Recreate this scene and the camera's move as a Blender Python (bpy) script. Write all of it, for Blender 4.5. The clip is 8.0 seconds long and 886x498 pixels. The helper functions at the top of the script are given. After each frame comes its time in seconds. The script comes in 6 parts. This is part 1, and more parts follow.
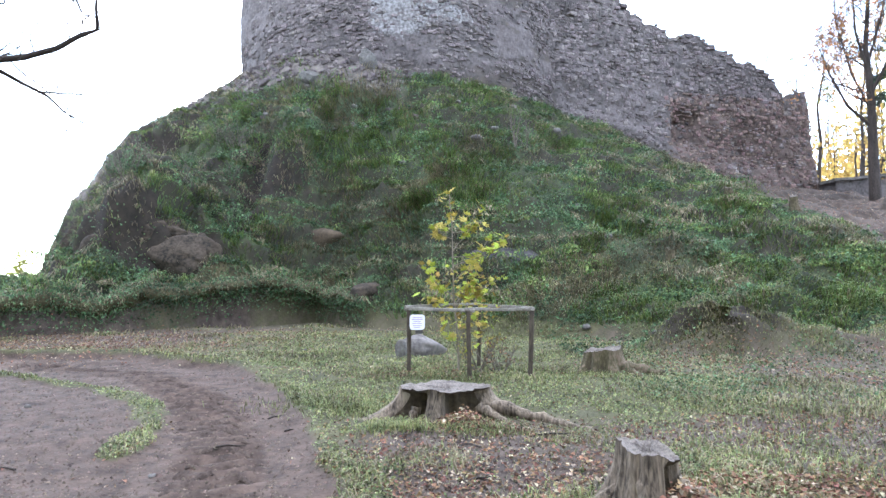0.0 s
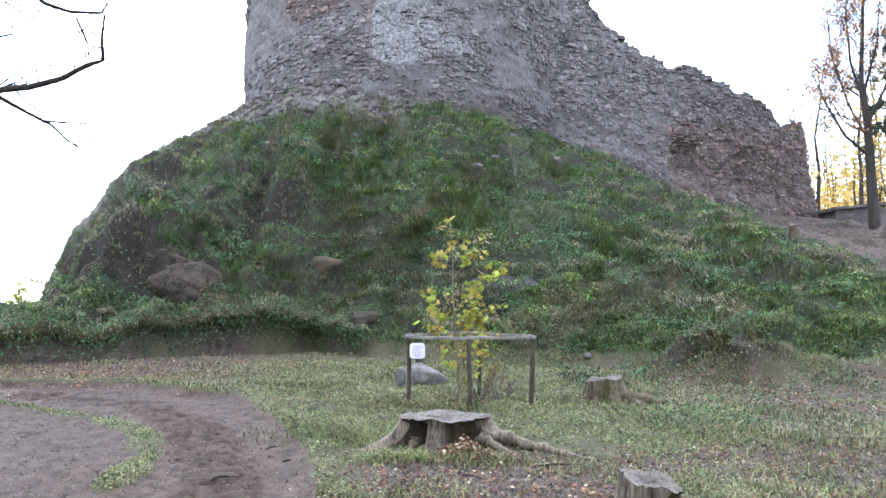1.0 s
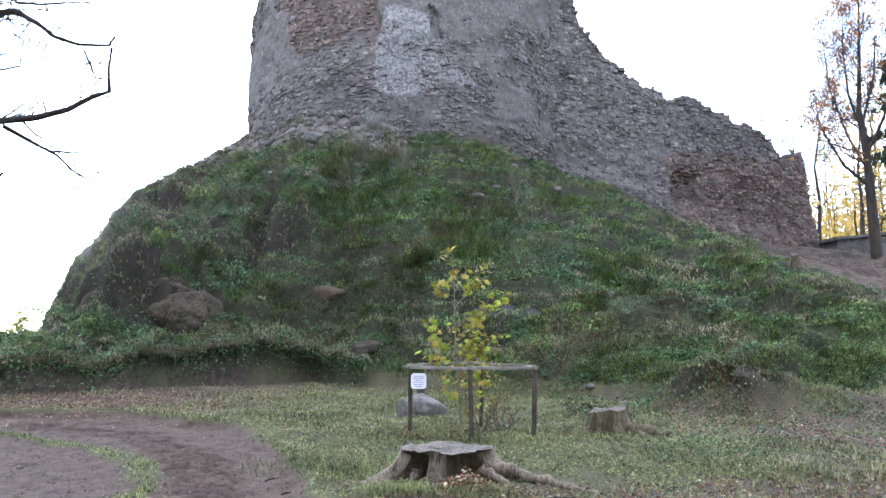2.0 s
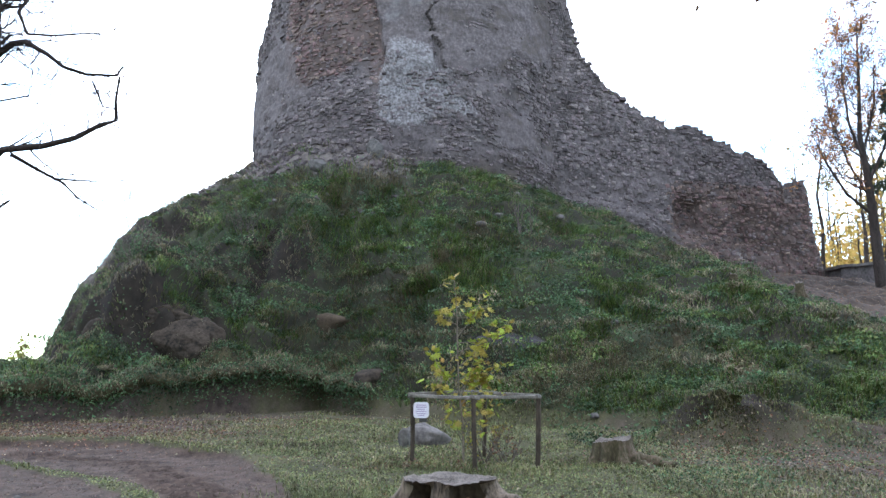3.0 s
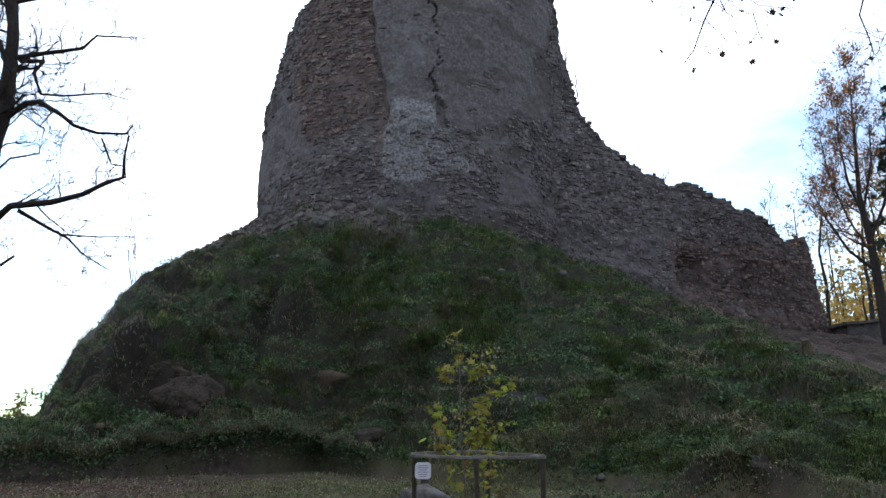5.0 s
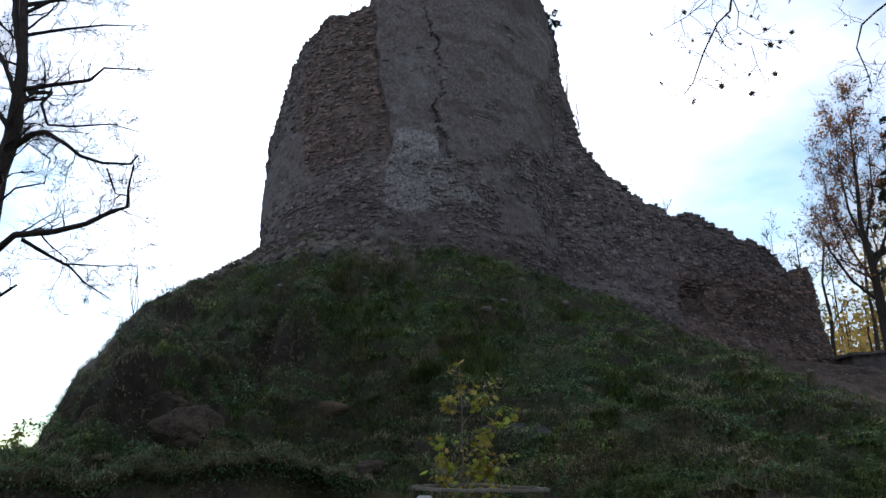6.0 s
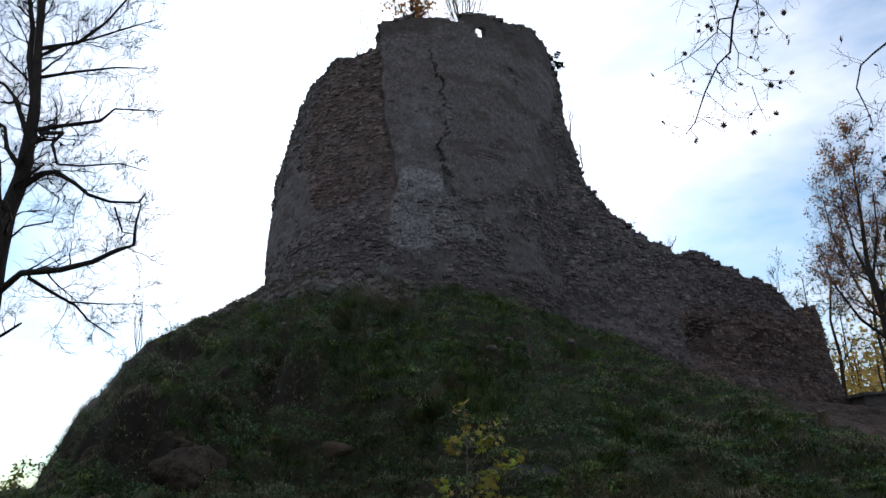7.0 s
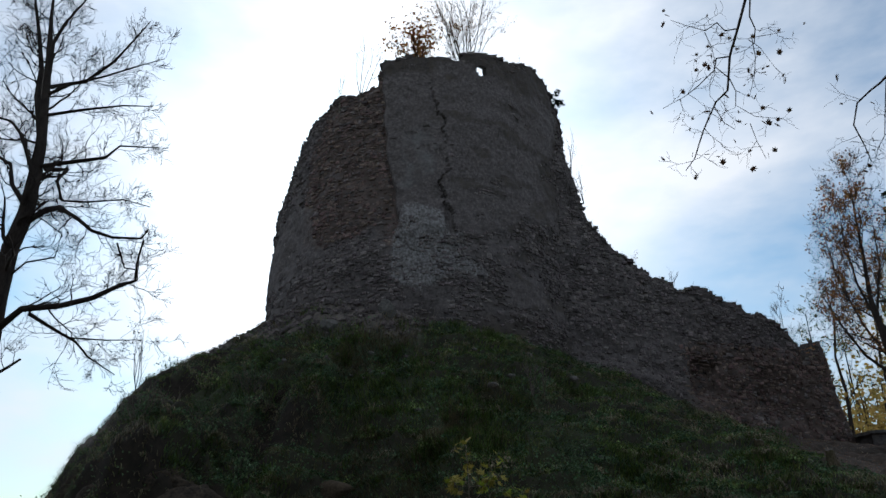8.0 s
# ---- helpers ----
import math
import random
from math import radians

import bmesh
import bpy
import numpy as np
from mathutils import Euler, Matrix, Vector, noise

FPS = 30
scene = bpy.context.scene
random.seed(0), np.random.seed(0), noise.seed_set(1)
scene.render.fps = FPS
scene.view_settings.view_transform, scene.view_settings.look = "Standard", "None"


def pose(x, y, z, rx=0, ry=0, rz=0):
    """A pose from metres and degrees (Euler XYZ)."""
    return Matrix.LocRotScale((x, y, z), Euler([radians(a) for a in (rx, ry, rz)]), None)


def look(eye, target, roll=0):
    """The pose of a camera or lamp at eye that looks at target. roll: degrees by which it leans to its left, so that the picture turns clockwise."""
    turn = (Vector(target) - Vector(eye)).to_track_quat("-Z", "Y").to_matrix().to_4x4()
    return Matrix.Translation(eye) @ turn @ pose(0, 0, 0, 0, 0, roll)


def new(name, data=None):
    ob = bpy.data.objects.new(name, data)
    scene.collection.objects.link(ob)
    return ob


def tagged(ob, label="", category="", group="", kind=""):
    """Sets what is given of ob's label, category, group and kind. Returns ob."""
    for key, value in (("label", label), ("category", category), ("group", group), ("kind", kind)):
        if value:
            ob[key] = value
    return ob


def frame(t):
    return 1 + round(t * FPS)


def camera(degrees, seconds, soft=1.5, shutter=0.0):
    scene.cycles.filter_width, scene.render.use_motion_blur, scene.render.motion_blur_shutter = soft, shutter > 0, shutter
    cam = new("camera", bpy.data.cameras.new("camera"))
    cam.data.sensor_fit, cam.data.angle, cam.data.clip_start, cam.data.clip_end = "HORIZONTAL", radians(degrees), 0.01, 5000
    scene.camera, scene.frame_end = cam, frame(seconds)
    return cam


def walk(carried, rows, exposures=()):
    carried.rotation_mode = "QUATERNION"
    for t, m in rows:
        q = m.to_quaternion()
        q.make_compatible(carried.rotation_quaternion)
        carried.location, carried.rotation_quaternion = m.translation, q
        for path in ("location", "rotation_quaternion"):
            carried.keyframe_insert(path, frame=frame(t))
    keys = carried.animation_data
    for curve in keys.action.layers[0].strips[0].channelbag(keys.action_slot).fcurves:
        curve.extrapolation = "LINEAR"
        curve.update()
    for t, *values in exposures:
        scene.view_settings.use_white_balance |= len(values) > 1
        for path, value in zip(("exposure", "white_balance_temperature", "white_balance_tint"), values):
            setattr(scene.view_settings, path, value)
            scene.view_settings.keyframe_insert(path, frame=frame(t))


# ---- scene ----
EYE, TILT, LEAN, TURN = 1.6, 2.4, 0.0, 0.0
cam = camera(68.0, 8.0)
ROWS = [
    (0.0, 0.0, 0.0, 0.0), (0.5, -0.005, 1.14, 0.0), (1.0, 0.03, 2.454, -0.05), (1.5, 0.086, 3.793, -0.09),
    (3.0, 0.413, 7.426, -0.214), (3.5, 0.549, 8.731, -0.263), (4.0, 0.595, 9.857, -0.299), (4.5, 0.592, 11.088, -0.308),
    (6.0, 0.781, 14.886, -0.457), (6.5, 0.93, 16.443, -0.521), (7.0, 1.179, 18.199, -0.552), (7.5, 1.287, 19.874, -0.564),
    (8.0, 1.302, 21.311, -0.596),
]
# stops by which the picture darkens as more sky comes into view
STOPS = [(0.0, 1.42, 5850, 18), (1.5, 1.20, 5850, 18), (3.0, 0.60, 5850, 17), (4.0, 0.08, 5850, 17), (4.5, -0.34, 5850, 17), (6.0, -1.12, 5950, 18), (7.0, -1.42, 6000, 16), (8.0, -1.86, 6000, 12)]
walk(cam, [(t, pose(0, 0, EYE, TILT, LEAN, TURN) @ pose(0, 0, 0, 90 + pitch, roll, yaw)) for t, yaw, pitch, roll in ROWS], STOPS)

# ---------------------------------------------------------------- light
SUN_AZ, SUN_EL = -9.0, 29.0          # degrees from the y axis to the right, and up
world = bpy.data.worlds.new("sky")
scene.world = world
world.use_nodes = True
wn, wl = world.node_tree.nodes, world.node_tree.links
sky = wn.new("ShaderNodeTexSky")
sky.sky_type, sky.sun_disc = "NISHITA", False
sky.sun_elevation, sky.sun_rotation = radians(SUN_EL), radians(SUN_AZ)
sky.air_density, sky.dust_density, sky.ozone_density = 1.0, 0.6, 0.8
wn["Background"].inputs["Strength"].default_value = 0.14
# thin bright cloud drifting over the blue
coord = wn.new("ShaderNodeTexCoord")
stretch = wn.new("ShaderNodeMapping")
stretch.inputs["Scale"].default_value = (1.3, 1.3, 3.2)
stretch.inputs["Location"].default_value = (0.35, 0.2, 0.1)
cloud = wn.new("ShaderNodeTexNoise")
cloud.inputs["Scale"].default_value, cloud.inputs["Detail"].default_value, cloud.inputs["Roughness"].default_value = 1.7, 7.0, 0.55
ramp = wn.new("ShaderNodeValToRGB")
ramp.color_ramp.elements[0].position, ramp.color_ramp.elements[1].position = 0.38, 0.66
ramp.color_ramp.elements[0].color = (0.16, 0.16, 0.16, 1)       # thin haze everywhere
white = wn.new("ShaderNodeMixRGB")
white.inputs["Color2"].default_value = (21.0, 21.6, 21.8, 1)
wl.new(coord.outputs["Generated"], stretch.inputs["Vector"])
wl.new(stretch.outputs["Vector"], cloud.inputs["Vector"])
wl.new(cloud.outputs["Fac"], ramp.inputs["Fac"])
wl.new(ramp.outputs["Color"], white.inputs["Fac"])
clear = wn.new("ShaderNodeMixRGB")                              # crisp blue of a cold autumn day
clear.blend_type = "MULTIPLY"
clear.inputs["Fac"].default_value = 1.0
clear.inputs["Color2"].default_value = (1.5, 2.4, 2.6, 1)
wl.new(sky.outputs["Color"], clear.inputs["Color1"])
wl.new(clear.outputs["Color"], white.inputs["Color1"])
# thin cloud scatters the sun forwards: a wide white glow round it
az, el = radians(SUN_AZ), radians(SUN_EL)
toward = Vector((math.sin(az) * math.cos(el), math.cos(az) * math.cos(el), math.sin(el)))
facing = wn.new("ShaderNodeVectorMath")
facing.operation = "DOT_PRODUCT"
facing.inputs[1].default_value = toward
wl.new(coord.outputs["Generated"], facing.inputs[0])
ahead = wn.new("ShaderNodeMath")
ahead.operation = "MAXIMUM"
ahead.inputs[1].default_value = 0.0
wl.new(facing.outputs["Value"], ahead.inputs[0])
halo = wn.new("ShaderNodeMath")
halo.operation = "POWER"
halo.inputs[1].default_value = 16.0
wl.new(ahead.outputs[0], halo.inputs[0])
glow_c = wn.new("ShaderNodeMixRGB")
glow_c.blend_type = "ADD"
glow_c.inputs["Color2"].default_value = (24.0, 24.0, 23.2, 1)
wl.new(halo.outputs[0], glow_c.inputs["Fac"])
wl.new(white.outputs["Color"], glow_c.inputs["Color1"])
wl.new(glow_c.outputs["Color"], wn["Background"].inputs["Color"])

sun = new("sun", bpy.data.lights.new("sun", "SUN"))
sun.data.energy, sun.data.angle, sun.data.color = 2.6, radians(0.6), (1.0, 0.93, 0.82)
sun.matrix_world = look(toward * 100, (0, 0, 0))

# ---------------------------------------------------------------- helpers
rng = np.random.default_rng(7)


def vnoise(p, seed=0):
    """Smooth noise in -1..1 at points p (n, 3)."""
    p = np.asarray(p, float)
    i = np.floor(p).astype(np.int64)
    u = p - i
    u = u * u * (3 - 2 * u)
    out = np.zeros(len(p))
    for c in range(8):
        o = np.array([c & 1, c >> 1 & 1, c >> 2 & 1])
        q = i + o
        h = (q[:, 0] * 374761393 + q[:, 1] * 668265263 + q[:, 2] * 2147483647 + seed * 974634777) & 0xFFFFFFFF
        h = ((h ^ (h >> 13)) * 1274126177) & 0xFFFFFFFF
        h = ((h ^ (h >> 16)) & 0xFFFF) / 32767.5 - 1
        out += h * np.prod(np.where(o, u, 1 - u), axis=1)
    return out


def fractal(p, octaves=3, seed=0):
    p, total, gain = np.asarray(p, float), 0, 1.0
    for k in range(octaves):
        total = total + gain * vnoise(p * 2 ** k + 17.3 * k, seed + k)
        gain *= 0.5
    return total


def smooth(a, b, x):
    u = np.clip((np.asarray(x, float) - a) / (b - a), 0, 1)
    return u * u * (3 - 2 * u)


def mesh_of(name, verts, faces, material=None, shade=False, attrs=None):
    """A mesh from arrays; faces is (m, 3) or (m, 4), or a list of such arrays."""
    verts = np.asarray(verts, np.float32)
    groups = faces if isinstance(faces, list) else [faces]
    groups = [np.asarray(g, np.int32) for g in groups if len(g)]
    loops = np.concatenate([g.ravel() for g in groups])
    sizes = np.concatenate([np.full(len(g), g.shape[1], np.int32) for g in groups])
    me = bpy.data.meshes.new(name)
    me.vertices.add(len(verts))
    me.vertices.foreach_set("co", verts.ravel())
    me.loops.add(len(loops))
    me.loops.foreach_set("vertex_index", loops)
    me.polygons.add(len(sizes))
    me.polygons.foreach_set("loop_start", np.concatenate([[0], np.cumsum(sizes)[:-1]]).astype(np.int32))
    me.polygons.foreach_set("loop_total", sizes)
    me.polygons.foreach_set("use_smooth", np.full(len(sizes), shade))
    for key, values in (attrs or {}).items():
        me.attributes.new(key, "FLOAT", "POINT").data.foreach_set("value", np.asarray(values, np.float32))
    me.update(calc_edges=True)
    me.validate()
    if material:
        me.materials.append(material)
    return me


def part_mesh(name, me, parent=None, label=""):
    ob = new(name, me)
    ob.parent = parent
    return tagged(ob, label)


def part(name, bm, material, parent=None, label="", shade=False):
    me = bpy.data.meshes.new(name)
    for f in bm.faces:
        f.smooth = shade
    bm.to_mesh(me)
    bm.free()
    me.materials.append(material)
    return part_mesh(name, me, parent, label)


def thing(name, label, category, group="", kind="", at=(0, 0, 0)):
    ob = new(name)
    ob.location = at
    return tagged(ob, label, category, group, kind)


# ---------------------------------------------------------------- materials
def material(name, dark, light, scale=4.0, rough=0.9, bump=0.3, fine=40.0, vary=0.0, third=None, third_at=0.62, stretch_z=1.0):
    """Two or three base colours broken up by noise at two sizes, with fine relief. vary: change from piece to piece."""
    m = bpy.data.materials.new(name)
    m.use_nodes = True
    n, l = m.node_tree.nodes, m.node_tree.links
    bsdf = n["Principled BSDF"]
    bsdf.inputs["Roughness"].default_value = rough
    bsdf.inputs["Specular IOR Level"].default_value = 0.25
    geo = n.new("ShaderNodeTexCoord")
    mp = n.new("ShaderNodeMapping")
    mp.inputs["Scale"].default_value = (1, 1, stretch_z)
    l.new(geo.outputs["Object"], mp.inputs["Vector"])
    big = n.new("ShaderNodeTexNoise")
    big.inputs["Scale"].default_value, big.inputs["Detail"].default_value = scale, 6.0
    small = n.new("ShaderNodeTexNoise")
    small.inputs["Scale"].default_value, small.inputs["Detail"].default_value = fine, 4.0
    for t in (big, small):
        l.new(mp.outputs["Vector"], t.inputs["Vector"])
    add = n.new("ShaderNodeMath")
    add.operation = "MULTIPLY_ADD"
    add.inputs[1].default_value = 0.5
    l.new(small.outputs["Fac"], add.inputs[0])
    half = n.new("ShaderNodeMath")
    half.operation = "MULTIPLY"
    half.inputs[1].default_value = 0.5
    l.new(big.outputs["Fac"], half.inputs[0])
    l.new(half.outputs[0], add.inputs[2])
    r = n.new("ShaderNodeValToRGB")
    e = r.color_ramp.elements
    e[0].position, e[0].color = 0.36, (*dark, 1)
    e[1].position, e[1].color = 0.60, (*light, 1)
    if third:
        x = e.new(third_at)
        x.color = (*third, 1)
    l.new(add.outputs[0], r.inputs["Fac"])
    col = r.outputs["Color"]
    if vary:
        info = n.new("ShaderNodeObjectInfo")
        isl = n.new("ShaderNodeNewGeometry")
        s = n.new("ShaderNodeMath")
        s.operation = "ADD"
        l.new(info.outputs["Random"], s.inputs[0])
        l.new(isl.outputs["Random Per Island"], s.inputs[1])
        fr = n.new("ShaderNodeMath")
        fr.operation = "FRACT"
        l.new(s.outputs[0], fr.inputs[0])
        span = n.new("ShaderNodeMapRange")
        span.inputs["To Min"].default_value, span.inputs["To Max"].default_value = 1 - vary, 1 + vary
        l.new(fr.outputs[0], span.inputs["Value"])
        hsv = n.new("ShaderNodeHueSaturation")
        l.new(span.outputs[0], hsv.inputs["Value"])
        hue = n.new("ShaderNodeMapRange")
        hue.inputs["To Min"].default_value, hue.inputs["To Max"].default_value = 0.5 - 0.06 * vary, 0.5 + 0.06 * vary
        fr2 = n.new("ShaderNodeMath")
        fr2.operation = "MULTIPLY"
        fr2.inputs[1].default_value = 7.0
        l.new(fr.outputs[0], fr2.inputs[0])
        fr3 = n.new("ShaderNodeMath")
        fr3.operation = "FRACT"
        l.new(fr2.outputs[0], fr3.inputs[0])
        l.new(fr3.outputs[0], hue.inputs["Value"])
        l.new(hue.outputs[0], hsv.inputs["Hue"])
        l.new(col, hsv.inputs["Color"])
        col = hsv.outputs["Color"]
    l.new(col, bsdf.inputs["Base Color"])
    if bump:
        b = n.new("ShaderNodeBump")
        b.inputs["Strength"].default_value, b.inputs["Distance"].default_value = bump, 0.04
        l.new(add.outputs[0], b.inputs["Height"])
        l.new(b.outputs["Normal"], bsdf.inputs["Normal"])
    return m


def blend_by(m, key, other_dark, other_light, scale=3.0, soft=0.25):
    """Mix another pair of colours into a material where the mesh's attribute is high, with a ragged border."""
    n, l = m.node_tree.nodes, m.node_tree.links
    bsdf = n["Principled BSDF"]
    old = bsdf.inputs["Base Color"].links[0].from_socket
    at = n.new("ShaderNodeAttribute")
    at.attribute_name = key
    geo = n.new("ShaderNodeTexCoord")
    t = n.new("ShaderNodeTexNoise")
    t.inputs["Scale"].default_value, t.inputs["Detail"].default_value = scale, 7.0
    t.inputs["Roughness"].default_value = 0.65
    l.new(geo.outputs["Object"], t.inputs["Vector"])
    r = n.new("ShaderNodeValToRGB")
    r.color_ramp.elements[0].position, r.color_ramp.elements[0].color = 0.33, (*other_dark, 1)
    r.color_ramp.elements[1].position, r.color_ramp.elements[1].color = 0.66, (*other_light, 1)
    l.new(t.outputs["Fac"], r.inputs["Fac"])
    s = n.new("ShaderNodeMath")
    s.operation = "ADD"
    l.new(at.outputs["Fac"], s.inputs[0])
    l.new(t.outputs["Fac"], s.inputs[1])
    edge = n.new("ShaderNodeMapRange")
    edge.inputs["From Min"].default_value, edge.inputs["From Max"].default_value = 1.0 - soft, 1.0 + soft
    l.new(s.outputs[0], edge.inputs["Value"])
    mix = n.new("ShaderNodeMixRGB")
    l.new(edge.outputs[0], mix.inputs["Fac"])
    l.new(old, mix.inputs["Color1"])
    l.new(r.outputs["Color"], mix.inputs["Color2"])
    l.new(mix.outputs["Color"], bsdf.inputs["Base Color"])
    return m


def leafy(name, dark, light, vary=0.35, rough=0.6, glow=0.35, broad=0.0):
    """Thin foliage that lets some light through, changing from leaf to leaf."""
    m = material(name, dark, light, 3.0, rough, 0.0, 25.0, vary)
    n, l = m.node_tree.nodes, m.node_tree.links
    bsdf = n["Principled BSDF"]
    if broad:
        geo = n.new("ShaderNodeTexCoord")
        t = n.new("ShaderNodeTexNoise")
        t.inputs["Scale"].default_value, t.inputs["Detail"].default_value = 0.55, 4.0
        l.new(geo.outputs["Object"], t.inputs["Vector"])
        span = n.new("ShaderNodeMapRange")
        span.inputs["From Min"].default_value, span.inputs["From Max"].default_value = 0.3, 0.7
        span.inputs["To Min"].default_value, span.inputs["To Max"].default_value = 1 - broad, 1 + broad
        l.new(t.outputs["Fac"], span.inputs["Value"])
        hsv = n.new("ShaderNodeHueSaturation")
        l.new(span.outputs[0], hsv.inputs["Value"])
        l.new(bsdf.inputs["Base Color"].links[0].from_socket, hsv.inputs["Color"])
        l.new(hsv.outputs["Color"], bsdf.inputs["Base Color"])
    tr = n.new("ShaderNodeBsdfTranslucent")
    l.new(bsdf.inputs["Base Color"].links[0].from_socket, tr.inputs["Color"])
    mix = n.new("ShaderNodeMixShader")
    mix.inputs["Fac"].default_value = glow
    l.new(bsdf.outputs[0], mix.inputs[1])
    l.new(tr.outputs[0], mix.inputs[2])
    l.new(mix.outputs[0], n["Material Output"].inputs["Surface"])
    return m


M_GROUND = material("ground_soil_and_turf", (0.034, 0.033, 0.017), (0.090, 0.085, 0.040), 1.2, 0.95, 0.6, 26.0, third=(0.10, 0.085, 0.05))
blend_by(M_GROUND, "mound", (0.016, 0.020, 0.011), (0.05, 0.056, 0.026), 1.1)
blend_by(M_GROUND, "litter", (0.032, 0.024, 0.019), (0.098, 0.073, 0.057), 4.5)
# bare earth, its colour lowered to carry the shade under the bank's lip
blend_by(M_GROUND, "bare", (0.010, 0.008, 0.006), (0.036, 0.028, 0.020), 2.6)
blend_by(M_GROUND, "rubble", (0.06, 0.05, 0.042), (0.16, 0.135, 0.115), 4.0)
blend_by(M_GROUND, "track", (0.027, 0.0185, 0.0135), (0.100, 0.069, 0.053), 5.0)
M_MASONRY = material("rubble_masonry", (0.045, 0.038, 0.036), (0.135, 0.115, 0.108), 1.1, 0.95, 0.9, 7.0, third=(0.085, 0.074, 0.070))
blend_by(M_MASONRY, "red", (0.055, 0.042, 0.036), (0.135, 0.10, 0.086), 1.8)
blend_by(M_MASONRY, "plaster", (0.052, 0.043, 0.041), (0.165, 0.140, 0.132), 6.5, 0.20)
blend_by(M_MASONRY, "lime", (0.11, 0.10, 0.097), (0.27, 0.255, 0.245), 8.0, 0.12)
blend_by(M_MASONRY, "pale", (0.13, 0.122, 0.12), (0.215, 0.205, 0.20), 1.3, 0.22)
blend_by(M_MASONRY, "stain", (0.028, 0.023, 0.019), (0.085, 0.068, 0.055), 2.2, 0.25)
M_STONE = material("grey_brown_rubble_stone", (0.060, 0.049, 0.047), (0.172, 0.142, 0.134), 2.0, 0.92, 0.6, 14.0, vary=0.48)
M_STONE_RED = material("reddish_rubble_stone", (0.070, 0.048, 0.042), (0.185, 0.128, 0.108), 2.0, 0.92, 0.6, 14.0, vary=0.45)
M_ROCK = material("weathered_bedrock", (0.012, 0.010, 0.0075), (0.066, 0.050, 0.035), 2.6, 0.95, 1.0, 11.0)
M_BOULDER = material("pale_grey_boulder", (0.06, 0.055, 0.05), (0.165, 0.15, 0.135), 2.5, 0.9, 0.6, 14.0, vary=0.25)

# ---------------------------------------------------------------- the lie of the land
CREST_X = [-60, -24, -20.2, -18.7, -17.4, -16.4, -15.5, -14.2, -12.6, -11.6, -11, -10, -8.5, -6.8, -5, -3.9, -2, 0, 2.8, 5, 6.7, 9.9, 13.3, 17, 23, 28.4, 60]
CREST_Z = [0.2, 0.9, 1.2, 1.6, 4.75, 5.8, 7.35, 9.3, 11.4, 12.9, 12.8, 12.8, 13.0, 12.9, 12.5, 12.2, 11.6, 11.2, 11.0, 10.8, 10.6, 9.4, 8.0, 7.0, 6.9, 6.1, 6.0]
CREST_Y = [30, 30, 30, 30, 30, 30, 31, 33, 36, 38, 36.2, 34.7, 33.2, 32.1, 31.4, 31.2, 31.1, 31.3, 32.5, 34.4, 36, 36.3, 37.2, 38.2, 40, 42, 46]
FOOT_X = [-60, -11.4, -7.7, -4.3, -2.2, 0, 3, 8, 12, 20, 60]
FOOT_Y = [14, 17, 20.7, 22.6, 20.5, 18.8, 17, 14.5, 11.5, 9, 6]
BANK = [0.7, 0.95, 1.0, 0.75, 0.15, 0.15, 0.1, 0.1, 0.0, 0.0, 0.0]

TRACK_EDGE = np.array([(-14, 12.2), (-8.35, 12.9), (-6.4, 13.1), (-3.6, 11.4), (-2.2, 9.0), (-1.2, 6.3), (-0.8, 4.8), (-0.4, 0), (0.0, -8)])
STRIP = np.array([(-12, 11.3), (-7.2, 10.9), (-4.9, 9.6), (-3.6, 8.2), (-3.05, 6.9), (-3.0, 6.0)])
RUT = np.array([(-14, 11.9), (-7.4, 12.1), (-4.9, 11.0), (-3.3, 8.9), (-2.2, 6.6), (-1.7, 4.8), (-1.3, 0), (-1.2, -8)])


def to_line(x, y, pts):
    """Distance to a polyline, the side (left of its way is positive) and the length along it."""
    best, side, along = np.full(x.shape, 1e9), np.zeros(x.shape), np.zeros(x.shape)
    run = 0.0
    for (ax, ay), (bx, by) in zip(pts[:-1], pts[1:]):
        dx, dy = bx - ax, by - ay
        size = math.hypot(dx, dy)
        s = np.clip(((x - ax) * dx + (y - ay) * dy) / size ** 2, 0, 1)
        d = np.hypot(x - ax - s * dx, y - ay - s * dy)
        closer = d < best
        best = np.where(closer, d, best)
        side = np.where(closer, np.sign(dx * (y - ay) - dy * (x - ax)), side)
        along = np.where(closer, run + s * size, along)
        run += size
    return best, side, along


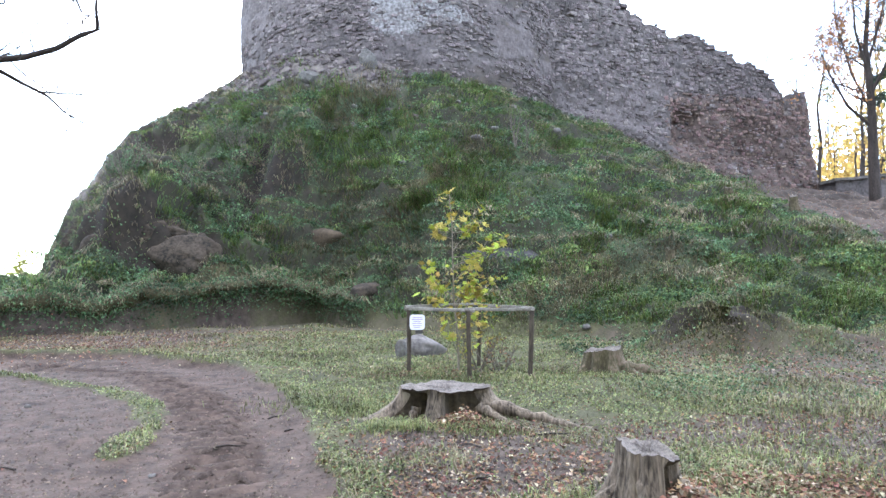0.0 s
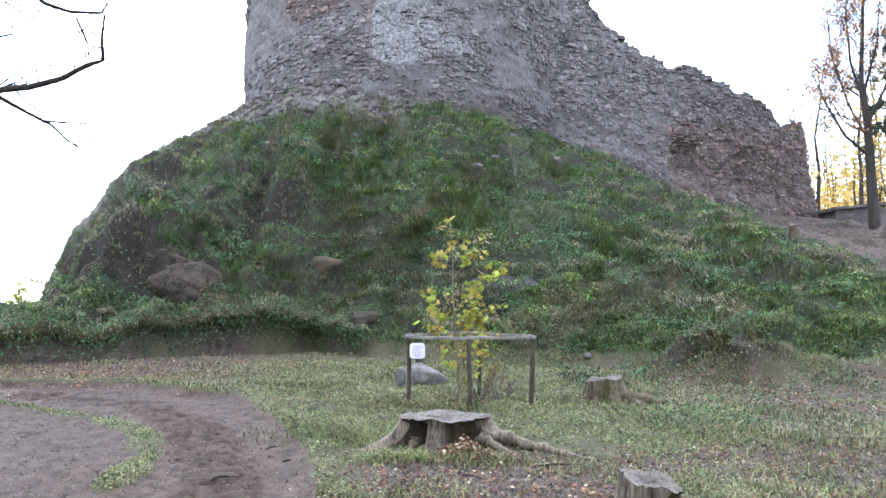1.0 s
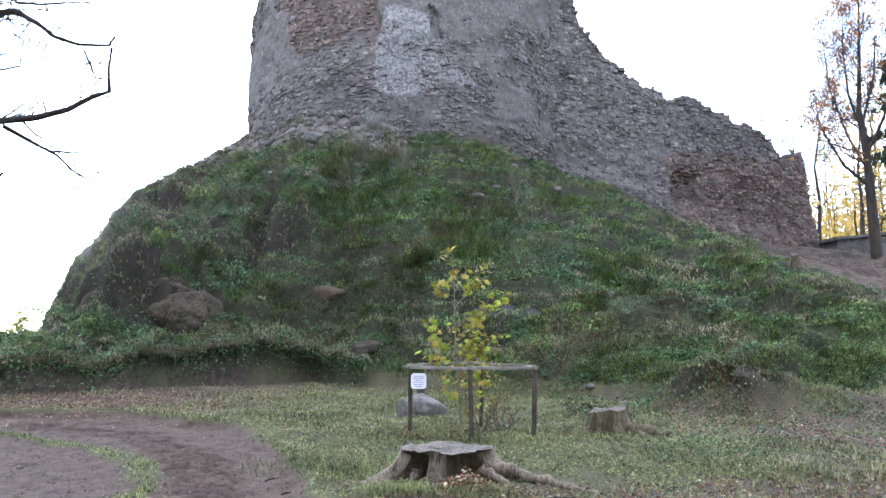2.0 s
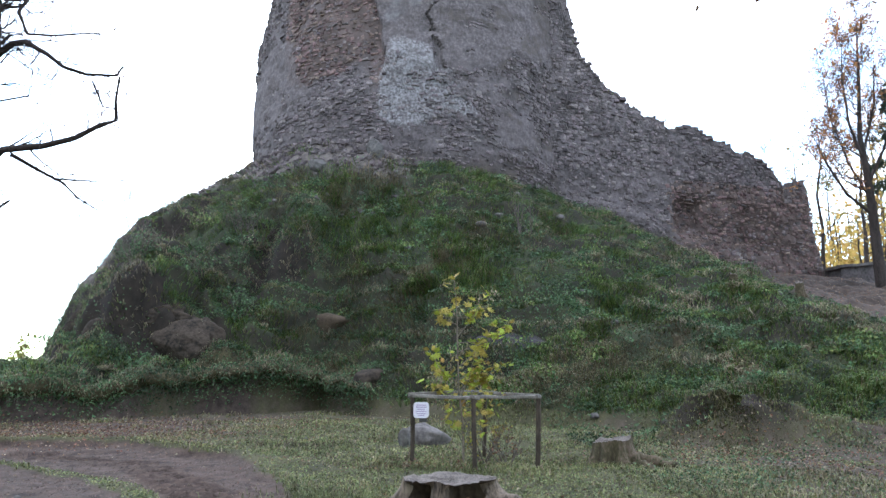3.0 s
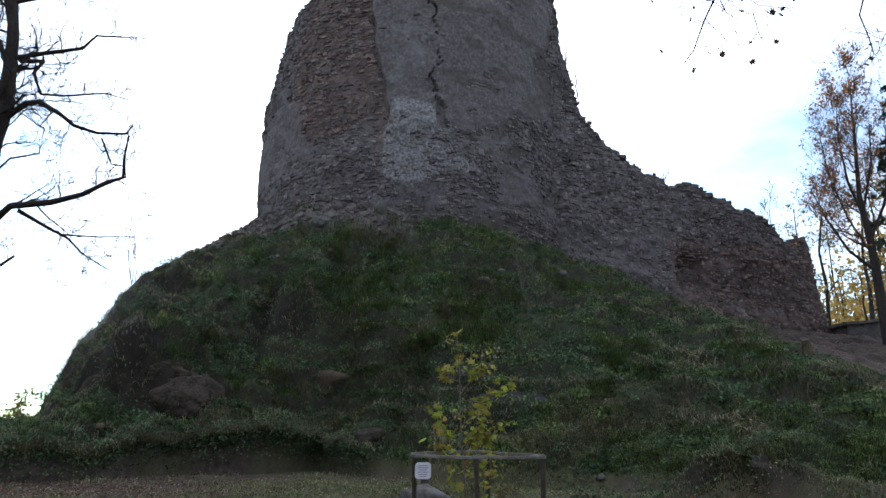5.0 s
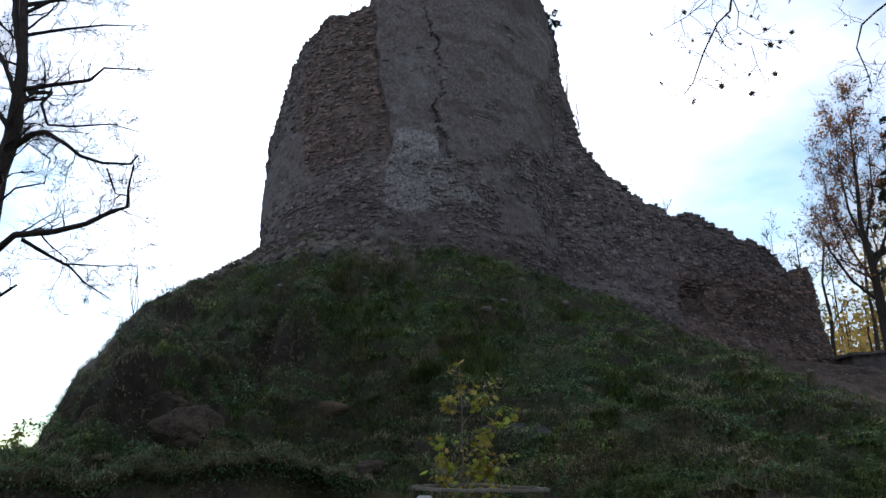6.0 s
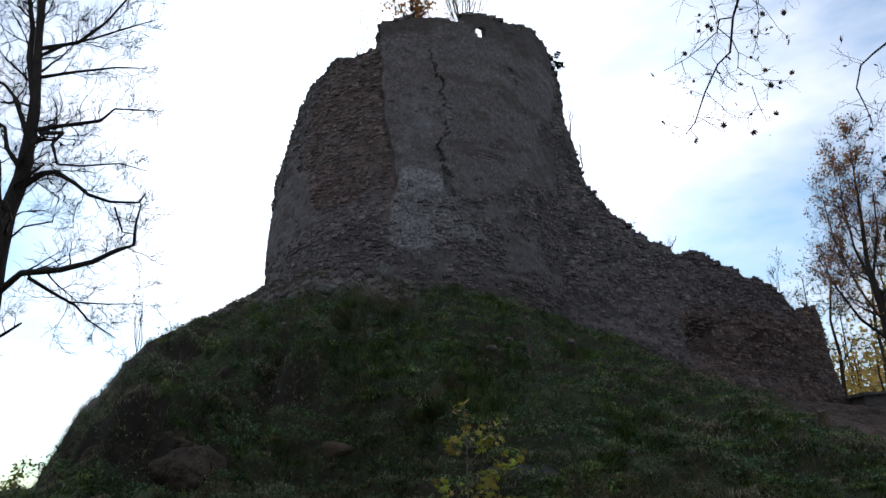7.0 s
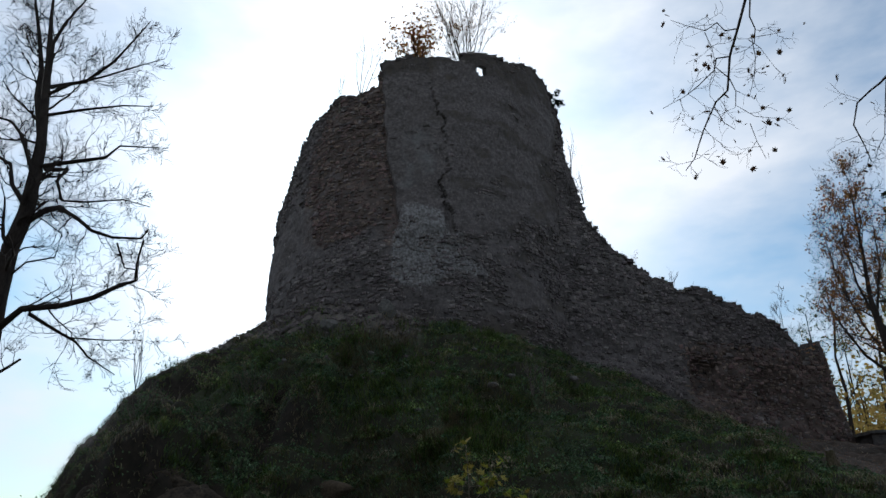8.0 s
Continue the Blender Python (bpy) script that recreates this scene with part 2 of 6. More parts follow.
def lie(x, y):
    """Height of the ground and the zones of its cover at arrays x, y."""
    x, y = np.asarray(x, float), np.asarray(y, float)
    p = np.stack([x, y, np.zeros_like(x)], 1)
    wob = fractal(p * 0.35, 2, 3)
    # the western flank closes in towards the front, as on a round hill
    fan = x * np.where(x < -4, 1 + (np.clip(30.5 / np.clip(y, 12, 30.5), 1, 2.2) - 1) * smooth(-4, -9, x), 1)
    crest, cy = np.interp(fan, CREST_X, CREST_Z), np.interp(fan, CREST_X, CREST_Y)
    foot, bank = np.interp(x, FOOT_X, FOOT_Y), np.interp(x, FOOT_X, BANK)
    foot = foot + 0.2 * wob
    s = np.clip((y - foot) / (cy - foot), 0, 1)
    steep = smooth(-9, -13.5, fan)                                  # the western shoulder is a rock face with a ledge
    shape = s * (0.88 + 0.12 * s)
    shape = shape * (1 - steep) + steep * (0.30 * smooth(0.1, 0.42, s) + 0.70 * smooth(0.30, 1.0, s))
    z = bank * smooth(0, 0.22, y - foot) + (crest - bank) * shape
    on = smooth(0.0, 0.08, s)
    # terraces trodden into the slope, tussocks and hollows
    q = np.stack([x * 0.22, z * 1.25 + 0.15 * x, y * 0.1], 1)
    lump = 0.34 * vnoise(q, 11) + 0.30 * fractal(p * 0.8, 3, 21) + 0.15 * fractal(p * 2.6, 2, 31)
    taper = 1 - 0.75 * smooth(0.86, 1.0, s)
    phase = z / 0.85 + 0.50 * fractal(np.stack([x * 0.30, y * 0.30, x * 0], 1), 3, 23)
    saw = phase - np.floor(phase)
    broken = smooth(-0.5, 0.3, fractal(p * 0.28 + 5, 2, 25))
    lump = lump + 0.72 * broken * (smooth(0.55, 0.95, saw) - saw + 0.3) + 0.30 * (0.5 - np.abs(vnoise(p * 1.1, 27)))
    lip = broken * np.maximum(smooth(0.82, 0.97, saw), smooth(0.28, 0.08, saw)) * smooth(0.0, 0.08, s)
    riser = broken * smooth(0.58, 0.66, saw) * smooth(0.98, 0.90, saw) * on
    z = z + on * taper * lump * (0.75 + 0.6 * steep) * (1 - 0.6 * smooth(0.62, 0.9, s) * smooth(-6, -9, x))
    # bedrock knob with an upright face on the western shoulder, a gully beside it, and a rock pillar
    ragged = 0.35 * fractal(p * 1.1, 3, 37)
    knob_x = np.exp(-(((x + 10.3) / 2.2) ** 4))
    knob = knob_x * smooth(21.6, 22.1, y + ragged) * smooth(28.0, 23.4, y)
    pillar_x = np.exp(-(((x + 6.1 + 0.5 * ragged) / 0.95) ** 4))
    pillar = pillar_x * smooth(25.4, 25.8, y + ragged) * smooth(30.0, 26.5, y)
    gully = np.exp(-(((x + 7.5 + 0.6 * ragged) / 0.42) ** 2)) * smooth(23.2, 24.2, y) * smooth(29.0, 27.0, y)
    z = z + 1.25 * knob + 0.95 * pillar - 0.9 * gully
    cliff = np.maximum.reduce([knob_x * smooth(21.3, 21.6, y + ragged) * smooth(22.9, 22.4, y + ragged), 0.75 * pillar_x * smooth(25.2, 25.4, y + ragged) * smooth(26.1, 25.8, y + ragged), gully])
    z = z + cliff * (0.34 * fractal(p * np.array((2.2, 3.0, 1.0)), 3, 39) + 0.22 * np.abs(vnoise(p * 1.6 + 3, 43)))
    # behind the crest: down on the west, level elsewhere
    back = np.clip(y - cy, 0, None)
    west = smooth(-12.0, -15.0, x)
    drop = np.clip(back, 0, 60) * 0.55
    z = np.where(back > 0, np.maximum(z - west * drop, np.minimum(z, -6 * west)), z)
    far = smooth(70, 400, y)
    z = z * (1 - far) - 12 * far * west
    # level ground before the mound
    flat = 1 - on
    edge, side, _ = to_line(x, y, TRACK_EDGE)
    inside = (side < 0) & (y < 14)
    depth = np.where(inside, edge, -edge) + 0.12 * fractal(p * 1.4, 3, 41)
    track = smooth(-0.12, 0.12, depth) * flat
    strip, _, _ = to_line(x, y, STRIP)
    strip = 1 - smooth(0.04, 0.24, strip + 0.12 * fractal(p * 1.6, 3, 47))
    track = track * (1 - strip)
    rut, _, along = to_line(x, y, RUT)
    groove = np.exp(-(rut / 0.42) ** 2)
    tread = np.clip(np.sin(along * 2 * math.pi / 0.25 + 4 * rut), -0.3, 1) * smooth(0.46, 0.28, rut)
    patchy = np.maximum(smooth(-0.25, 0.35, fractal(p * 0.55, 2, 53)), np.exp(-((y - 8.8) / 2.2) ** 2))
    z = z + track * (-0.03 - 0.06 * groove + 0.065 * tread * patchy) + (0.05 + 0.10 * smooth(10, 12.5, y)) * np.exp(-((depth + 0.14) / 0.20) ** 2) * flat * (y < 15)
    z = z + flat * (0.035 * fractal(p * 0.7, 3, 61) + 0.018 * fractal(p * 4, 2, 63)) * (y < 60)
    # hummock of an old rootstock
    hum = np.exp(-(((x - 5.95 + 0.2 * wob) / 1.35) ** 2 + ((y - 14.1) / 1.0) ** 2) ** 2.2)
    z = z + hum * (0.74 + 0.26 * fractal(p * 1.9, 3, 71)) + 0.36 * np.exp(-(((x - 7.6) / 1.2) ** 2 + ((y - 13.8) / 0.9) ** 2) ** 1.4) * (1 + 0.5 * fractal(p * 1.9, 2, 73))
    zones = {
        "mound": on * (1 - 0.85 * smooth(12.4, 15.2, x + 0.9 * wob)),
        "lip": lip,
        "track": track * 1.2,
        "litter": np.clip(np.maximum.reduce([
            0.85 * smooth(11.8, 14.8, x + 0.9 * wob) * smooth(12, 17, y),
            0.98 * flat * smooth(0.5, -0.6, depth) * smooth(8.0, 6.6, y - 0.35 * smooth(0.5, 2.5, x)) * (x > -1.5) * (0.75 + 0.5 * fractal(p * 0.9, 2, 83)),
            1.0 * flat * smooth(-3.0, -6.5, x) * smooth(12.8, 14.0, y) * (0.8 + 0.4 * fractal(p * 0.7, 2, 85)),
            0.62 * flat * (1 - 0.8 * hum) * smooth(2.6, 5.0, x) * (0.8 + 0.6 * fractal(p * 0.8, 2, 87)),
            0.45 * flat * smooth(2.5, 0.2, foot - y) * (x < 0)]), 0, 1),
        # shade-darkened earth on bank face, gully and risers; also rock and hummock
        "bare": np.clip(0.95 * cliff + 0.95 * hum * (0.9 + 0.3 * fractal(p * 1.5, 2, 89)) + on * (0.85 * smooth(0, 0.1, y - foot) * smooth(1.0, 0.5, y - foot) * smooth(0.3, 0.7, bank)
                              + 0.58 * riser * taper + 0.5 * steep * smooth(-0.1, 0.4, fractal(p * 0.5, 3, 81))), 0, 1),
        "rubble": np.clip(0.95 * smooth(0.76, 0.90, s + 0.03 * wob) * smooth(-0.8, -3.2, x) + 0.4 * smooth(0.94, 1.0, s) * smooth(4, 1, x), 0, 1) * on,
    }
    return z, zones


def ground_z(x, y):
    return float(lie(np.array([x]), np.array([y]))[0][0])


def spread(*runs):
    out = [runs[0][0]]
    for a, b, step in runs:
        k = max(1, round((b - a) / step))
        out += list(np.linspace(a, b, k + 1)[1:])
    return np.array(out)


gx = spread((-3000, -300, 900), (-300, -60, 40), (-60, -22, 2), (-22, -9, 0.14), (-9, 8, 0.065), (8, 26, 0.14), (26, 60, 2), (60, 300, 40), (300, 3000, 900))
gy = spread((-300, -20, 70), (-20, 3, 1.0), (3, 14, 0.065), (14, 40, 0.12), (40, 60, 0.8), (60, 300, 24), (300, 4000, 740))
XX, YY = np.meshgrid(gx, gy)
land, zones = lie(XX.ravel(), YY.ravel())
idx = np.arange(XX.size).reshape(XX.shape)
quads = np.stack([idx[:-1, :-1], idx[:-1, 1:], idx[1:, 1:], idx[1:, :-1]], -1).reshape(-1, 4)
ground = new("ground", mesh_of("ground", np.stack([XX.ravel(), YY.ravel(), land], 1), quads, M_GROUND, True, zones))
tagged(ground, "grassy castle mound, dirt track and leaf-strewn turf", "ground", kind="structure")



def sampled(values, x, y):
    """Values of the ground's grid between its points."""
    i, j = np.clip(np.searchsorted(gx, x) - 1, 0, len(gx) - 2), np.clip(np.searchsorted(gy, y) - 1, 0, len(gy) - 2)
    u, w = np.clip((x - gx[i]) / (gx[i + 1] - gx[i]), 0, 1), np.clip((y - gy[j]) / (gy[j + 1] - gy[j]), 0, 1)
    g = values.reshape(XX.shape)
    return g[j, i] * (1 - u) * (1 - w) + g[j, i + 1] * u * (1 - w) + g[j + 1, i] * (1 - u) * w + g[j + 1, i + 1] * u * w


def lay_of(x, y):
    x, y = np.asarray(x, float), np.asarray(y, float)
    return sampled(land, x, y), {k: sampled(v, x, y) for k, v in zones.items()}


# ---------------------------------------------------------------- the round tower
TC, TR, THICK = (-2.4, 40.8), 9.75, 2.1


def tower_az(theta):
    """Bearing from the front of the tower, in degrees; to the right is positive."""
    return np.degrees(theta)


def rim(a):
    """Top of the broken tower wall by bearing."""
    z = np.interp(a, [-180, -100, -80, -66, -62, -52, -41, -30, -20, -14.6, -14.0, -10.4, -8.3, -0.3, 6.5, 13.5, 15.6, 21.6, 27.7, 33.8, 38, 46, 53, 60, 66, 80, 110, 180],
                  [21, 22, 23.0, 23.9, 24.2, 24.8, 25.3, 25.8, 25.8, 26.1, 27.4, 27.6, 27.3, 27.5, 27.6, 27.4, 28.1, 28.5, 28.6, 28.4, 28.8, 29.3, 29.1, 28.6, 27.9, 27.2, 23, 21])
    q = np.stack([a * 0.16, a * 0, a * 0], 1)
    return z + 0.16 * fractal(q, 3, 5)


def facing_edge(p, z):
    """Bearing of the torn edge where the plastered facing begins."""
    return np.interp(z, [14, 15, 16.6, 18.6, 20.1, 21.9, 23.9, 25.9, 27.5], [-9, -6.9, -4.2, -6.2, -9.1, -10.4, -11.7, -12.8, -14.0]) + 0.9 * vnoise(p * np.array([0.1, 0.9, 1]), 9)


def skin(a, z):
    """Radius of the outer face by bearing and height: a lost facing on the west, wear and bulges."""
    p = np.stack([a * 0.17, z, a * 0], 1)
    bound = facing_edge(p, z)
    lost = smooth(0.6, -0.6, a - bound)
    low = smooth(15.5, 17.5, z - 0.05 * (a + 5) + 0.8 * vnoise(p * 0.5, 8))
    r = TR - 0.30 * lost * low * smooth(-62, -45, a)
    ruin = smooth(-40, -65, a)
    chip = z + 0.25 * vnoise(p * 1.3, 14)
    r = r - ruin * (0.20 * smooth(20.4, 20.6, chip) + 0.22 * smooth(21.6, 21.8, chip) + 0.22 * smooth(22.6, 22.9, chip) + 0.30 * smooth(23.6, 25.6, chip))
    r = r - 0.10 * smooth(25.0, 28.5, z) * smooth(45, 80, a)
    r = r + 0.28 * smooth(12.4, 12.1, z) * smooth(24, 34, a)       # projecting footing
    return r + 0.10 * fractal(p * 0.6, 3, 15) + 0.045 * fractal(p * 2.4, 2, 19)


def tower_zones(a, z):
    p = np.stack([a * 0.17, z, a * 0], 1)
    w = 1.0 * fractal(p * 0.45, 3, 27)
    bound = facing_edge(p, z)
    crack = np.abs(a - np.interp(z, [15.6, 16.7, 18.0, 19.2, 20.1, 21.5, 23.2, 24.3, 25.7, 28], [12.5, 11.4, 9.7, 7.6, 11.6, 9.5, 8.8, 5.9, 4.2, 3.0]) - 0.8 * vnoise(p * 1.6, 29) - 0.7 * vnoise(p * 5.0, 30))
    east = smooth(-0.5, 0.8, a - bound)
    plaster = east * smooth(15.6, 17.4, z + 0.9 * w - 0.02 * a) * smooth(66, 48, a + 10 * w)
    plaster = np.maximum(plaster, 0.95 * smooth(26, 31, a + 4 * w) * smooth(12.3, 12.7, z + 0.3 * w) * smooth(15.3, 14.3, z + 0.4 * w) * smooth(78, 64, a + 8 * w) * 0.58)
    plaster = np.maximum(plaster, 0.56 * smooth(-30, -36, a + 7 * w) * smooth(14.0, 15.0, z + w) * smooth(20.5, 19.5, z + 0.7 * w - 0.05 * (a + 35)))
    gap = smooth(0.62, 0.25, crack - 0.9 * smooth(17.9, 17.0, z) + 0.34 * smooth(18.6, 20.0, z) + 0.25 * vnoise(p * 0.9, 31)) * smooth(16.0, 16.4, z) * smooth(26.4, 25.6, z)
    return {
        "plaster": np.clip(np.minimum(0.70, plaster * (1.0 - 0.35 * smooth(0.15, 0.6, w) * smooth(2, 14, a) - 0.4 * smooth(0.25, 0.6, fractal(p * np.array([0.35, 1.2, 1]), 3, 57)))) * (1 - gap), 0, 1),
        "lime": 0.545 * smooth(-8, -4.5, a + 3 * w) * smooth(26, 14, a + 7 * w + 2.5 * (z - 15.5)) * smooth(12.6, 14.0, z + 0.9 * w) * smooth(18.6, 17.2, z + 0.5 * w),
        "red": 0.85 * (1 - east) * smooth(-52, -36, a + 6 * w) * smooth(15, 16.5, z + 1.5 * w),
        "gap": gap,
        "pale": 0.36 * smooth(1.2, 0.8, np.hypot((a - 0.5) / 6.5, (z - 20.6) / 2.2) + 0.3 * w) * east * (1 - gap),
        "stain": 0.60 * np.maximum.reduce([smooth(26.2, 27.4, z + 0.7 * w), 0.95 * smooth(42, 58, a + 14 * w) * smooth(18, 20, z + w), 0.9 * smooth(0.15, 0.6, fractal(p * np.array([0.5, 1.4, 1]), 3, 35)) * smooth(-14, 14, a), smooth(12.9, 11.6, z + 0.6 * w)]),
    }


ta = np.radians(spread((-95, 95, 0.62), (95, 265, 5.0)))[:-1]
tz = spread((7.0, 30.0, 0.135))
AA, KK = np.meshgrid(np.degrees(ta), (tz - 7.0) / 23.0)
turn = AA.ravel()
wrap = np.where(turn > 180, turn - 360, turn)
top = rim(wrap)
level = 7.0 + KK.ravel() * (top - 7.0)
tzones = tower_zones(wrap, level)
rad = skin(wrap, level) - 0.14 * tzones["gap"] + 0.05 * smooth(0.35, 0.6, tzones["plaster"]) + 0.02 * smooth(0.4, 0.6, tzones["lime"])
rad_in = TR - THICK + (THICK - 0.55) * smooth(25.6, 26.3, level) * smooth(5, 12, wrap) * smooth(40, 30, wrap) + 0.2 * fractal(np.stack([wrap * 0.1, level, wrap * 0], 1), 2, 33)
th = np.radians(turn)
outer = np.stack([TC[0] + rad * np.sin(th), TC[1] - rad * np.cos(th), level], 1)
inner = np.stack([TC[0] + rad_in * np.sin(th), TC[1] - rad_in * np.cos(th), level + 0.3 * smooth(25.6, 26.3, level)], 1)
rows_n, cols_n = AA.shape
ti = np.arange(AA.size).reshape(AA.shape)
nxt = np.roll(ti, -1, 1)
mid_a = wrap.reshape(AA.shape)
mid_z = level.reshape(AA.shape)
# a ragged hole through the top of the wall
cell_a, cell_z = mid_a[:-1], mid_z[:-1]
hole = ((cell_a - 21.9) * 0.17 / 0.34) ** 2 + ((cell_z - 27.12) / 0.42) ** 2 < 1.0 + 0.25 * np.sin(cell_a * 3)
oq = np.stack([ti[:-1], nxt[:-1], nxt[1:], ti[1:]], -1)
keep = ~hole
count = AA.size
faces_t = [oq[keep], (oq[keep] + count)[:, ::-1]]
top_q = np.stack([ti[-1], nxt[-1], nxt[-1] + count, ti[-1] + count], -1)
faces_t.append(top_q)
for r0, c0 in zip(*np.nonzero(hole)):
    c1 = (c0 + 1) % cols_n
    for dr, dc, u, w in ((-1, 0, ti[r0, c0], ti[r0, c1]), (1, 0, ti[r0 + 1, c1], ti[r0 + 1, c0]), (0, -1, ti[r0 + 1, c0], ti[r0, c0]), (0, 1, ti[r0, c1], ti[r0 + 1, c1])):
        if not hole[r0 + dr, (c0 + dc) % cols_n]:
            faces_t.append(np.array([[u, u + count, w + count, w]]))
tower = thing("castle_tower", "massive ruined round stone tower with flaking plaster and a crack", "tower")
both = {k: np.concatenate([v, np.zeros(count)]) for k, v in tzones.items()}
tower_wall = part_mesh("tower_wall", mesh_of("tower_wall", np.concatenate([outer, inner]), faces_t, M_MASONRY, False, both), tower)

# ---------------------------------------------------------------- the curtain wall
W0, W1 = np.array((5.6, 35.6)), np.array((23.3, 40.1))
WLEN = float(np.linalg.norm(W1 - W0))
WDIR = (W1 - W0) / WLEN
WOUT = np.array((WDIR[1], -WDIR[0]))
WTHICK = 1.7


def wall_top(u):
    z = np.interp(u, [0, 0.9, 1.3, 2.3, 3.0, 3.8, 5.0, 6.4, 8.4, 9.0, 9.8, 10.6, 12.4, 13.6, 15.0, 15.5, 15.8, 16.2, 16.5, 18.3],
                  [26.5, 24.6, 23.0, 19.3, 18.5, 17.4, 16.7, 16.1, 15.3, 15.75, 15.6, 14.9, 14.4, 14.0, 13.2, 12.4, 11.6, 11.4, 12.9, 12.7])
    return z + 0.20 * fractal(np.stack([u * 1.3, u * 0, u * 0], 1), 3, 91)


def wall_bulge(u, z):
    p = np.stack([u, z, u * 0], 1)
    cavity = np.exp(-(((u - 8.9) / 1.0) ** 4 + ((z - 10.1) / 1.15) ** 4)) * 0.9 + np.exp(-(((u - 12.2) / 2.0) ** 2 + ((z - 9.2) / 1.3) ** 2)) * 0.55
    return 0.16 * fractal(p * 0.7, 3, 93) + 0.06 * fractal(p * 2.5, 2, 95) - cavity + 0.3 * smooth(11.5, 9.5, z) * smooth(9, 6, u)


wu = spread((0, WLEN, 0.11))
wk = spread((0, 1, 0.009))
UU, VV = np.meshgrid(wu, wk)
uu = UU.ravel()
vv = 4.5 + VV.ravel() * (wall_top(uu) - 4.5)
edge_in = 0.5 * smooth(WLEN - 0.6, WLEN, uu)
fr_ = wall_bulge(uu, vv) - edge_in
ue = uu - 0.13 * smooth(WLEN - 3.0, WLEN, uu) * np.clip(vv - 7.6, 0, 9)      # the broken end leans back
front = np.stack([W0[0] + WDIR[0] * ue + WOUT[0] * fr_, W0[1] + WDIR[1] * ue + WOUT[1] * fr_, vv], 1)
bk = -WTHICK + edge_in
rear = np.stack([W0[0] + WDIR[0] * ue + WOUT[0] * bk, W0[1] + WDIR[1] * ue + WOUT[1] * bk, vv], 1)
wi = np.arange(UU.size).reshape(UU.shape)
wq = np.stack([wi[:-1, :-1], wi[:-1, 1:], wi[1:, 1:], wi[1:, :-1]], -1).reshape(-1, 4)
nW = UU.size
fw = [wq, (wq + nW)[:, ::-1], np.stack([wi[-1, :-1], wi[-1, 1:], wi[-1, 1:] + nW, wi[-1, :-1] + nW], -1),
      np.stack([wi[:-1, -1], wi[:-1, -1] + nW, wi[1:, -1] + nW, wi[1:, -1]], -1)]
pw = np.stack([uu, vv, uu * 0], 1)
wz = {"plaster": np.concatenate([0.55 * smooth(9.0, 7.5, uu) * smooth(9.2, 10.2, vv) * smooth(13.0, 11.8, vv + fractal(pw * 0.6, 2, 97)), np.zeros(nW)]),
      "red": np.concatenate([0.75 * smooth(7.2, 8.4, uu) * smooth(13.0, 11.5, vv), np.zeros(nW)]),
      "lime": np.zeros(2 * nW)}
curtain = thing("curtain_wall", "ruined stone curtain wall with a jagged stepped top beside the tower", "wall")
part_mesh("wall_core", mesh_of("wall_core", np.concatenate([front, rear]), fw, M_MASONRY, False, wz), curtain)

# ---------------------------------------------------------------- more materials
M_BARK = material("dark_tree_bark", (0.018, 0.014, 0.012), (0.060, 0.047, 0.039), 6.0, 0.95, 0.6, 40.0, stretch_z=0.25)
M_BARK_PALE = material("sapling_bark", (0.10, 0.085, 0.065), (0.24, 0.20, 0.155), 8.0, 0.9, 0.4, 60.0, stretch_z=0.3)
M_OLDWOOD = material("grey_weathered_stump_wood", (0.026, 0.019, 0.014), (0.215, 0.168, 0.122), 5.0, 0.92, 0.7, 45.0, stretch_z=0.18)
M_STUMPBARK = material("mossy_stump_bark", (0.035, 0.025, 0.018), (0.135, 0.10, 0.072), 5.0, 0.95, 0.8, 30.0, third=(0.07, 0.06, 0.03), third_at=0.5, stretch_z=0.4)
M_CUT = material("grey_cut_end_grain", (0.05, 0.041, 0.034), (0.19, 0.162, 0.138), 7.0, 0.9, 0.6, 50.0)
M_POST = material("brown_fence_timber", (0.03, 0.023, 0.017), (0.085, 0.066, 0.048), 5.0, 0.9, 0.5, 50.0, stretch_z=0.2)
M_RAIL = material("grey_fence_timber", (0.11, 0.10, 0.085), (0.27, 0.245, 0.21), 6.0, 0.9, 0.5, 50.0)
M_SIGN = material("white_enamel", (0.70, 0.68, 0.74), (0.80, 0.78, 0.83), 3.0, 0.35, 0.0, 20.0)
M_INK = material("faded_violet_print", (0.36, 0.27, 0.42), (0.46, 0.36, 0.52), 8.0, 0.6, 0.0, 30.0)
M_STEEL = material("dark_steel", (0.03, 0.03, 0.03), (0.08, 0.075, 0.07), 8.0, 0.5, 0.2, 40.0)
M_MAPLE = leafy("yellow_green_maple_leaf", (0.22, 0.19, 0.035), (0.43, 0.35, 0.08), 0.30)
M_MAPLE_GREEN = leafy("lime_green_maple_leaf", (0.20, 0.27, 0.03), (0.40, 0.45, 0.06), 0.25)
M_AUTUMN = leafy("yellow_autumn_leaf", (0.33, 0.22, 0.055), (0.52, 0.38, 0.12), 0.3, glow=0.55)
M_RUSSET = leafy("russet_autumn_leaf", (0.30, 0.13, 0.045), (0.52, 0.27, 0.10), 0.35, glow=0.55)
M_FARGREEN = leafy("dull_green_far_leaf", (0.10, 0.12, 0.03), (0.26, 0.25, 0.06), 0.35, glow=0.5)
M_DARKLEAF = leafy("brown_dry_maple_leaf", (0.06, 0.035, 0.02), (0.14, 0.08, 0.04), 0.3)
M_NEEDLE = leafy("dark_fir_needle", (0.012, 0.028, 0.014), (0.035, 0.06, 0.03), 0.3, glow=0.1)
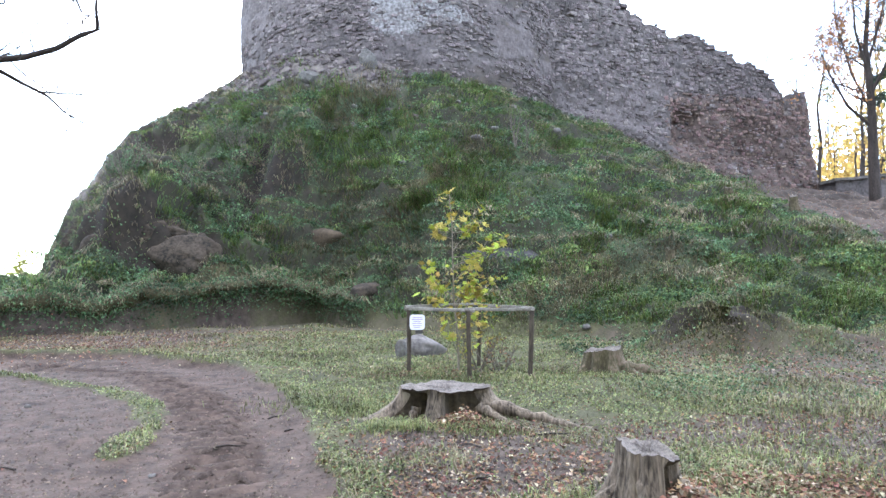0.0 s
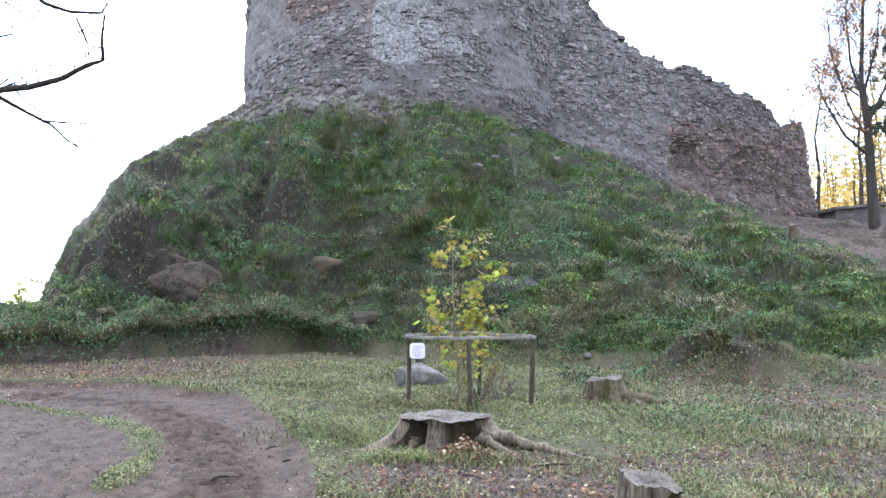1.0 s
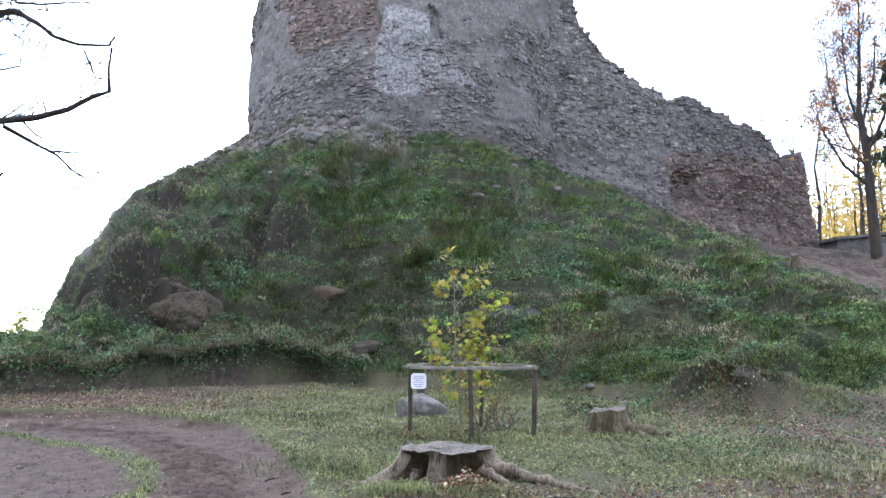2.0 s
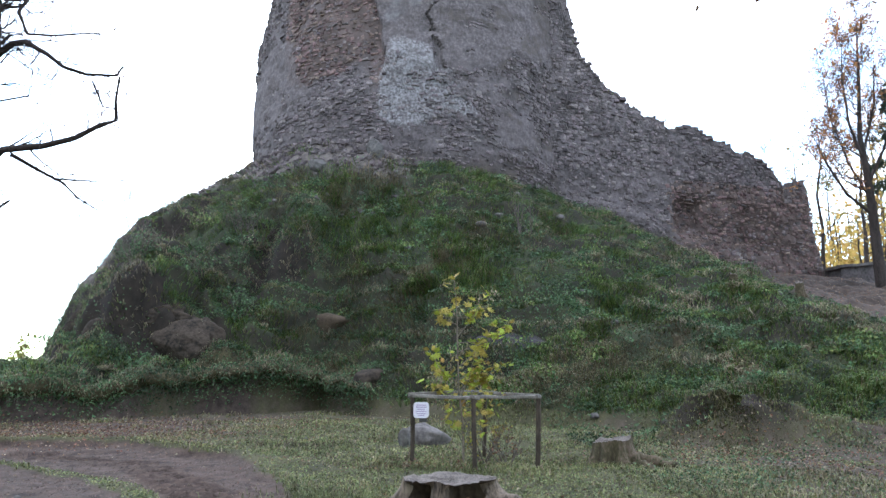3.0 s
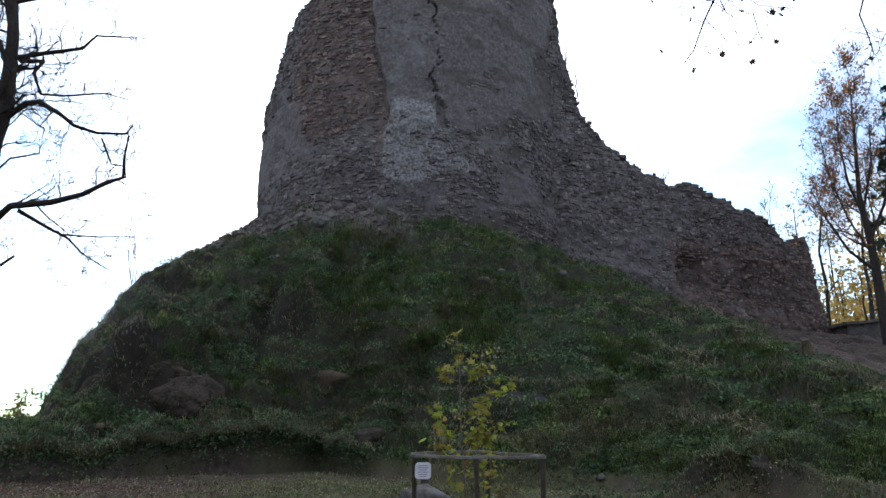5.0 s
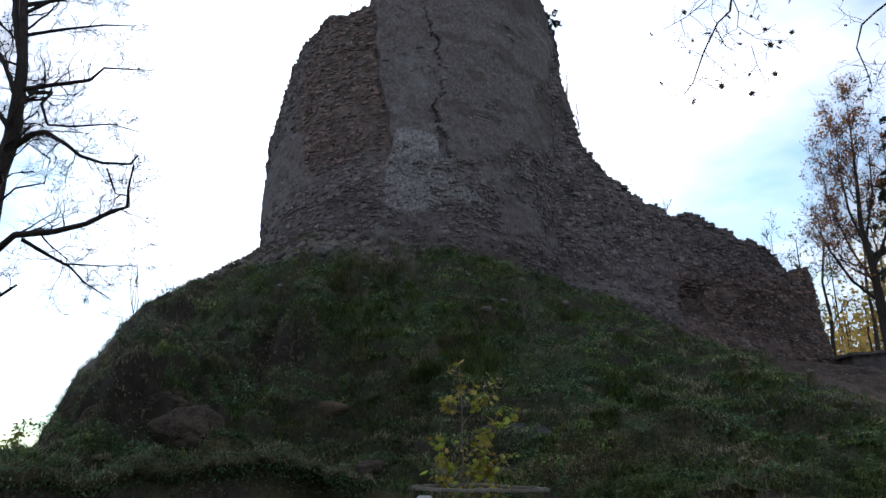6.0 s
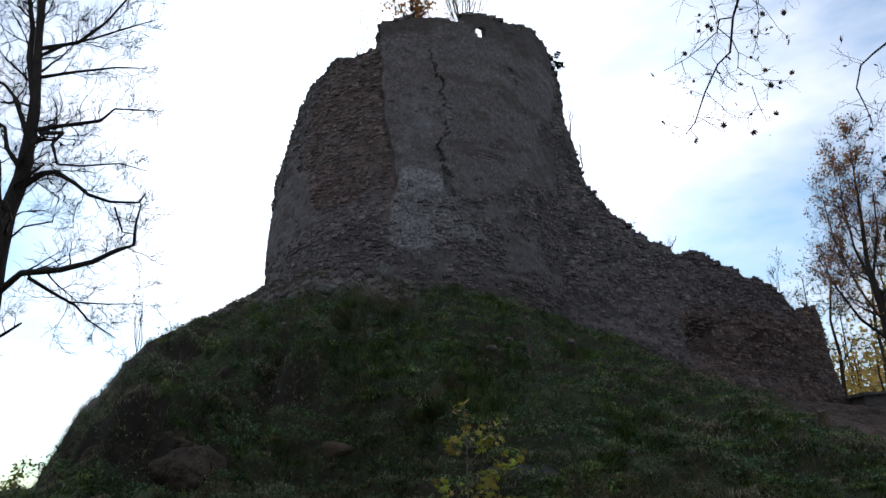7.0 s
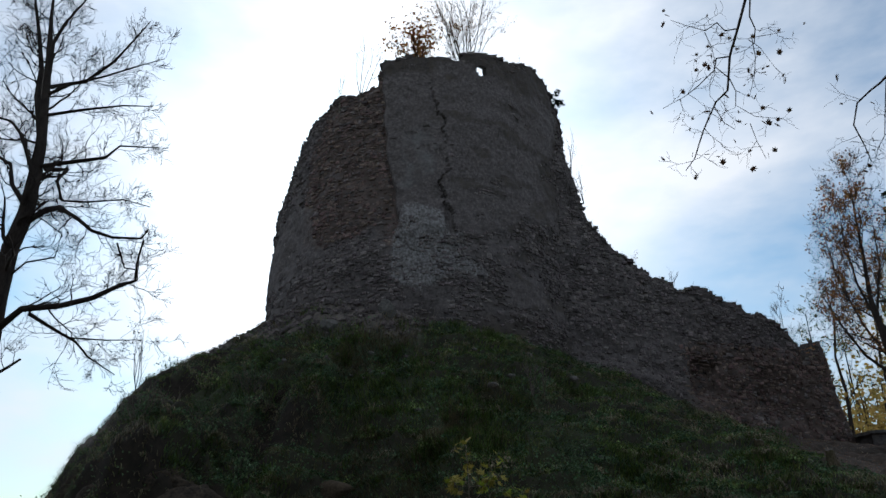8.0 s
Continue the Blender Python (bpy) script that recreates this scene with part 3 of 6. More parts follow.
M_GRASS = leafy("green_grass_blade", (0.075, 0.090, 0.032), (0.225, 0.232, 0.095), 0.65, glow=0.3, broad=0.35)
M_GRASS_DARK = leafy("dark_green_slope_grass", (0.045, 0.078, 0.022), (0.185, 0.245, 0.075), 0.65, glow=0.3, broad=0.3)
M_STRAW = leafy("dry_straw_grass", (0.10, 0.085, 0.05), (0.26, 0.22, 0.135), 0.45, glow=0.2, broad=0.35)
M_IVY = leafy("dark_ground_ivy_leaf", (0.030, 0.060, 0.026), (0.095, 0.15, 0.065), 0.6, glow=0.15, broad=0.45)
M_LITTER = leafy("fallen_brown_leaf", (0.075, 0.040, 0.024), (0.24, 0.132, 0.075), 0.55, rough=0.75, glow=0.1)
M_PALELITTER = leafy("fallen_pale_leaf", (0.20, 0.16, 0.10), (0.42, 0.35, 0.24), 0.4, rough=0.7, glow=0.1)
M_HERB = leafy("small_turf_herb_leaf", (0.055, 0.072, 0.026), (0.20, 0.21, 0.085), 0.75, glow=0.15, broad=0.3)
M_MOSSLEAF = leafy("dark_moss_and_short_grass", (0.022, 0.024, 0.008), (0.085, 0.080, 0.026), 0.5, glow=0.1, broad=0.35)
M_TWIG = material("dry_twig", (0.06, 0.05, 0.04), (0.17, 0.145, 0.115), 9.0, 0.9, 0.2, 40.0)
M_MOSS = material("moss_and_earth", (0.022, 0.020, 0.010), (0.08, 0.068, 0.032), 3.0, 0.97, 0.9, 25.0, third=(0.12, 0.095, 0.06), third_at=0.64)
M_SLAB = material("violet_grey_rock", (0.024, 0.021, 0.022), (0.068, 0.060, 0.062), 1.5, 0.85, 0.6, 12.0)
M_SOIL = material("dark_bare_earth", (0.035, 0.026, 0.018), (0.095, 0.07, 0.045), 2.0, 0.97, 0.8, 16.0)


# ---------------------------------------------------------------- growing things
def tubes(paths, sides=5):
    """Tapered round limbs along paths of (points, radii)."""
    V, F, base = [], [], 0
    ring = np.arange(sides) * 2 * math.pi / sides
    for pts, radii in paths:
        pts, radii = np.asarray(pts, float), np.asarray(radii, float)
        tan = np.gradient(pts, axis=0)
        tan /= np.linalg.norm(tan, axis=1)[:, None] + 1e-9
        ref = np.array((0.31, 0.17, 0.93)) if abs(tan[0, 2]) < 0.8 else np.array((0.97, 0.2, 0.1))
        a = np.cross(tan, ref)
        a /= np.linalg.norm(a, axis=1)[:, None] + 1e-9
        b = np.cross(tan, a)
        V.append((pts[:, None] + radii[:, None, None] * (np.cos(ring)[None, :, None] * a[:, None] + np.sin(ring)[None, :, None] * b[:, None])).reshape(-1, 3))
        n = len(pts)
        i = base + np.arange(n * sides).reshape(n, sides)
        j = np.roll(i, -1, 1)
        F.append(np.stack([i[:-1], j[:-1], j[1:], i[1:]], -1).reshape(-1, 4))
        base += n * sides
    return np.concatenate(V), np.concatenate(F)


def unit(v):
    v = np.asarray(v, float)
    return v / (np.linalg.norm(v) + 1e-9)


def grow(r, p, d, length, radius, level, paths, tips, up=0.08, wob=0.22, kids=(4, 7), ratio=0.6, angle=(28, 60), thin=0.004):
    """A limb with its side shoots, level by level."""
    n = 6 if level > 1 else 4
    p, d = np.asarray(p, float), unit(d)
    pts, ways = [p], [d]
    for k in range(n):
        d = unit(d + wob * r.normal(size=3) + np.array((0, 0, up)))
        p = p + d * length / n
        pts.append(p)
        ways.append(d)
    radii = np.maximum(np.linspace(radius, radius * 0.35, n + 1), thin)
    paths.append((pts, radii))
    if level <= 0:
        tips.append((p, d))
        tips.append((pts[n // 2], ways[n // 2]))
        return
    for k in range(int(r.integers(kids[0], kids[1] + 1))):
        s = r.uniform(0.25, 1.0)
        i = min(n - 1, int(s * n))
        q = pts[i] + (pts[i + 1] - pts[i]) * (s * n - i)
        side = unit(np.cross(ways[i], r.normal(size=3)))
        t = radians(r.uniform(*angle))
        grow(r, q, ways[i] * math.cos(t) + side * math.sin(t), length * ratio * r.uniform(0.65, 1.15), max(radii[i] * 0.55, thin), level - 1, paths, tips, up, wob, kids, ratio, angle, thin)


def leaf_mesh(name, m, lobes=5):
    """A lobed leaf about 1 across, stalk at the origin, slightly cupped."""
    pts = [(0, 0, 0)]
    for k in range(lobes):
        for half_, rr in ((0, 1.0), (0.5, 0.52)):
            if k == lobes - 1 and half_:
                continue
            t = math.pi * (0.08 + 0.84 * (k + half_) / (lobes - 1))
            s = rr * (0.62 + 0.38 * math.sin(t))
            pts.append((s * math.cos(t) * 0.62, 0.28 + s * math.sin(t) * 0.72, 0.10 * rr * rr - 0.05))
    pts.append((0, 0.3, 0.03))
    c = len(pts) - 1
    tri = [(c, k, k + 1) for k in range(0, c - 1)] + [(c, c - 1, 0)]
    return mesh_of(name, np.array(pts), np.array(tri), m)


def cards(centres, normals, size, r, point=0.5):
    """Small pointed leaves, two triangles bent along the midrib, at centres facing normals."""
    n = len(centres)
    nor = normals / (np.linalg.norm(normals, axis=1)[:, None] + 1e-9)
    any_ = r.normal(size=(n, 3))
    a = np.cross(nor, any_)
    a /= np.linalg.norm(a, axis=1)[:, None] + 1e-9
    b = np.cross(nor, a)
    s = np.asarray(size).reshape(-1, 1) * np.ones((n, 1))
    fold = nor * s * 0.18
    v = np.stack([centres - a * s * 0.5, centres + b * s * 0.36 + fold, centres + a * s * point, centres - b * s * 0.36 + fold], 1)
    i = np.arange(n)[:, None] * 4
    return v.reshape(-1, 3), np.concatenate([i + np.array([[0, 2, 1]]), i + np.array([[0, 3, 2]])])


def blades(roots, leans, height, width):
    """Bent grass blades: two triangles and a tip each."""
    n = len(roots)
    h, w = np.asarray(height).reshape(-1, 1), np.asarray(width).reshape(-1, 1)
    across = np.cross(leans, (0, 0, 1.0))
    across /= np.linalg.norm(across, axis=1)[:, None] + 1e-9
    upv = np.array((0, 0, 1.0))
    mid = roots + upv * h * 0.55 + leans * h * 0.28
    tip = roots + upv * h * 0.62 + leans * h * 0.85
    v = np.stack([roots - across * w, roots + across * w, mid + across * w * 0.7, mid - across * w * 0.7, tip], 1).reshape(-1, 3)
    i = np.arange(n)[:, None] * 5
    return v, [i + np.array([[0, 1, 2, 3]]), i + np.array([[3, 2, 4]])]


def tree(name, label, trunk_path, boughs, r, bark, leaf=None, leaf_share=0.0, leaf_size=0.1, levels=2, twig=1.6, sides=6, category="tree", up=0.06, group="", thin=0.004, kids=(4, 7), spacing=0.8, first=0.25):
    """A tree from its trunk line and main boughs ((points), (radii)); side shoots grow along them."""
    pts0 = np.asarray(trunk_path[0], float)
    top_ = thing(name, label, category, group, at=pts0[0])
    trunk_l, limbs, tips = [trunk_path], [], []
    for bpts, brad in boughs:
        trunk_l.append((bpts, brad))
    for k, (bpts, brad) in enumerate(trunk_l):
        bpts, brad = np.asarray(bpts, float), np.asarray(brad, float)
        seg = np.linalg.norm(np.diff(bpts, axis=0), axis=1)
        cum = np.concatenate([[0], np.cumsum(seg)])
        start = cum[-1] * (first if k == 0 else 0.2)
        for s in np.arange(start, cum[-1], spacing / (1 if k == 0 else 2)):
            q = np.array([np.interp(s, cum, bpts[:, c]) for c in range(3)])
            i = min(len(seg) - 1, int(np.searchsorted(cum, s) - 1)) if s > 0 else 0
            way = unit(bpts[i + 1] - bpts[i])
            side = unit(np.cross(way, r.normal(size=3)))
            t = radians(r.uniform(35, 70))
            rad_ = np.interp(s, cum, brad)
            rest = 1 - 0.55 * s / cum[-1]
            grow(r, q, way * math.cos(t) + side * math.sin(t), twig * rest * r.uniform(0.6, 1.2) * (1.0 if k == 0 else 0.55), rad_ * 0.35, levels if k == 0 else levels - 1, limbs, tips, up=up, thin=thin, kids=kids)
    off = np.array(pts0[0])
    v, f = tubes([(np.asarray(p) - off, q) for p, q in trunk_l[:1]], sides + 2)
    part_mesh("trunk", mesh_of("trunk", v, f, bark, True), top_)
    for bpts, brad in boughs:
        v, f = tubes([(np.asarray(bpts) - off, brad)], sides)
        part_mesh("bough", mesh_of("bough", v, f, bark, True), top_)
    if limbs:
        v, f = tubes([(np.asarray(p) - off, q) for p, q in limbs], 3)
        part_mesh("twig_spray", mesh_of("twig_spray", v, f, bark, True), top_, "fine bare twigs")
    if leaf and tips:
        pick = [t for t in tips if r.random() < leaf_share]
        if pick:
            c = np.array([t[0] for t in pick]) - off
            c = np.repeat(c, 3, 0) + r.normal(size=(len(c) * 3, 3)) * leaf_size * 0.9
            v, f = cards(c, r.normal(size=c.shape) + np.array((0, 0, 0.5)), leaf_size * r.uniform(0.6, 1.2, len(c)), r)
            part_mesh("foliage", mesh_of("foliage", v, f, leaf), top_, "sparse autumn leaves")
    return top_


def straight(p, q, n=6, bend=0.0, r=None):
    p, q = np.asarray(p, float), np.asarray(q, float)
    s = np.linspace(0, 1, n)[:, None]
    out = p + (q - p) * s
    if r is not None:
        out[1:-1] += r.normal(size=(n - 2, 3)) * bend
    return out


# ---------------------------------------------------------------- stumps
def stump(label, x, y, radius, height, roots, notch=None, seed=0, wood=M_OLDWOOD):
    """A sawn stump: flared sides, uneven sawn top, roots running out; notch: (bearing, width, depth) of a rotten gap."""
    r = np.random.default_rng(seed)
    z0 = ground_z(x, y) - 0.05
    ob = thing("tree_stump", label, "stump", "sawn tree stumps", at=(x, y, z0))
    n, rows = 72, 13
    t = np.arange(n) * 2 * math.pi / n
    lobe = np.zeros(n)
    for bearing, *_ in roots:
        lobe += np.exp(-((np.angle(np.exp(1j * (t - radians(bearing)))) / 0.30) ** 2))
    ridg = 0.05 * np.sin(t * 9 + seed) + 0.04 * np.sin(t * 17 + 2 * seed) + 0.03 * r.normal(size=n)
    top_h = height * (1 + 0.10 * np.sin(t + seed) + 0.035 * np.sin(3 * t + seed) + 0.025 * np.sin(5 * t + 2 * seed) + 0.015 * r.normal(size=n))
    if notch:
        gap_ = np.max([np.exp(-((np.angle(np.exp(1j * (t - radians(b_)))) / radians(w_)) ** 8)) for b_, w_ in notch], axis=0)
        top_h = top_h * (1 - 0.06 * gap_)
    V, F = [], []
    for k in range(rows):
        s = k / (rows - 1)
        flare = 1 + (0.18 + 0.55 * lobe) * (1 - s) ** 2.4
        rr = radius * flare * (1 + ridg * (1.2 - 0.5 * s)) * (1 - 0.10 * s)
        if notch:                                   # rotted out under the sawn top
            rr = rr * (1 - 0.62 * gap_ * smooth(-0.15, 0.10, s) * smooth(0.97, 0.84, s))
        V += list(np.stack([rr * np.cos(t), rr * np.sin(t), s * top_h], 1))
    rot_f = []
    for k in range(rows - 1):
        for i in range(n):
            j = (i + 1) % n
            rotten = notch and gap_[i] > 0.35 and gap_[j] > 0.35
            (rot_f if rotten else F).append((k * n + i, k * n + j, (k + 1) * n + j, (k + 1) * n + i))
    # rotted gap in a darker material, which stands in for the hollow's shade
    if rot_f:
        part_mesh("shaded_rotten_hollow", mesh_of("shaded_rotten_hollow", np.array(V)[np.unique(rot_f)], np.searchsorted(np.unique(rot_f), np.array(rot_f)), M_SOIL, True), ob, "rotten hollow with its shade put into a dark colour")
    part_mesh("stump_side", mesh_of("stump_side", np.array(V), np.array(F), M_STUMPBARK if wood is None else wood, True), ob)
    # sawn face with a sunken heart and a split
    V2, F2 = [], []
    rings = 7
    for k in range(rings):
        s = 1 - k / (rings - 1)
        rr = radius * 0.9 * (1 + ridg * 0.7) * max(s, 0.02)
        zz = top_h * s + height * 0.9 * (1 - s) + 0.012 * r.normal(size=n) * (k > 0)
        V2 += list(np.stack([rr * np.cos(t), rr * np.sin(t), zz + 0.003], 1))
    for k in range(rings - 1):
        for i in range(n):
            j = (i + 1) % n
            F2.append((k * n + i, k * n + j, (k + 1) * n + j, (k + 1) * n + i))
    part_mesh("sawn_face", mesh_of("sawn_face", np.array(V2), np.array(F2), M_CUT, True), ob, "grey cracked sawn face")
    for bearing, reach, thick in roots:
        a = radians(bearing)
        m = 16
        s = np.linspace(0, 1, m)
        bend = r.normal() * 0.16
        px_ = (radius * 0.75 + reach * s) * np.cos(a + bend * s * s)
        py_ = (radius * 0.75 + reach * s) * np.sin(a + bend * s * s)
        gz = np.array([ground_z(x + u, y + w) - z0 for u, w in zip(px_, py_)])
        pz = gz + (height * 0.42 - gz) * (1 - s) ** 2.2 + thick * 0.3 * (1 - s) - 0.03 * s
        rad_ = thick * (1 - 0.75 * s) * (1 + 0.16 * r.normal(size=m))
        pz = pz + 0.012 * r.normal(size=m)
        v, f = tubes([(np.stack([px_, py_, pz], 1), rad_)], 8)
        part_mesh("root", mesh_of("root", v, f, M_STUMPBARK if wood is None else wood, True), ob)
    return ob


stump("broad low grey stump rotted out and full of leaves", 0.02, 7.62, 0.56, 0.37, [(188, 0.30, 0.06), (222, 0.20, 0.06), (-8, 1.5, 0.085), (10, 0.7, 0.09), (-30, 0.5, 0.07), (95, 0.4, 0.09)], ((-52, 40), (-138, 22)), 3)
stump("pale grey stump with bleached side and leaf-filled hollow", 1.43, 4.66, 0.235, 0.43, [(190, 0.50, 0.05), (168, 0.34, 0.05), (250, 0.16, 0.07), (-12, 0.5, 0.07), (100, 0.2, 0.06)], ((-42, 30),), 5)
stump("dark mossy stump with a long root in the turf", 2.68, 11.05, 0.33, 0.43, [(-22, 1.15, 0.11), (-40, 0.7, 0.09), (200, 0.3, 0.08), (-75, 0.3, 0.07)], None, 8, None)
stump("small grey stump among grass on the slope", 6.57, 18.95, 0.13, 0.42, [(200, 0.15, 0.05), (-60, 0.2, 0.05)], None, 11, None)
stump("small dark stump on the upper slope", 11.08, 25.35, 0.17, 0.5, [(200, 0.2, 0.06), (-40, 0.2, 0.06)], None, 12, None)
stump("small dark stump in brown leaf litter", 13.13, 24.5, 0.15, 0.55, [(220, 0.2, 0.06), (-20, 0.2, 0.06)], None, 13, None)


# ---------------------------------------------------------------- tree guard, sign and maple sapling
def board(p, q, w, h, m, name, parent, label="", r=rng, round_=False):
    """A slightly crooked sawn length from p to q, w by h thick, edges eased."""
    p, q = Vector(p), Vector(q)
    way = q - p
    bm = bmesh.new()
    n = 6
    rot = way.to_track_quat("Z", "X").to_matrix()
    prof = [(-w / 2, -h / 2 + 0.18 * h), (-w / 2 + 0.18 * w, -h / 2), (w / 2 - 0.18 * w, -h / 2), (w / 2, -h / 2 + 0.18 * h), (w / 2, h / 2 - 0.18 * h), (w / 2 - 0.18 * w, h / 2), (-w / 2 + 0.18 * w, h / 2), (-w / 2, h / 2 - 0.18 * h)]
    loops_ = []
    for k in range(n):
        s = k / (n - 1)
        j = Vector((r.normal() * 0.004, r.normal() * 0.004, 0))
        grown = 1 + 0.05 * r.normal()
        loops_.append([bm.verts.new(p + way * s + rot @ (Vector((a * grown, b * grown, 0)) + j)) for a, b in prof])
    for a, b in zip(loops_[:-1], loops_[1:]):
        for i in range(8):
            bm.faces.new((a[i], a[(i + 1) % 8], b[(i + 1) % 8], b[i]))
    bm.faces.new(loops_[0][::-1])
    bm.faces.new(loops_[-1])
    return part(name, bm, m, parent, label)


CORNERS = [(-0.555, 10.76), (0.415, 10.30), (1.375, 10.45), (0.63, 11.69)]
guard = thing("tree_guard_fence", "low weathered timber guard fence round a maple sapling", "fence", at=(0.4, 10.8, 0))
for k, (x, y) in enumerate(CORNERS):
    g = ground_z(x, y)
    lean_ = [(0.0, 0.02), (-0.015, 0.0), (0.03, 0.0), (0.02, 0.0)][k]
    board((x - 0.4, y - 10.8, g - 0.1), (x - 0.4 + lean_[0], y - 10.8 + lean_[1], 1.06), 0.07, 0.07, M_POST, "post", guard)
for a, b in ((0, 1), (1, 2), (2, 3), (3, 0)):
    (ax, ay), (bx, by) = CORNERS[a], CORNERS[b]
    over = 0.08
    d = Vector((bx - ax, by - ay, 0)).normalized() * over
    board((ax - 0.4 - d.x, ay - 10.8 - d.y, 1.075 + 0.012 * a), (bx - 0.4 + d.x, by - 10.8 + d.y, 1.07 + 0.012 * a), 0.055, 0.04, M_RAIL, "rail", guard, "grey top rail")


def rounded(bm, w, h, corner, depth):
    pts = []
    for cx, cz, a0 in ((w / 2 - corner, h / 2 - corner, 0), (-w / 2 + corner, h / 2 - corner, 90), (-w / 2 + corner, -h / 2 + corner, 180), (w / 2 - corner, -h / 2 + corner, 270)):
        for k in range(4):
            t = radians(a0 + 30 * k)
            pts.append((cx + corner * math.cos(t), cz + corner * math.sin(t)))
    f = [bm.verts.new((x, -depth / 2, z)) for x, z in pts]
    b = [bm.verts.new((x, depth / 2, z)) for x, z in pts]
    bm.faces.new(f)
    bm.faces.new(b[::-1])
    for i in range(len(pts)):
        j = (i + 1) % len(pts)
        bm.faces.new((f[j], f[i], b[i], b[j]))


sign = thing("notice_sign", "small white rounded enamel notice with faded violet print", "sign", at=(-0.415, 10.62, 0.865))
bm = bmesh.new()
rounded(bm, 0.245, 0.245, 0.05, 0.008)
part("plate", bm, M_SIGN, sign)
for k, (w, z) in enumerate(((0.15, 0.075), (0.17, 0.045), (0.12, 0.012), (0.16, -0.02), (0.14, -0.055), (0.10, -0.085))):
    bm = bmesh.new()
    rounded(bm, w, 0.013, 0.004, 0.003)
    for v in bm.verts:
        v.co += Vector((0, -0.0055, z))
    part("print_bar", bm, M_INK, sign)
bm = bmesh.new()
rounded(bm, 0.12, 0.07, 0.01, 0.03)
for v in bm.verts:
    v.co += Vector((0.03, 0.03, -0.15))
part("bracket", bm, M_STEEL, sign, "dark steel bracket")
board((-0.13, 0.10, 0.05), (0.10, 0.02, 0.05), 0.02, 0.03, M_STEEL, "strap", sign, "dark steel strap")

r_s = np.random.default_rng(21)
sapling = thing("maple_sapling", "slender young maple with sparse yellow-green autumn leaves", "tree", at=(0.18, 10.9, ground_z(0.18, 10.9)))
stem = np.array([(0.08, 0, -0.05), (0.06, 0, 0.6), (0.0, 0.02, 1.2), (-0.02, 0, 1.8), (-0.03, 0, 2.4), (-0.08, 0, 2.95)])
v, f = tubes([(stem, [0.022, 0.019, 0.016, 0.012, 0.009, 0.005])], 7)
part_mesh("trunk", mesh_of("trunk", v, f, M_BARK_PALE, True), sapling)
shoots = []
for z, dx, dy, dz in ((1.25, -0.5, 0.1, 0.55), (1.1, 0.5, -0.1, 0.9), (1.5, 0.62, 0.1, 0.75), (1.75, 0.85, -0.1, 0.45), (0.9, 0.35, 0.2, 0.5), (2.0, 0.45, 0.1, 0.75), (2.2, -0.30, 0, 0.25), (1.0, 0.25, -0.3, 0.8),
                      (0.5, 0.35, 0.1, 0.9), (0.3, 0.5, -0.1, 0.5), (0.3, -0.2, -0.2, 0.7), (1.35, -0.35, 0.2, 0.2), (1.9, 0.7, 0.2, 0.15), (1.0, -0.55, 0.1, 0.35), (2.3, 0.5, 0.1, 0.2), (1.3, 0.8, 0.0, 0.25)):
    p0 = np.array([np.interp(z, stem[:, 2], stem[:, 0]), 0, z])
    q0 = p0 + np.array((dx, dy, dz))
    mid = (p0 + q0) / 2 + np.array((0.1 * dx, 0, -0.05))
    path = np.array([p0, (p0 + mid) / 2, mid, (mid + q0) / 2 + np.array((0, 0, 0.02)), q0])
    shoots.append(path)
    v, f = tubes([(path, [0.009, 0.008, 0.006, 0.005, 0.003])], 5)
    part_mesh("branch", mesh_of("branch", v, f, M_BARK_PALE, True), sapling)
leaf_a, leaf_b = leaf_mesh("leaf", M_MAPLE), leaf_mesh("leaf", M_MAPLE_GREEN)
leaf_c = leaf_mesh("leaf", M_AUTUMN)


def hang_leaf(p, size, me):
    ob = part_mesh("leaf", me, sapling)
    ob.matrix_basis = pose(*p, r_s.uniform(-75, 40), r_s.uniform(-50, 50), r_s.uniform(0, 360)) @ Matrix.Diagonal((size, size, size, 1))


for path in shoots:
    for k in range(15):
        s = r_s.uniform(0.3, 1.05)
        p = np.array([np.interp(s, np.linspace(0, 1, 5), path[:, c]) for c in range(3)]) + r_s.normal(size=3) * 0.045
        hang_leaf(p, r_s.uniform(0.10, 0.21), [leaf_a, leaf_b, leaf_b, leaf_a][int(r_s.integers(0, 4))])
for k in range(150):                                    # the thick skirt of small yellow leaves
    p = np.array((0.26 + r_s.normal() * 0.22, r_s.normal() * 0.18, r_s.uniform(0.75, 1.75)))
    hang_leaf(p, r_s.uniform(0.06, 0.13), [leaf_a, leaf_c, leaf_a, leaf_b, leaf_b][int(r_s.integers(0, 4))])
for k in range(14):
    p = np.array((-0.07 + r_s.normal() * 0.07, r_s.normal() * 0.06, r_s.uniform(2.45, 3.0)))
    hang_leaf(p, r_s.uniform(0.10, 0.18), leaf_a)


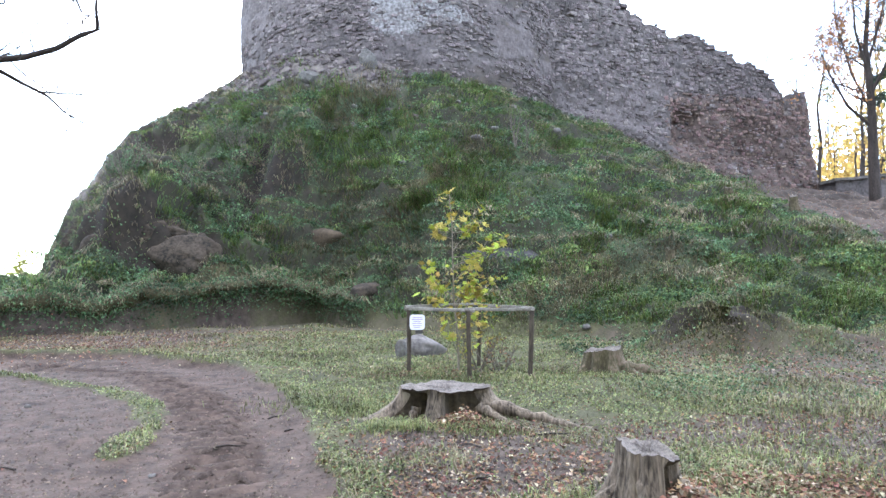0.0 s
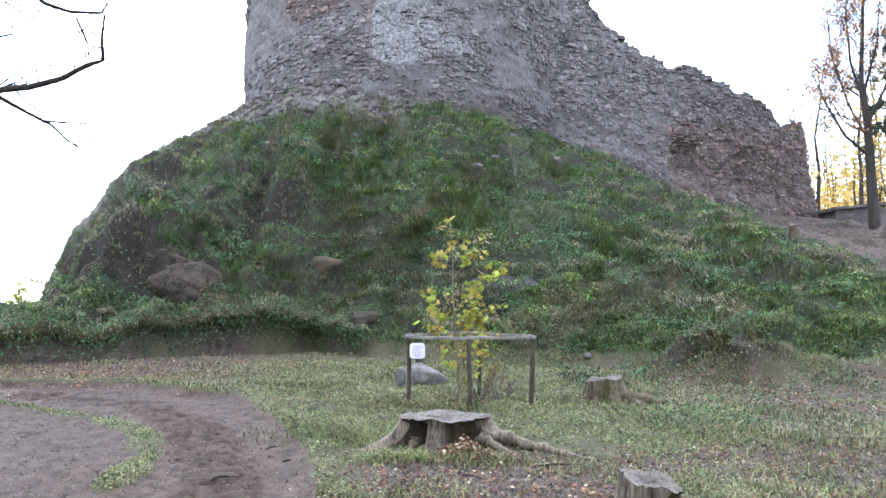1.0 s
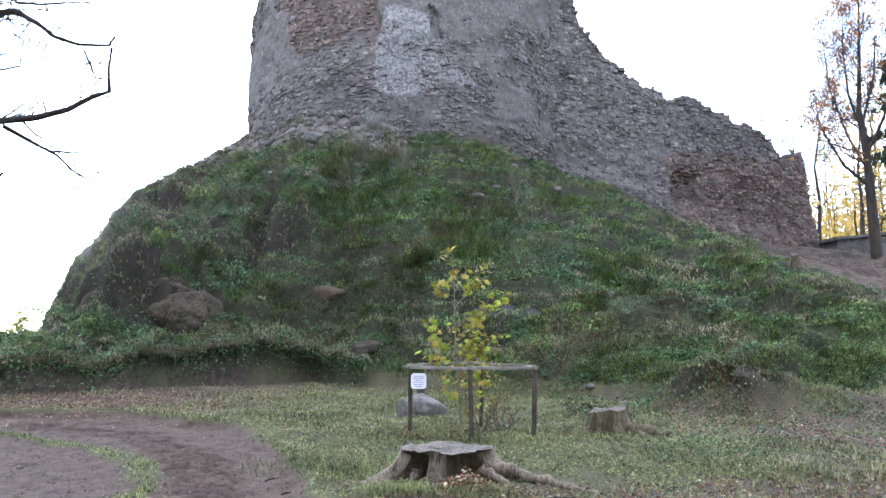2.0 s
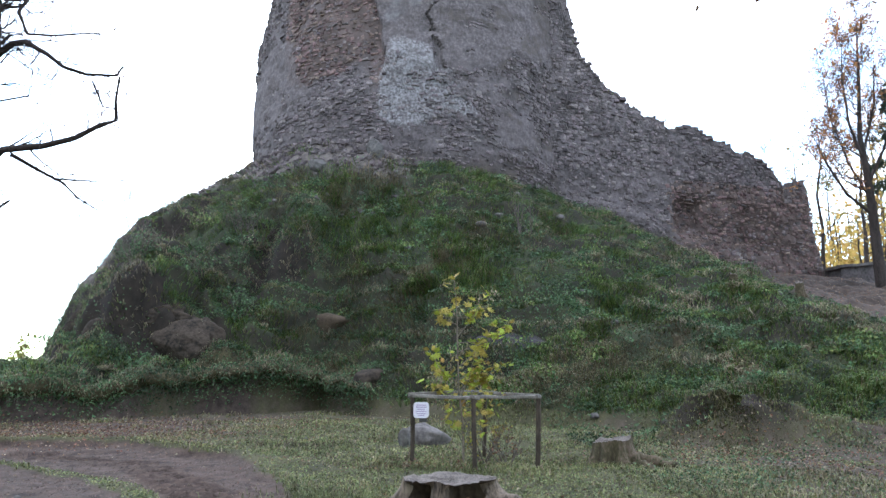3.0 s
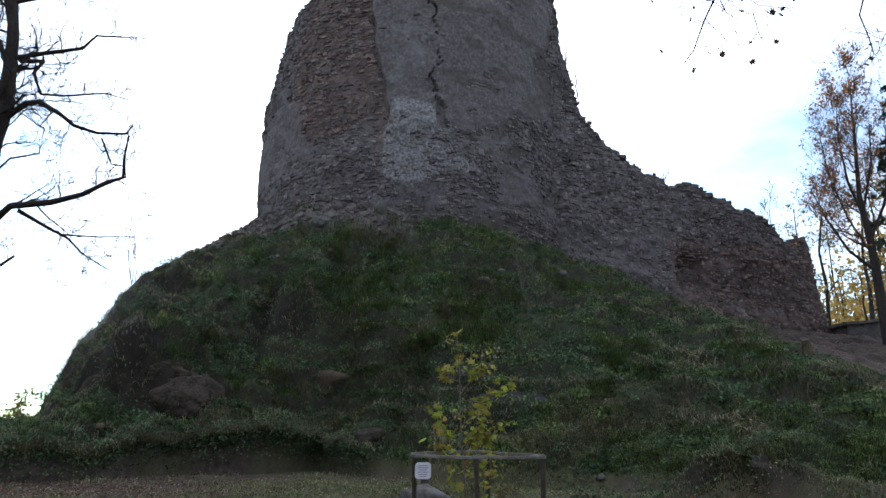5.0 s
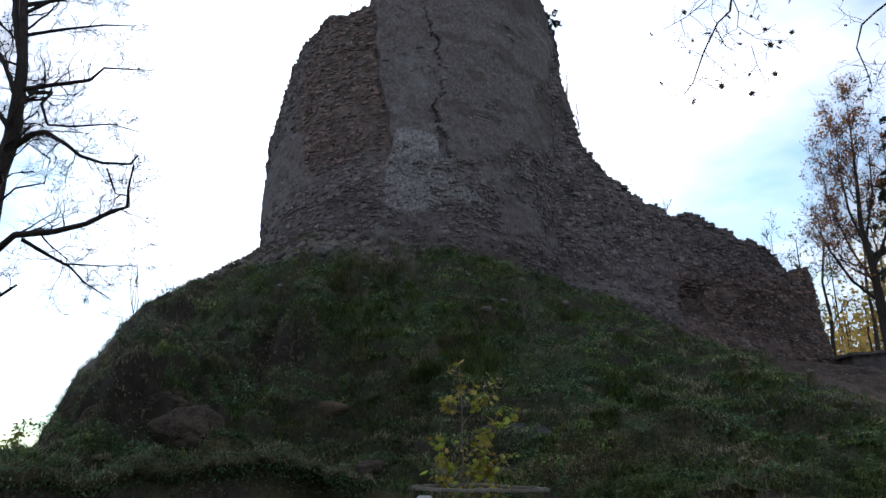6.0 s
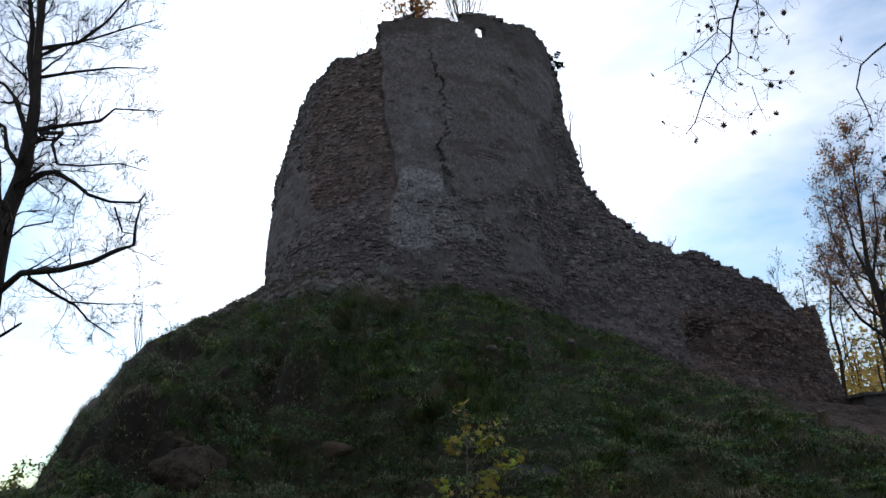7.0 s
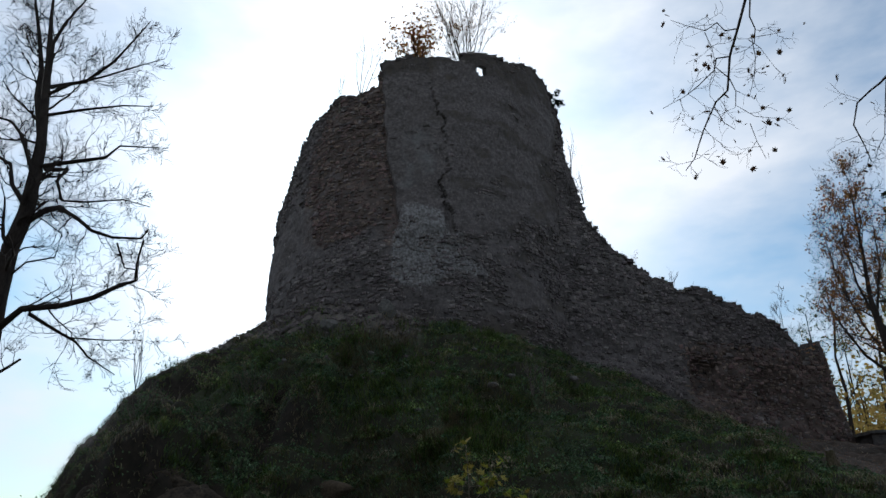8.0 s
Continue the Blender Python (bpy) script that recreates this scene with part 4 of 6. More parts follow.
# ---------------------------------------------------------------- rocks
def rock(label, x, y, size, seed, m=M_BOULDER, sink=0.3, turn=0.0, tilt=0.0, name="boulder", flat_=0.0, group="", sub=4, rough_=0.22, lift=None):
    """An irregular stone of the given half sizes, sunk into the ground."""
    bm = bmesh.new()
    bmesh.ops.create_icosphere(bm, subdivisions=sub, radius=1)
    co = np.array([v.co[:] for v in bm.verts])
    d = 1 + rough_ * fractal(co * 1.3 + seed * 7.1, 3, seed) + 0.10 * np.abs(fractal(co * 2.7 + seed, 2, seed + 3))
    # broken planes
    rr = np.random.default_rng(seed)
    co = co * d[:, None]
    for k in range(6):
        nrm = unit(rr.normal(size=3))
        cut = rr.uniform(0.62, 0.9)
        over = co @ nrm - cut
        co = co - np.clip(over, 0, None)[:, None] * nrm * 0.85
    for v, c in zip(bm.verts, co):
        v.co = Vector(c * np.array(size))
    z = ground_z(x, y) if lift is None else lift
    ob = part(name, bm, m, None, "", True)
    ob.matrix_basis = pose(x, y, z + size[2] * (1 - 2 * sink), tilt, 0, turn)
    return tagged(ob, label, "rock", group)


rock("flat grey boulder lying in the grass", -0.45, 13.4, (0.52, 0.35, 0.30), 31, sink=0.28)
rock("pale upright stone beside a boulder", -0.80, 12.7, (0.12, 0.10, 0.22), 32, sink=0.25, tilt=12)
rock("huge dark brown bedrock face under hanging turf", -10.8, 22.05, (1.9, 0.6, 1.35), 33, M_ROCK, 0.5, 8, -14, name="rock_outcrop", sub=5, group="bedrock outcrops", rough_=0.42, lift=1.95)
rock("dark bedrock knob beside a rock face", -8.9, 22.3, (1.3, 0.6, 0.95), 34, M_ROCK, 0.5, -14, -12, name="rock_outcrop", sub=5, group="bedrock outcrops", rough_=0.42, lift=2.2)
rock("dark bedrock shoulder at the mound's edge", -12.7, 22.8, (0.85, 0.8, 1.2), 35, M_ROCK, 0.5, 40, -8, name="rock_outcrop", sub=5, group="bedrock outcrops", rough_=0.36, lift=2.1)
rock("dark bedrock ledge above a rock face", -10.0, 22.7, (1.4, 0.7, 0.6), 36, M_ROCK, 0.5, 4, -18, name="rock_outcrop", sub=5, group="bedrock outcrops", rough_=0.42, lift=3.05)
rock("smooth violet-grey rock slab in the slope", 2.1, 20.75, (1.6, 0.30, 0.75), 37, M_SLAB, 0.62, -12, -40, name="rock_slab", sub=5, rough_=0.20)
rock("low grey rock in the bank's broken end", -2.5, 21.3, (0.75, 0.5, 0.42), 39, M_ROCK, 0.55, 30, -20, name="rock_slab")
rock("mossy brown rock lip under turf", -4.2, 24.3, (1.1, 0.4, 0.42), 40, M_SOIL, 0.84, 5, -20, name="rock_outcrop", group="bedrock outcrops")
rock("pointed grey stone at the tower's foot", -3.55, 30.5, (0.42, 0.28, 0.50), 41, sink=0.25)
rock("grey fallen block in the rubble skirt", -6.25, 30.3, (0.42, 0.30, 0.30), 42, sink=0.3, turn=20)
for k, (x, y, s) in enumerate(((3.69, 16.95, 0.13), (-3.97, 29.1, 0.17), (4.72, 22.95, 0.13), (5.32, 30.5, 0.24), (1.38, 26.95, 0.25), (12.11, 24.15, 0.18), (5.17, 16.05, 0.10), (-4.6, 27.8, 0.14), (5.2, 20.6, 0.16), (8.4, 20.4, 0.12),
                               (-1.6, 26.2, 0.13), (0.7, 29.6, 0.16), (2.3, 28.7, 0.26), (-7.9, 29.0, 0.18), (-2.2, 28.3, 0.11), (9.6, 24.4, 0.13), (-3.0, 14.4, 0.05), (4.15, 15.6, 0.08), (-4.4, 6.05, 0.045), (-5.2, 8.3, 0.05), (-2.4, 5.5, 0.035), (3.3, 30.9, 0.3), (-5.5, 28.9, 0.2))):
    rock("pale loose stone lying on the ground", x, y, (s, s * 0.8, s * 0.62), 50 + k, sink=0.25, turn=37 * k, name="stone", sub=2, group="loose stones")
# ---------------------------------------------------------------- trees
r_t = np.random.default_rng(5)
zL = ground_z(-11.0, 15)


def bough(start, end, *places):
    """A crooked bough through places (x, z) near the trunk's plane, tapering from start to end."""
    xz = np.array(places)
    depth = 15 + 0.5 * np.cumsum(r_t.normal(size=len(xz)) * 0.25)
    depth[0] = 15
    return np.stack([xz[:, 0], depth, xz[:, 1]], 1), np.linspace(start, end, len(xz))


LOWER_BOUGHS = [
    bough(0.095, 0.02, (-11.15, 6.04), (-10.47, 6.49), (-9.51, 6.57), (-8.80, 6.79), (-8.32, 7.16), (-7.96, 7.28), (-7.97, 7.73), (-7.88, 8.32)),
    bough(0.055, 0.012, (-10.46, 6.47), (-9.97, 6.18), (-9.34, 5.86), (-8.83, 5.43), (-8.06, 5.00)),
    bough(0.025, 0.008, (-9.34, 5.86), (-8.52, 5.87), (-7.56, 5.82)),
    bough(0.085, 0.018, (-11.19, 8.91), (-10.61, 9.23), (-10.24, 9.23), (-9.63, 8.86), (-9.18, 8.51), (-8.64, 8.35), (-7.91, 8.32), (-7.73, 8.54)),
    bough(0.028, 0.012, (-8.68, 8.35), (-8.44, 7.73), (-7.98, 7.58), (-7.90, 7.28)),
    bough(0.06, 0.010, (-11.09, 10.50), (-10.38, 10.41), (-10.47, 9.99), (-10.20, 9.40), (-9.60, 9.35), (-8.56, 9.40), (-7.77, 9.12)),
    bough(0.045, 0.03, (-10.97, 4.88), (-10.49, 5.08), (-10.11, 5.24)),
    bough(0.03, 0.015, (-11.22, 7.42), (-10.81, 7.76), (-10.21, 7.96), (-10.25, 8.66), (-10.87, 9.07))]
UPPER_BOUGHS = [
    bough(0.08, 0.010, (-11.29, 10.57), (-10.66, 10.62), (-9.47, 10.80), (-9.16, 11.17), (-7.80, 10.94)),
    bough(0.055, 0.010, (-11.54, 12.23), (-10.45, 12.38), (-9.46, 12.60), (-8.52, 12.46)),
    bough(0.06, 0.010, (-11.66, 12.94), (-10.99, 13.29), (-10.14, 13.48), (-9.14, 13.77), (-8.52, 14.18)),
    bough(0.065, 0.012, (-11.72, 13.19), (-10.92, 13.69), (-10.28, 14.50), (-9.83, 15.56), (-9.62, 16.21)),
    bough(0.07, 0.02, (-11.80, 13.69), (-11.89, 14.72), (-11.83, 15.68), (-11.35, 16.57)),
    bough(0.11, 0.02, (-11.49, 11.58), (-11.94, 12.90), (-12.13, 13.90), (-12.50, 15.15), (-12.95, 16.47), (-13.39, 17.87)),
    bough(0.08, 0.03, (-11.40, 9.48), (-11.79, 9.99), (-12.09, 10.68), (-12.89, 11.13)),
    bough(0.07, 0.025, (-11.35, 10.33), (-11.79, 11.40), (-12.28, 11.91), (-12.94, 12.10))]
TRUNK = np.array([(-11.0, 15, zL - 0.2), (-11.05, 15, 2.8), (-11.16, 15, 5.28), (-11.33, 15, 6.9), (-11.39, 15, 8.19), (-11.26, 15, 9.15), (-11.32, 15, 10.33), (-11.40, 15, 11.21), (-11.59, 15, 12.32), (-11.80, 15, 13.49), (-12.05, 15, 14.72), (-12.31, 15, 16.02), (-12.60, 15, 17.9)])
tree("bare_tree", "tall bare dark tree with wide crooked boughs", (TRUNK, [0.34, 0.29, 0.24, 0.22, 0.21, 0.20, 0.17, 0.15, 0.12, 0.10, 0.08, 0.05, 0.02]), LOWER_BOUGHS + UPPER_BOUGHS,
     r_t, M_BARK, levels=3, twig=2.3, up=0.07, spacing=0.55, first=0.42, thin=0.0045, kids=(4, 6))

zR = ground_z(21.3, 32.2)
tree("autumn_tree", "tall dark-trunked tree with thin russet autumn leaves", (np.array([(21.3, 32.2, zR - 0.2), (21.25, 32.2, 7.5), (21.2, 32.2, 10.5), (21.0, 32.2, 13.0), (21.3, 32.3, 16.0), (21.6, 32.4, 19.5)]), [0.28, 0.23, 0.18, 0.12, 0.08, 0.03]),
     [(np.array([(21.2, 32.2, 9.8), (20.3, 32.2, 11.6), (19.6, 32.2, 14.0), (19.4, 32.2, 16.8)]), [0.08, 0.06, 0.04, 0.015]),
      (np.array([(21.2, 32.2, 10.6), (22.3, 32.3, 12.6), (22.9, 32.3, 15.0), (23.2, 32.4, 18.5)]), [0.09, 0.07, 0.045, 0.015]),
      (np.array([(21.15, 32.2, 11.5), (20.4, 32.0, 13.6), (20.2, 31.9, 16.0), (20.4, 31.9, 18.3)]), [0.075, 0.06, 0.04, 0.015]),
      (np.array([(21.2, 32.2, 9.0), (19.9, 32.0, 10.0), (18.9, 31.8, 11.6), (18.3, 31.8, 13.2)]), [0.09, 0.07, 0.05, 0.015]),
      (np.array([(21.2, 32.2, 12.5), (21.9, 32.2, 14.8), (22.2, 32.2, 17.6)]), [0.07, 0.05, 0.015])],
     r_t, M_BARK, M_RUSSET, 0.16, 0.14, levels=3, twig=3.9, up=0.16, spacing=0.58, first=0.34, thin=0.007, kids=(4, 6))
for k, (x, y, h, lf, sh) in enumerate(((26.5, 41.5, 9.5, M_FARGREEN, 0.45), (30.5, 40.0, 15.0, M_AUTUMN, 0.45), (27.0, 47.0, 13.0, M_FARGREEN, 0.3), (33.0, 50.0, 16.0, M_AUTUMN, 0.5), (30.0, 56.0, 14.0, M_FARGREEN, 0.5), (25.0, 36.5, 9.0, M_AUTUMN, 0.5))):
    z = ground_z(x, y)
    tree("woodland_tree", "slim woodland tree with sunlit yellowing leaves", (straight((x, y, z - 0.2), (x + 0.5, y, z + h), 6, 0.15, r_t), np.linspace(0.17, 0.03, 6)), [], r_t, M_BARK, lf, sh, 0.19, levels=2, twig=3.0, up=0.12, spacing=0.9, first=0.15, thin=0.012, kids=(3, 5), group="woodland trees")
z = ground_z(23.6, 46.0)
tree("bare_tree", "small bare fan-shaped tree behind the curtain wall", (straight((23.4, 46.0, z - 0.2), (23.3, 46.0, 16.8), 6, 0.1, r_t), np.linspace(0.11, 0.02, 6)), [], r_t, M_BARK_PALE, levels=2, twig=3.0, up=0.12, spacing=0.5, first=0.55, thin=0.012, kids=(3, 5))
# a distant bush down the western slope
z = ground_z(-29, 45)
tree("distant_bush", "pale green bush far below the mound", (straight((-29, 45, z - 0.2), (-28.8, 45, 2.9), 5, 0.1, r_t), np.linspace(0.15, 0.03, 5)), [], r_t, M_BARK_PALE, M_FARGREEN, 0.9, 0.30, levels=1, twig=1.7, spacing=0.4, category="bush")


def frond(top_, start, way, length, r):
    """A fir bough: a stem with drooping side sprays of needles."""
    pts = [np.array(start, float)]
    d = unit(way)
    for k in range(6):
        d = unit(d + np.array((0, 0, -0.07)) + 0.05 * r.normal(size=3))
        pts.append(pts[-1] + d * length / 6)
    paths, cen = [(pts, np.linspace(0.012, 0.004, 7) * length ** 0.5)], []
    for k in range(26):
        s = r.uniform(0.1, 1)
        q = pts[min(5, int(s * 6))] + (pts[min(6, int(s * 6) + 1)] - pts[min(5, int(s * 6))]) * (s * 6 % 1)
        w = unit(np.cross(d, (0, 0, 1)) * (1 if k % 2 else -1) + 0.5 * d + np.array((0, 0, -0.35)) + 0.2 * r.normal(size=3))
        e = q + w * length * 0.33 * (1.1 - 0.5 * s)
        paths.append(([q, (q + e) / 2 + np.array((0, 0, 0.02)), e], [0.004, 0.003, 0.002]))
        for t in np.linspace(0.15, 1, 12):
            cen.append(q + (e - q) * t)
    off = np.array(top_.location)
    v, f = tubes([(np.asarray(p) - off, q) for p, q in paths], 4)
    b = part_mesh("bough", mesh_of("bough", v, f, M_BARK, True), top_)
    cen = np.repeat(np.array(cen) - off, 3, 0) + r.normal(size=(len(cen) * 3, 3)) * 0.02 * length
    v, f = cards(cen, r.normal(size=cen.shape) + np.array((0, 0, 0.6)), r.uniform(0.04, 0.10, len(cen)) * length ** 0.5, r)
    part_mesh("needle_spray", mesh_of("needle_spray", v, f, M_NEEDLE), b, "dark green fir needles")


zf = ground_z(24.3, 31.5)
fir = thing("fir_tree", "dark green fir with drooping boughs", "tree", at=(24.3, 31.5, zf))
v, f = tubes([(straight((0, 0, -0.2), (0, 0, 16), 6), np.linspace(0.22, 0.03, 6))], 8)
part_mesh("trunk", mesh_of("trunk", v, f, M_BARK, True), fir)
for h in np.arange(10.2, 19.5, 0.75):
    for k in range(3):
        t = r_t.uniform(120, 250)
        frond(fir, (24.3, 31.5, zf * 0 + h + r_t.uniform(-0.3, 0.3)), (math.cos(radians(t)), math.sin(radians(t)), -0.1), max(0.8, 3.1 - 0.24 * abs(h - 12)), r_t)

# tree beside the path whose boughs hang over the view
zo = ground_z(10.5, 4.0)
over_tree = thing("overhanging_maple", "maple with thin drooping twigs and a few dry leaves", "tree", at=(10.5, 4.0, zo))
off = np.array((10.5, 4.0, zo))
v, f = tubes([(straight((0, 0, -0.2), (-0.3, 0.3, 13.5), 7, 0.06, r_t), np.linspace(0.32, 0.10, 7))], 10)
part_mesh("trunk", mesh_of("trunk", v, f, M_BARK, True), over_tree)
dry_leaf = leaf_mesh("leaf", M_DARKLEAF)


def spray(depth, start, end, n, *places):
    """A hanging twig through places (x, z), with n side shoots."""
    xz = np.array(places)
    return np.stack([xz[:, 0], depth + 0.06 * np.cumsum(r_t.normal(size=len(xz))), xz[:, 1]], 1), np.linspace(start, end, len(xz)), n


hang = [(np.array([(10.3, 4.2, 11.2), (8.6, 5.6, 12.6), (6.6, 7.4, 12.2), (5.3, 8.3, 11.2), (4.83, 8.5, 10.02)]), [0.10, 0.08, 0.055, 0.032, 0.024], 0),
        spray(8.5, 0.024, 0.006, 6, (4.83, 10.02), (4.55, 9.30), (4.33, 8.72), (4.19, 8.05), (3.98, 7.84), (3.71, 7.32), (3.51, 6.82), (3.36, 6.63)),
        spray(8.5, 0.013, 0.004, 7, (4.54, 9.27), (4.37, 9.30), (4.25, 9.44), (4.04, 9.28), (3.67, 9.28), (3.46, 9.42)),
        spray(8.5, 0.007, 0.004, 4, (4.04, 9.28), (4.14, 9.01), (4.16, 8.83)),
        spray(8.5, 0.014, 0.004, 8, (4.34, 8.77), (4.20, 8.83), (4.11, 8.55), (4.02, 8.44), (3.80, 8.22), (3.55, 8.00), (3.16, 7.74)),
        spray(8.5, 0.010, 0.003, 5, (4.11, 8.55), (4.24, 8.27), (4.26, 7.95), (4.24, 7.73), (4.46, 7.47), (4.75, 7.42)),
        spray(8.5, 0.008, 0.004, 2, (3.98, 7.84), (4.13, 7.58), (4.29, 7.47)),
        spray(8.5, 0.014, 0.004, 4, (4.83, 10.02), (4.71, 9.41), (4.73, 9.12), (4.59, 8.71), (4.48, 8.60))]
hang += [
        spray(8.5, 0.008, 0.003, 3, (4.73, 9.12), (4.75, 8.71), (4.70, 8.38), (4.58, 8.05)),
        spray(8.5, 0.007, 0.003, 3, (4.73, 9.12), (4.84, 8.88), (5.00, 8.43)),
        spray(8.5, 0.006, 0.003, 2, (3.71, 7.32), (3.77, 7.17), (3.95, 6.94)),
        spray(8.5, 0.006, 0.003, 2, (4.46, 7.47), (4.48, 7.12), (4.57, 6.82)),
        spray(8.5, 0.006, 0.003, 2, (4.73, 9.12), (5.02, 9.15), (5.31, 9.23)),
        (np.array([(10.3, 4.3, 10.0), (9.0, 6.5, 10.4), (7.9, 8.4, 9.6), (7.49, 9, 9.11)]), [0.07, 0.05, 0.03, 0.022], 0),
        spray(9.0, 0.022, 0.006, 9, (7.49, 9.11), (7.09, 8.70), (6.76, 8.42), (6.52, 8.20), (6.35, 7.76), (6.46, 7.38), (6.52, 7.12)),
        spray(9.0, 0.010, 0.004, 6, (7.09, 8.70), (6.85, 8.0), (6.72, 7.5), (6.5, 7.2))]
for pts, radii, n in hang:
    v, f = tubes([(pts - off, radii)], 6)
    b = part_mesh("branch", mesh_of("branch", v, f, M_BARK, True), over_tree)
    tw, tips = [], []
    cum = np.linspace(0, 1, len(pts))
    if not n:
        continue
    for k in range(n):
        s = r_t.uniform(0.35, 1.0)
        q = np.array([np.interp(s, cum, pts[:, c]) for c in range(3)])
        grow(r_t, q, r_t.normal(size=3) * np.array((1, 0.5, 0.6)) + np.array((0, 0, -0.5)), r_t.uniform(0.25, 0.6), 0.005, 1, tw, tips, up=-0.02, wob=0.3, kids=(3, 5), thin=0.0024)
    v, f = tubes([(np.asarray(p) - off, q) for p, q in tw], 3)
    tagged(part_mesh("twig_spray", mesh_of("twig_spray", v, f, M_BARK), b), kind="stuff")
    for k in range(6):
        t = pts[-1] + r_t.normal(size=3) * 0.13 if k < 3 else tips[int(r_t.integers(0, len(tips)))][0]
        lf = part_mesh("leaf", dry_leaf, b)
        s = r_t.uniform(0.06, 0.14)
        lf.matrix_basis = pose(*(t - off), r_t.uniform(60, 170), r_t.uniform(-40, 40), r_t.uniform(0, 360)) @ Matrix.Diagonal((s, s, s, 1))

# ---------------------------------------------------------------- growth on the ruin and slope


def shrub(name, label, x, y, z, height, width, r, bark, leaf=None, share=0.5, size=0.12, stems=6, levels=1, group="", category="shrub"):
    ob = thing(name, label, category, group, at=(x, y, z))
    tips = []
    for k in range(stems):
        paths = []
        t = r.uniform(0, 2 * math.pi)
        d = np.array((math.cos(t) * width / height * 0.6, math.sin(t) * width / height * 0.6, 1))
        grow(r, (r.normal() * 0.04 * width, r.normal() * 0.04 * width, -0.1), d, height * r.uniform(0.6, 1.0), 0.014 * height ** 0.5, levels, paths, tips, up=0.12, wob=0.10, kids=(4, 7), ratio=0.4, angle=(20, 45), thin=0.005)
        v, f = tubes(paths[:1], 5)
        stem_ = part_mesh("stem", mesh_of("stem", v, f, bark, True), ob)
        if paths[1:]:
            v, f = tubes(paths[1:], 3)
            tagged(part_mesh("twig_spray", mesh_of("twig_spray", v, f, bark, True), stem_), kind="stuff")
    if leaf:
        pick = np.array([t[0] for t in tips if r.random() < share])
        if len(pick):
            c = np.repeat(pick, 3, 0) + r.normal(size=(len(pick) * 3, 3)) * size * 0.8
            v, f = cards(c, r.normal(size=c.shape), size * r.uniform(0.6, 1.2, len(c)), r)
            part_mesh("foliage", mesh_of("foliage", v, f, leaf), ob)
    return ob


shrub("red_leaved_shrub", "russet-leaved shrub growing on the tower top", -2.6, 31.6, 27.3, 3.4, 2.9, r_t, M_BARK, M_RUSSET, 1.0, 0.23, 26)
shrub("birch", "slender bare birches with fine twigs on the tower top", 0.25, 32.3, 27.3, 7.0, 3.4, r_t, M_BARK_PALE, M_RUSSET, 0.7, 0.09, 20, 2)
shrub("bare_sapling", "thin leafless sapling on the broken wall top", -5.9, 32.0, 24.9, 5.2, 0.5, r_t, M_BARK_PALE, None, stems=4, group="wall-top growth")
shrub("bare_sapling", "thin leafless sapling on the broken wall top", -7.2, 32.6, 24.9, 2.8, 0.4, r_t, M_BARK_PALE, None, stems=3, group="wall-top growth")
shrub("bare_sapling", "thin leafless sapling on the broken wall top", 3.6, 33.3, 28.0, 1.9, 1.6, r_t, M_BARK, None, stems=6, group="wall-top growth")
shrub("bare_sapling", "thin leafless sapling on the broken wall top", 7.0, 36.3, 23.0, 2.6, 0.7, r_t, M_BARK, None, stems=3, group="wall-top growth")
shrub("bare_sapling", "thin leafless sapling on the broken wall top", 7.7, 36.4, 20.8, 2.4, 1.2, r_t, M_BARK, None, stems=4, group="wall-top growth")
shrub("wall_shrub", "small yellowing shrub on the curtain wall", 10.2, 37.0, 16.5, 1.3, 0.8, r_t, M_BARK, M_AUTUMN, 0.4, 0.10, 5, group="wall-top growth")
shrub("wall_shrub", "small bare shrub on the curtain wall", 12.9, 37.6, 15.8, 1.2, 1.2, r_t, M_BARK, None, stems=6, group="wall-top growth")
shrub("slope_sapling", "leafless grey sapling on the grassy slope", 3.09, 27.3, 6.9, 2.9, 0.9, r_t, M_TWIG, None, stems=4, levels=1, group="slope saplings")
shrub("slope_sapling", "leafless grey sapling on the grassy slope", 3.5, 27.4, 6.8, 2.2, 0.8, r_t, M_TWIG, None, stems=3, levels=1, group="slope saplings")
shrub("slope_sapling", "leafless sapling on the western shoulder", -15.0, 30.3, ground_z(-15.0, 30.3), 3.0, 1.2, r_t, M_BARK, M_DARKLEAF, 0.3, 0.10, 4, 1, group="slope saplings")
shrub("slope_sapling", "dry stems by the tower's foot", -1.3, 30.8, ground_z(-1.3, 30.8), 1.1, 0.5, r_t, M_TWIG, None, stems=3, levels=0, group="slope saplings")
shrub("dry_weed", "dry yellow-brown weed inside the tree guard", 0.55, 11.0, ground_z(0.55, 11.0), 0.85, 0.9, r_t, M_TWIG, M_MAPLE, 0.6, 0.05, 7, 1)
shrub("dry_weed", "dry yellow-brown weed inside the tree guard", 0.95, 10.9, ground_z(0.95, 10.9), 0.7, 0.8, r_t, M_TWIG, M_LITTER, 0.5, 0.05, 6, 1)
for k, (x, y, h) in enumerate(((-8.6, 27.6, 1.3), (-9.4, 27.9, 1.2), (-11.4, 24.2, 1.2), (-12.4, 25.0, 1.0), (-8.2, 25.4, 1.0), (-10.2, 26.2, 0.9), (-7.3, 23.4, 0.8), (-12.9, 26.3, 1.1))):
    shrub("bramble", "dry tangled bramble stems on the rocky shoulder", x, y, ground_z(x, y), h, 1.4, r_t, M_TWIG, M_IVY, 0.8, 0.10, 9, 1, group="brambles")
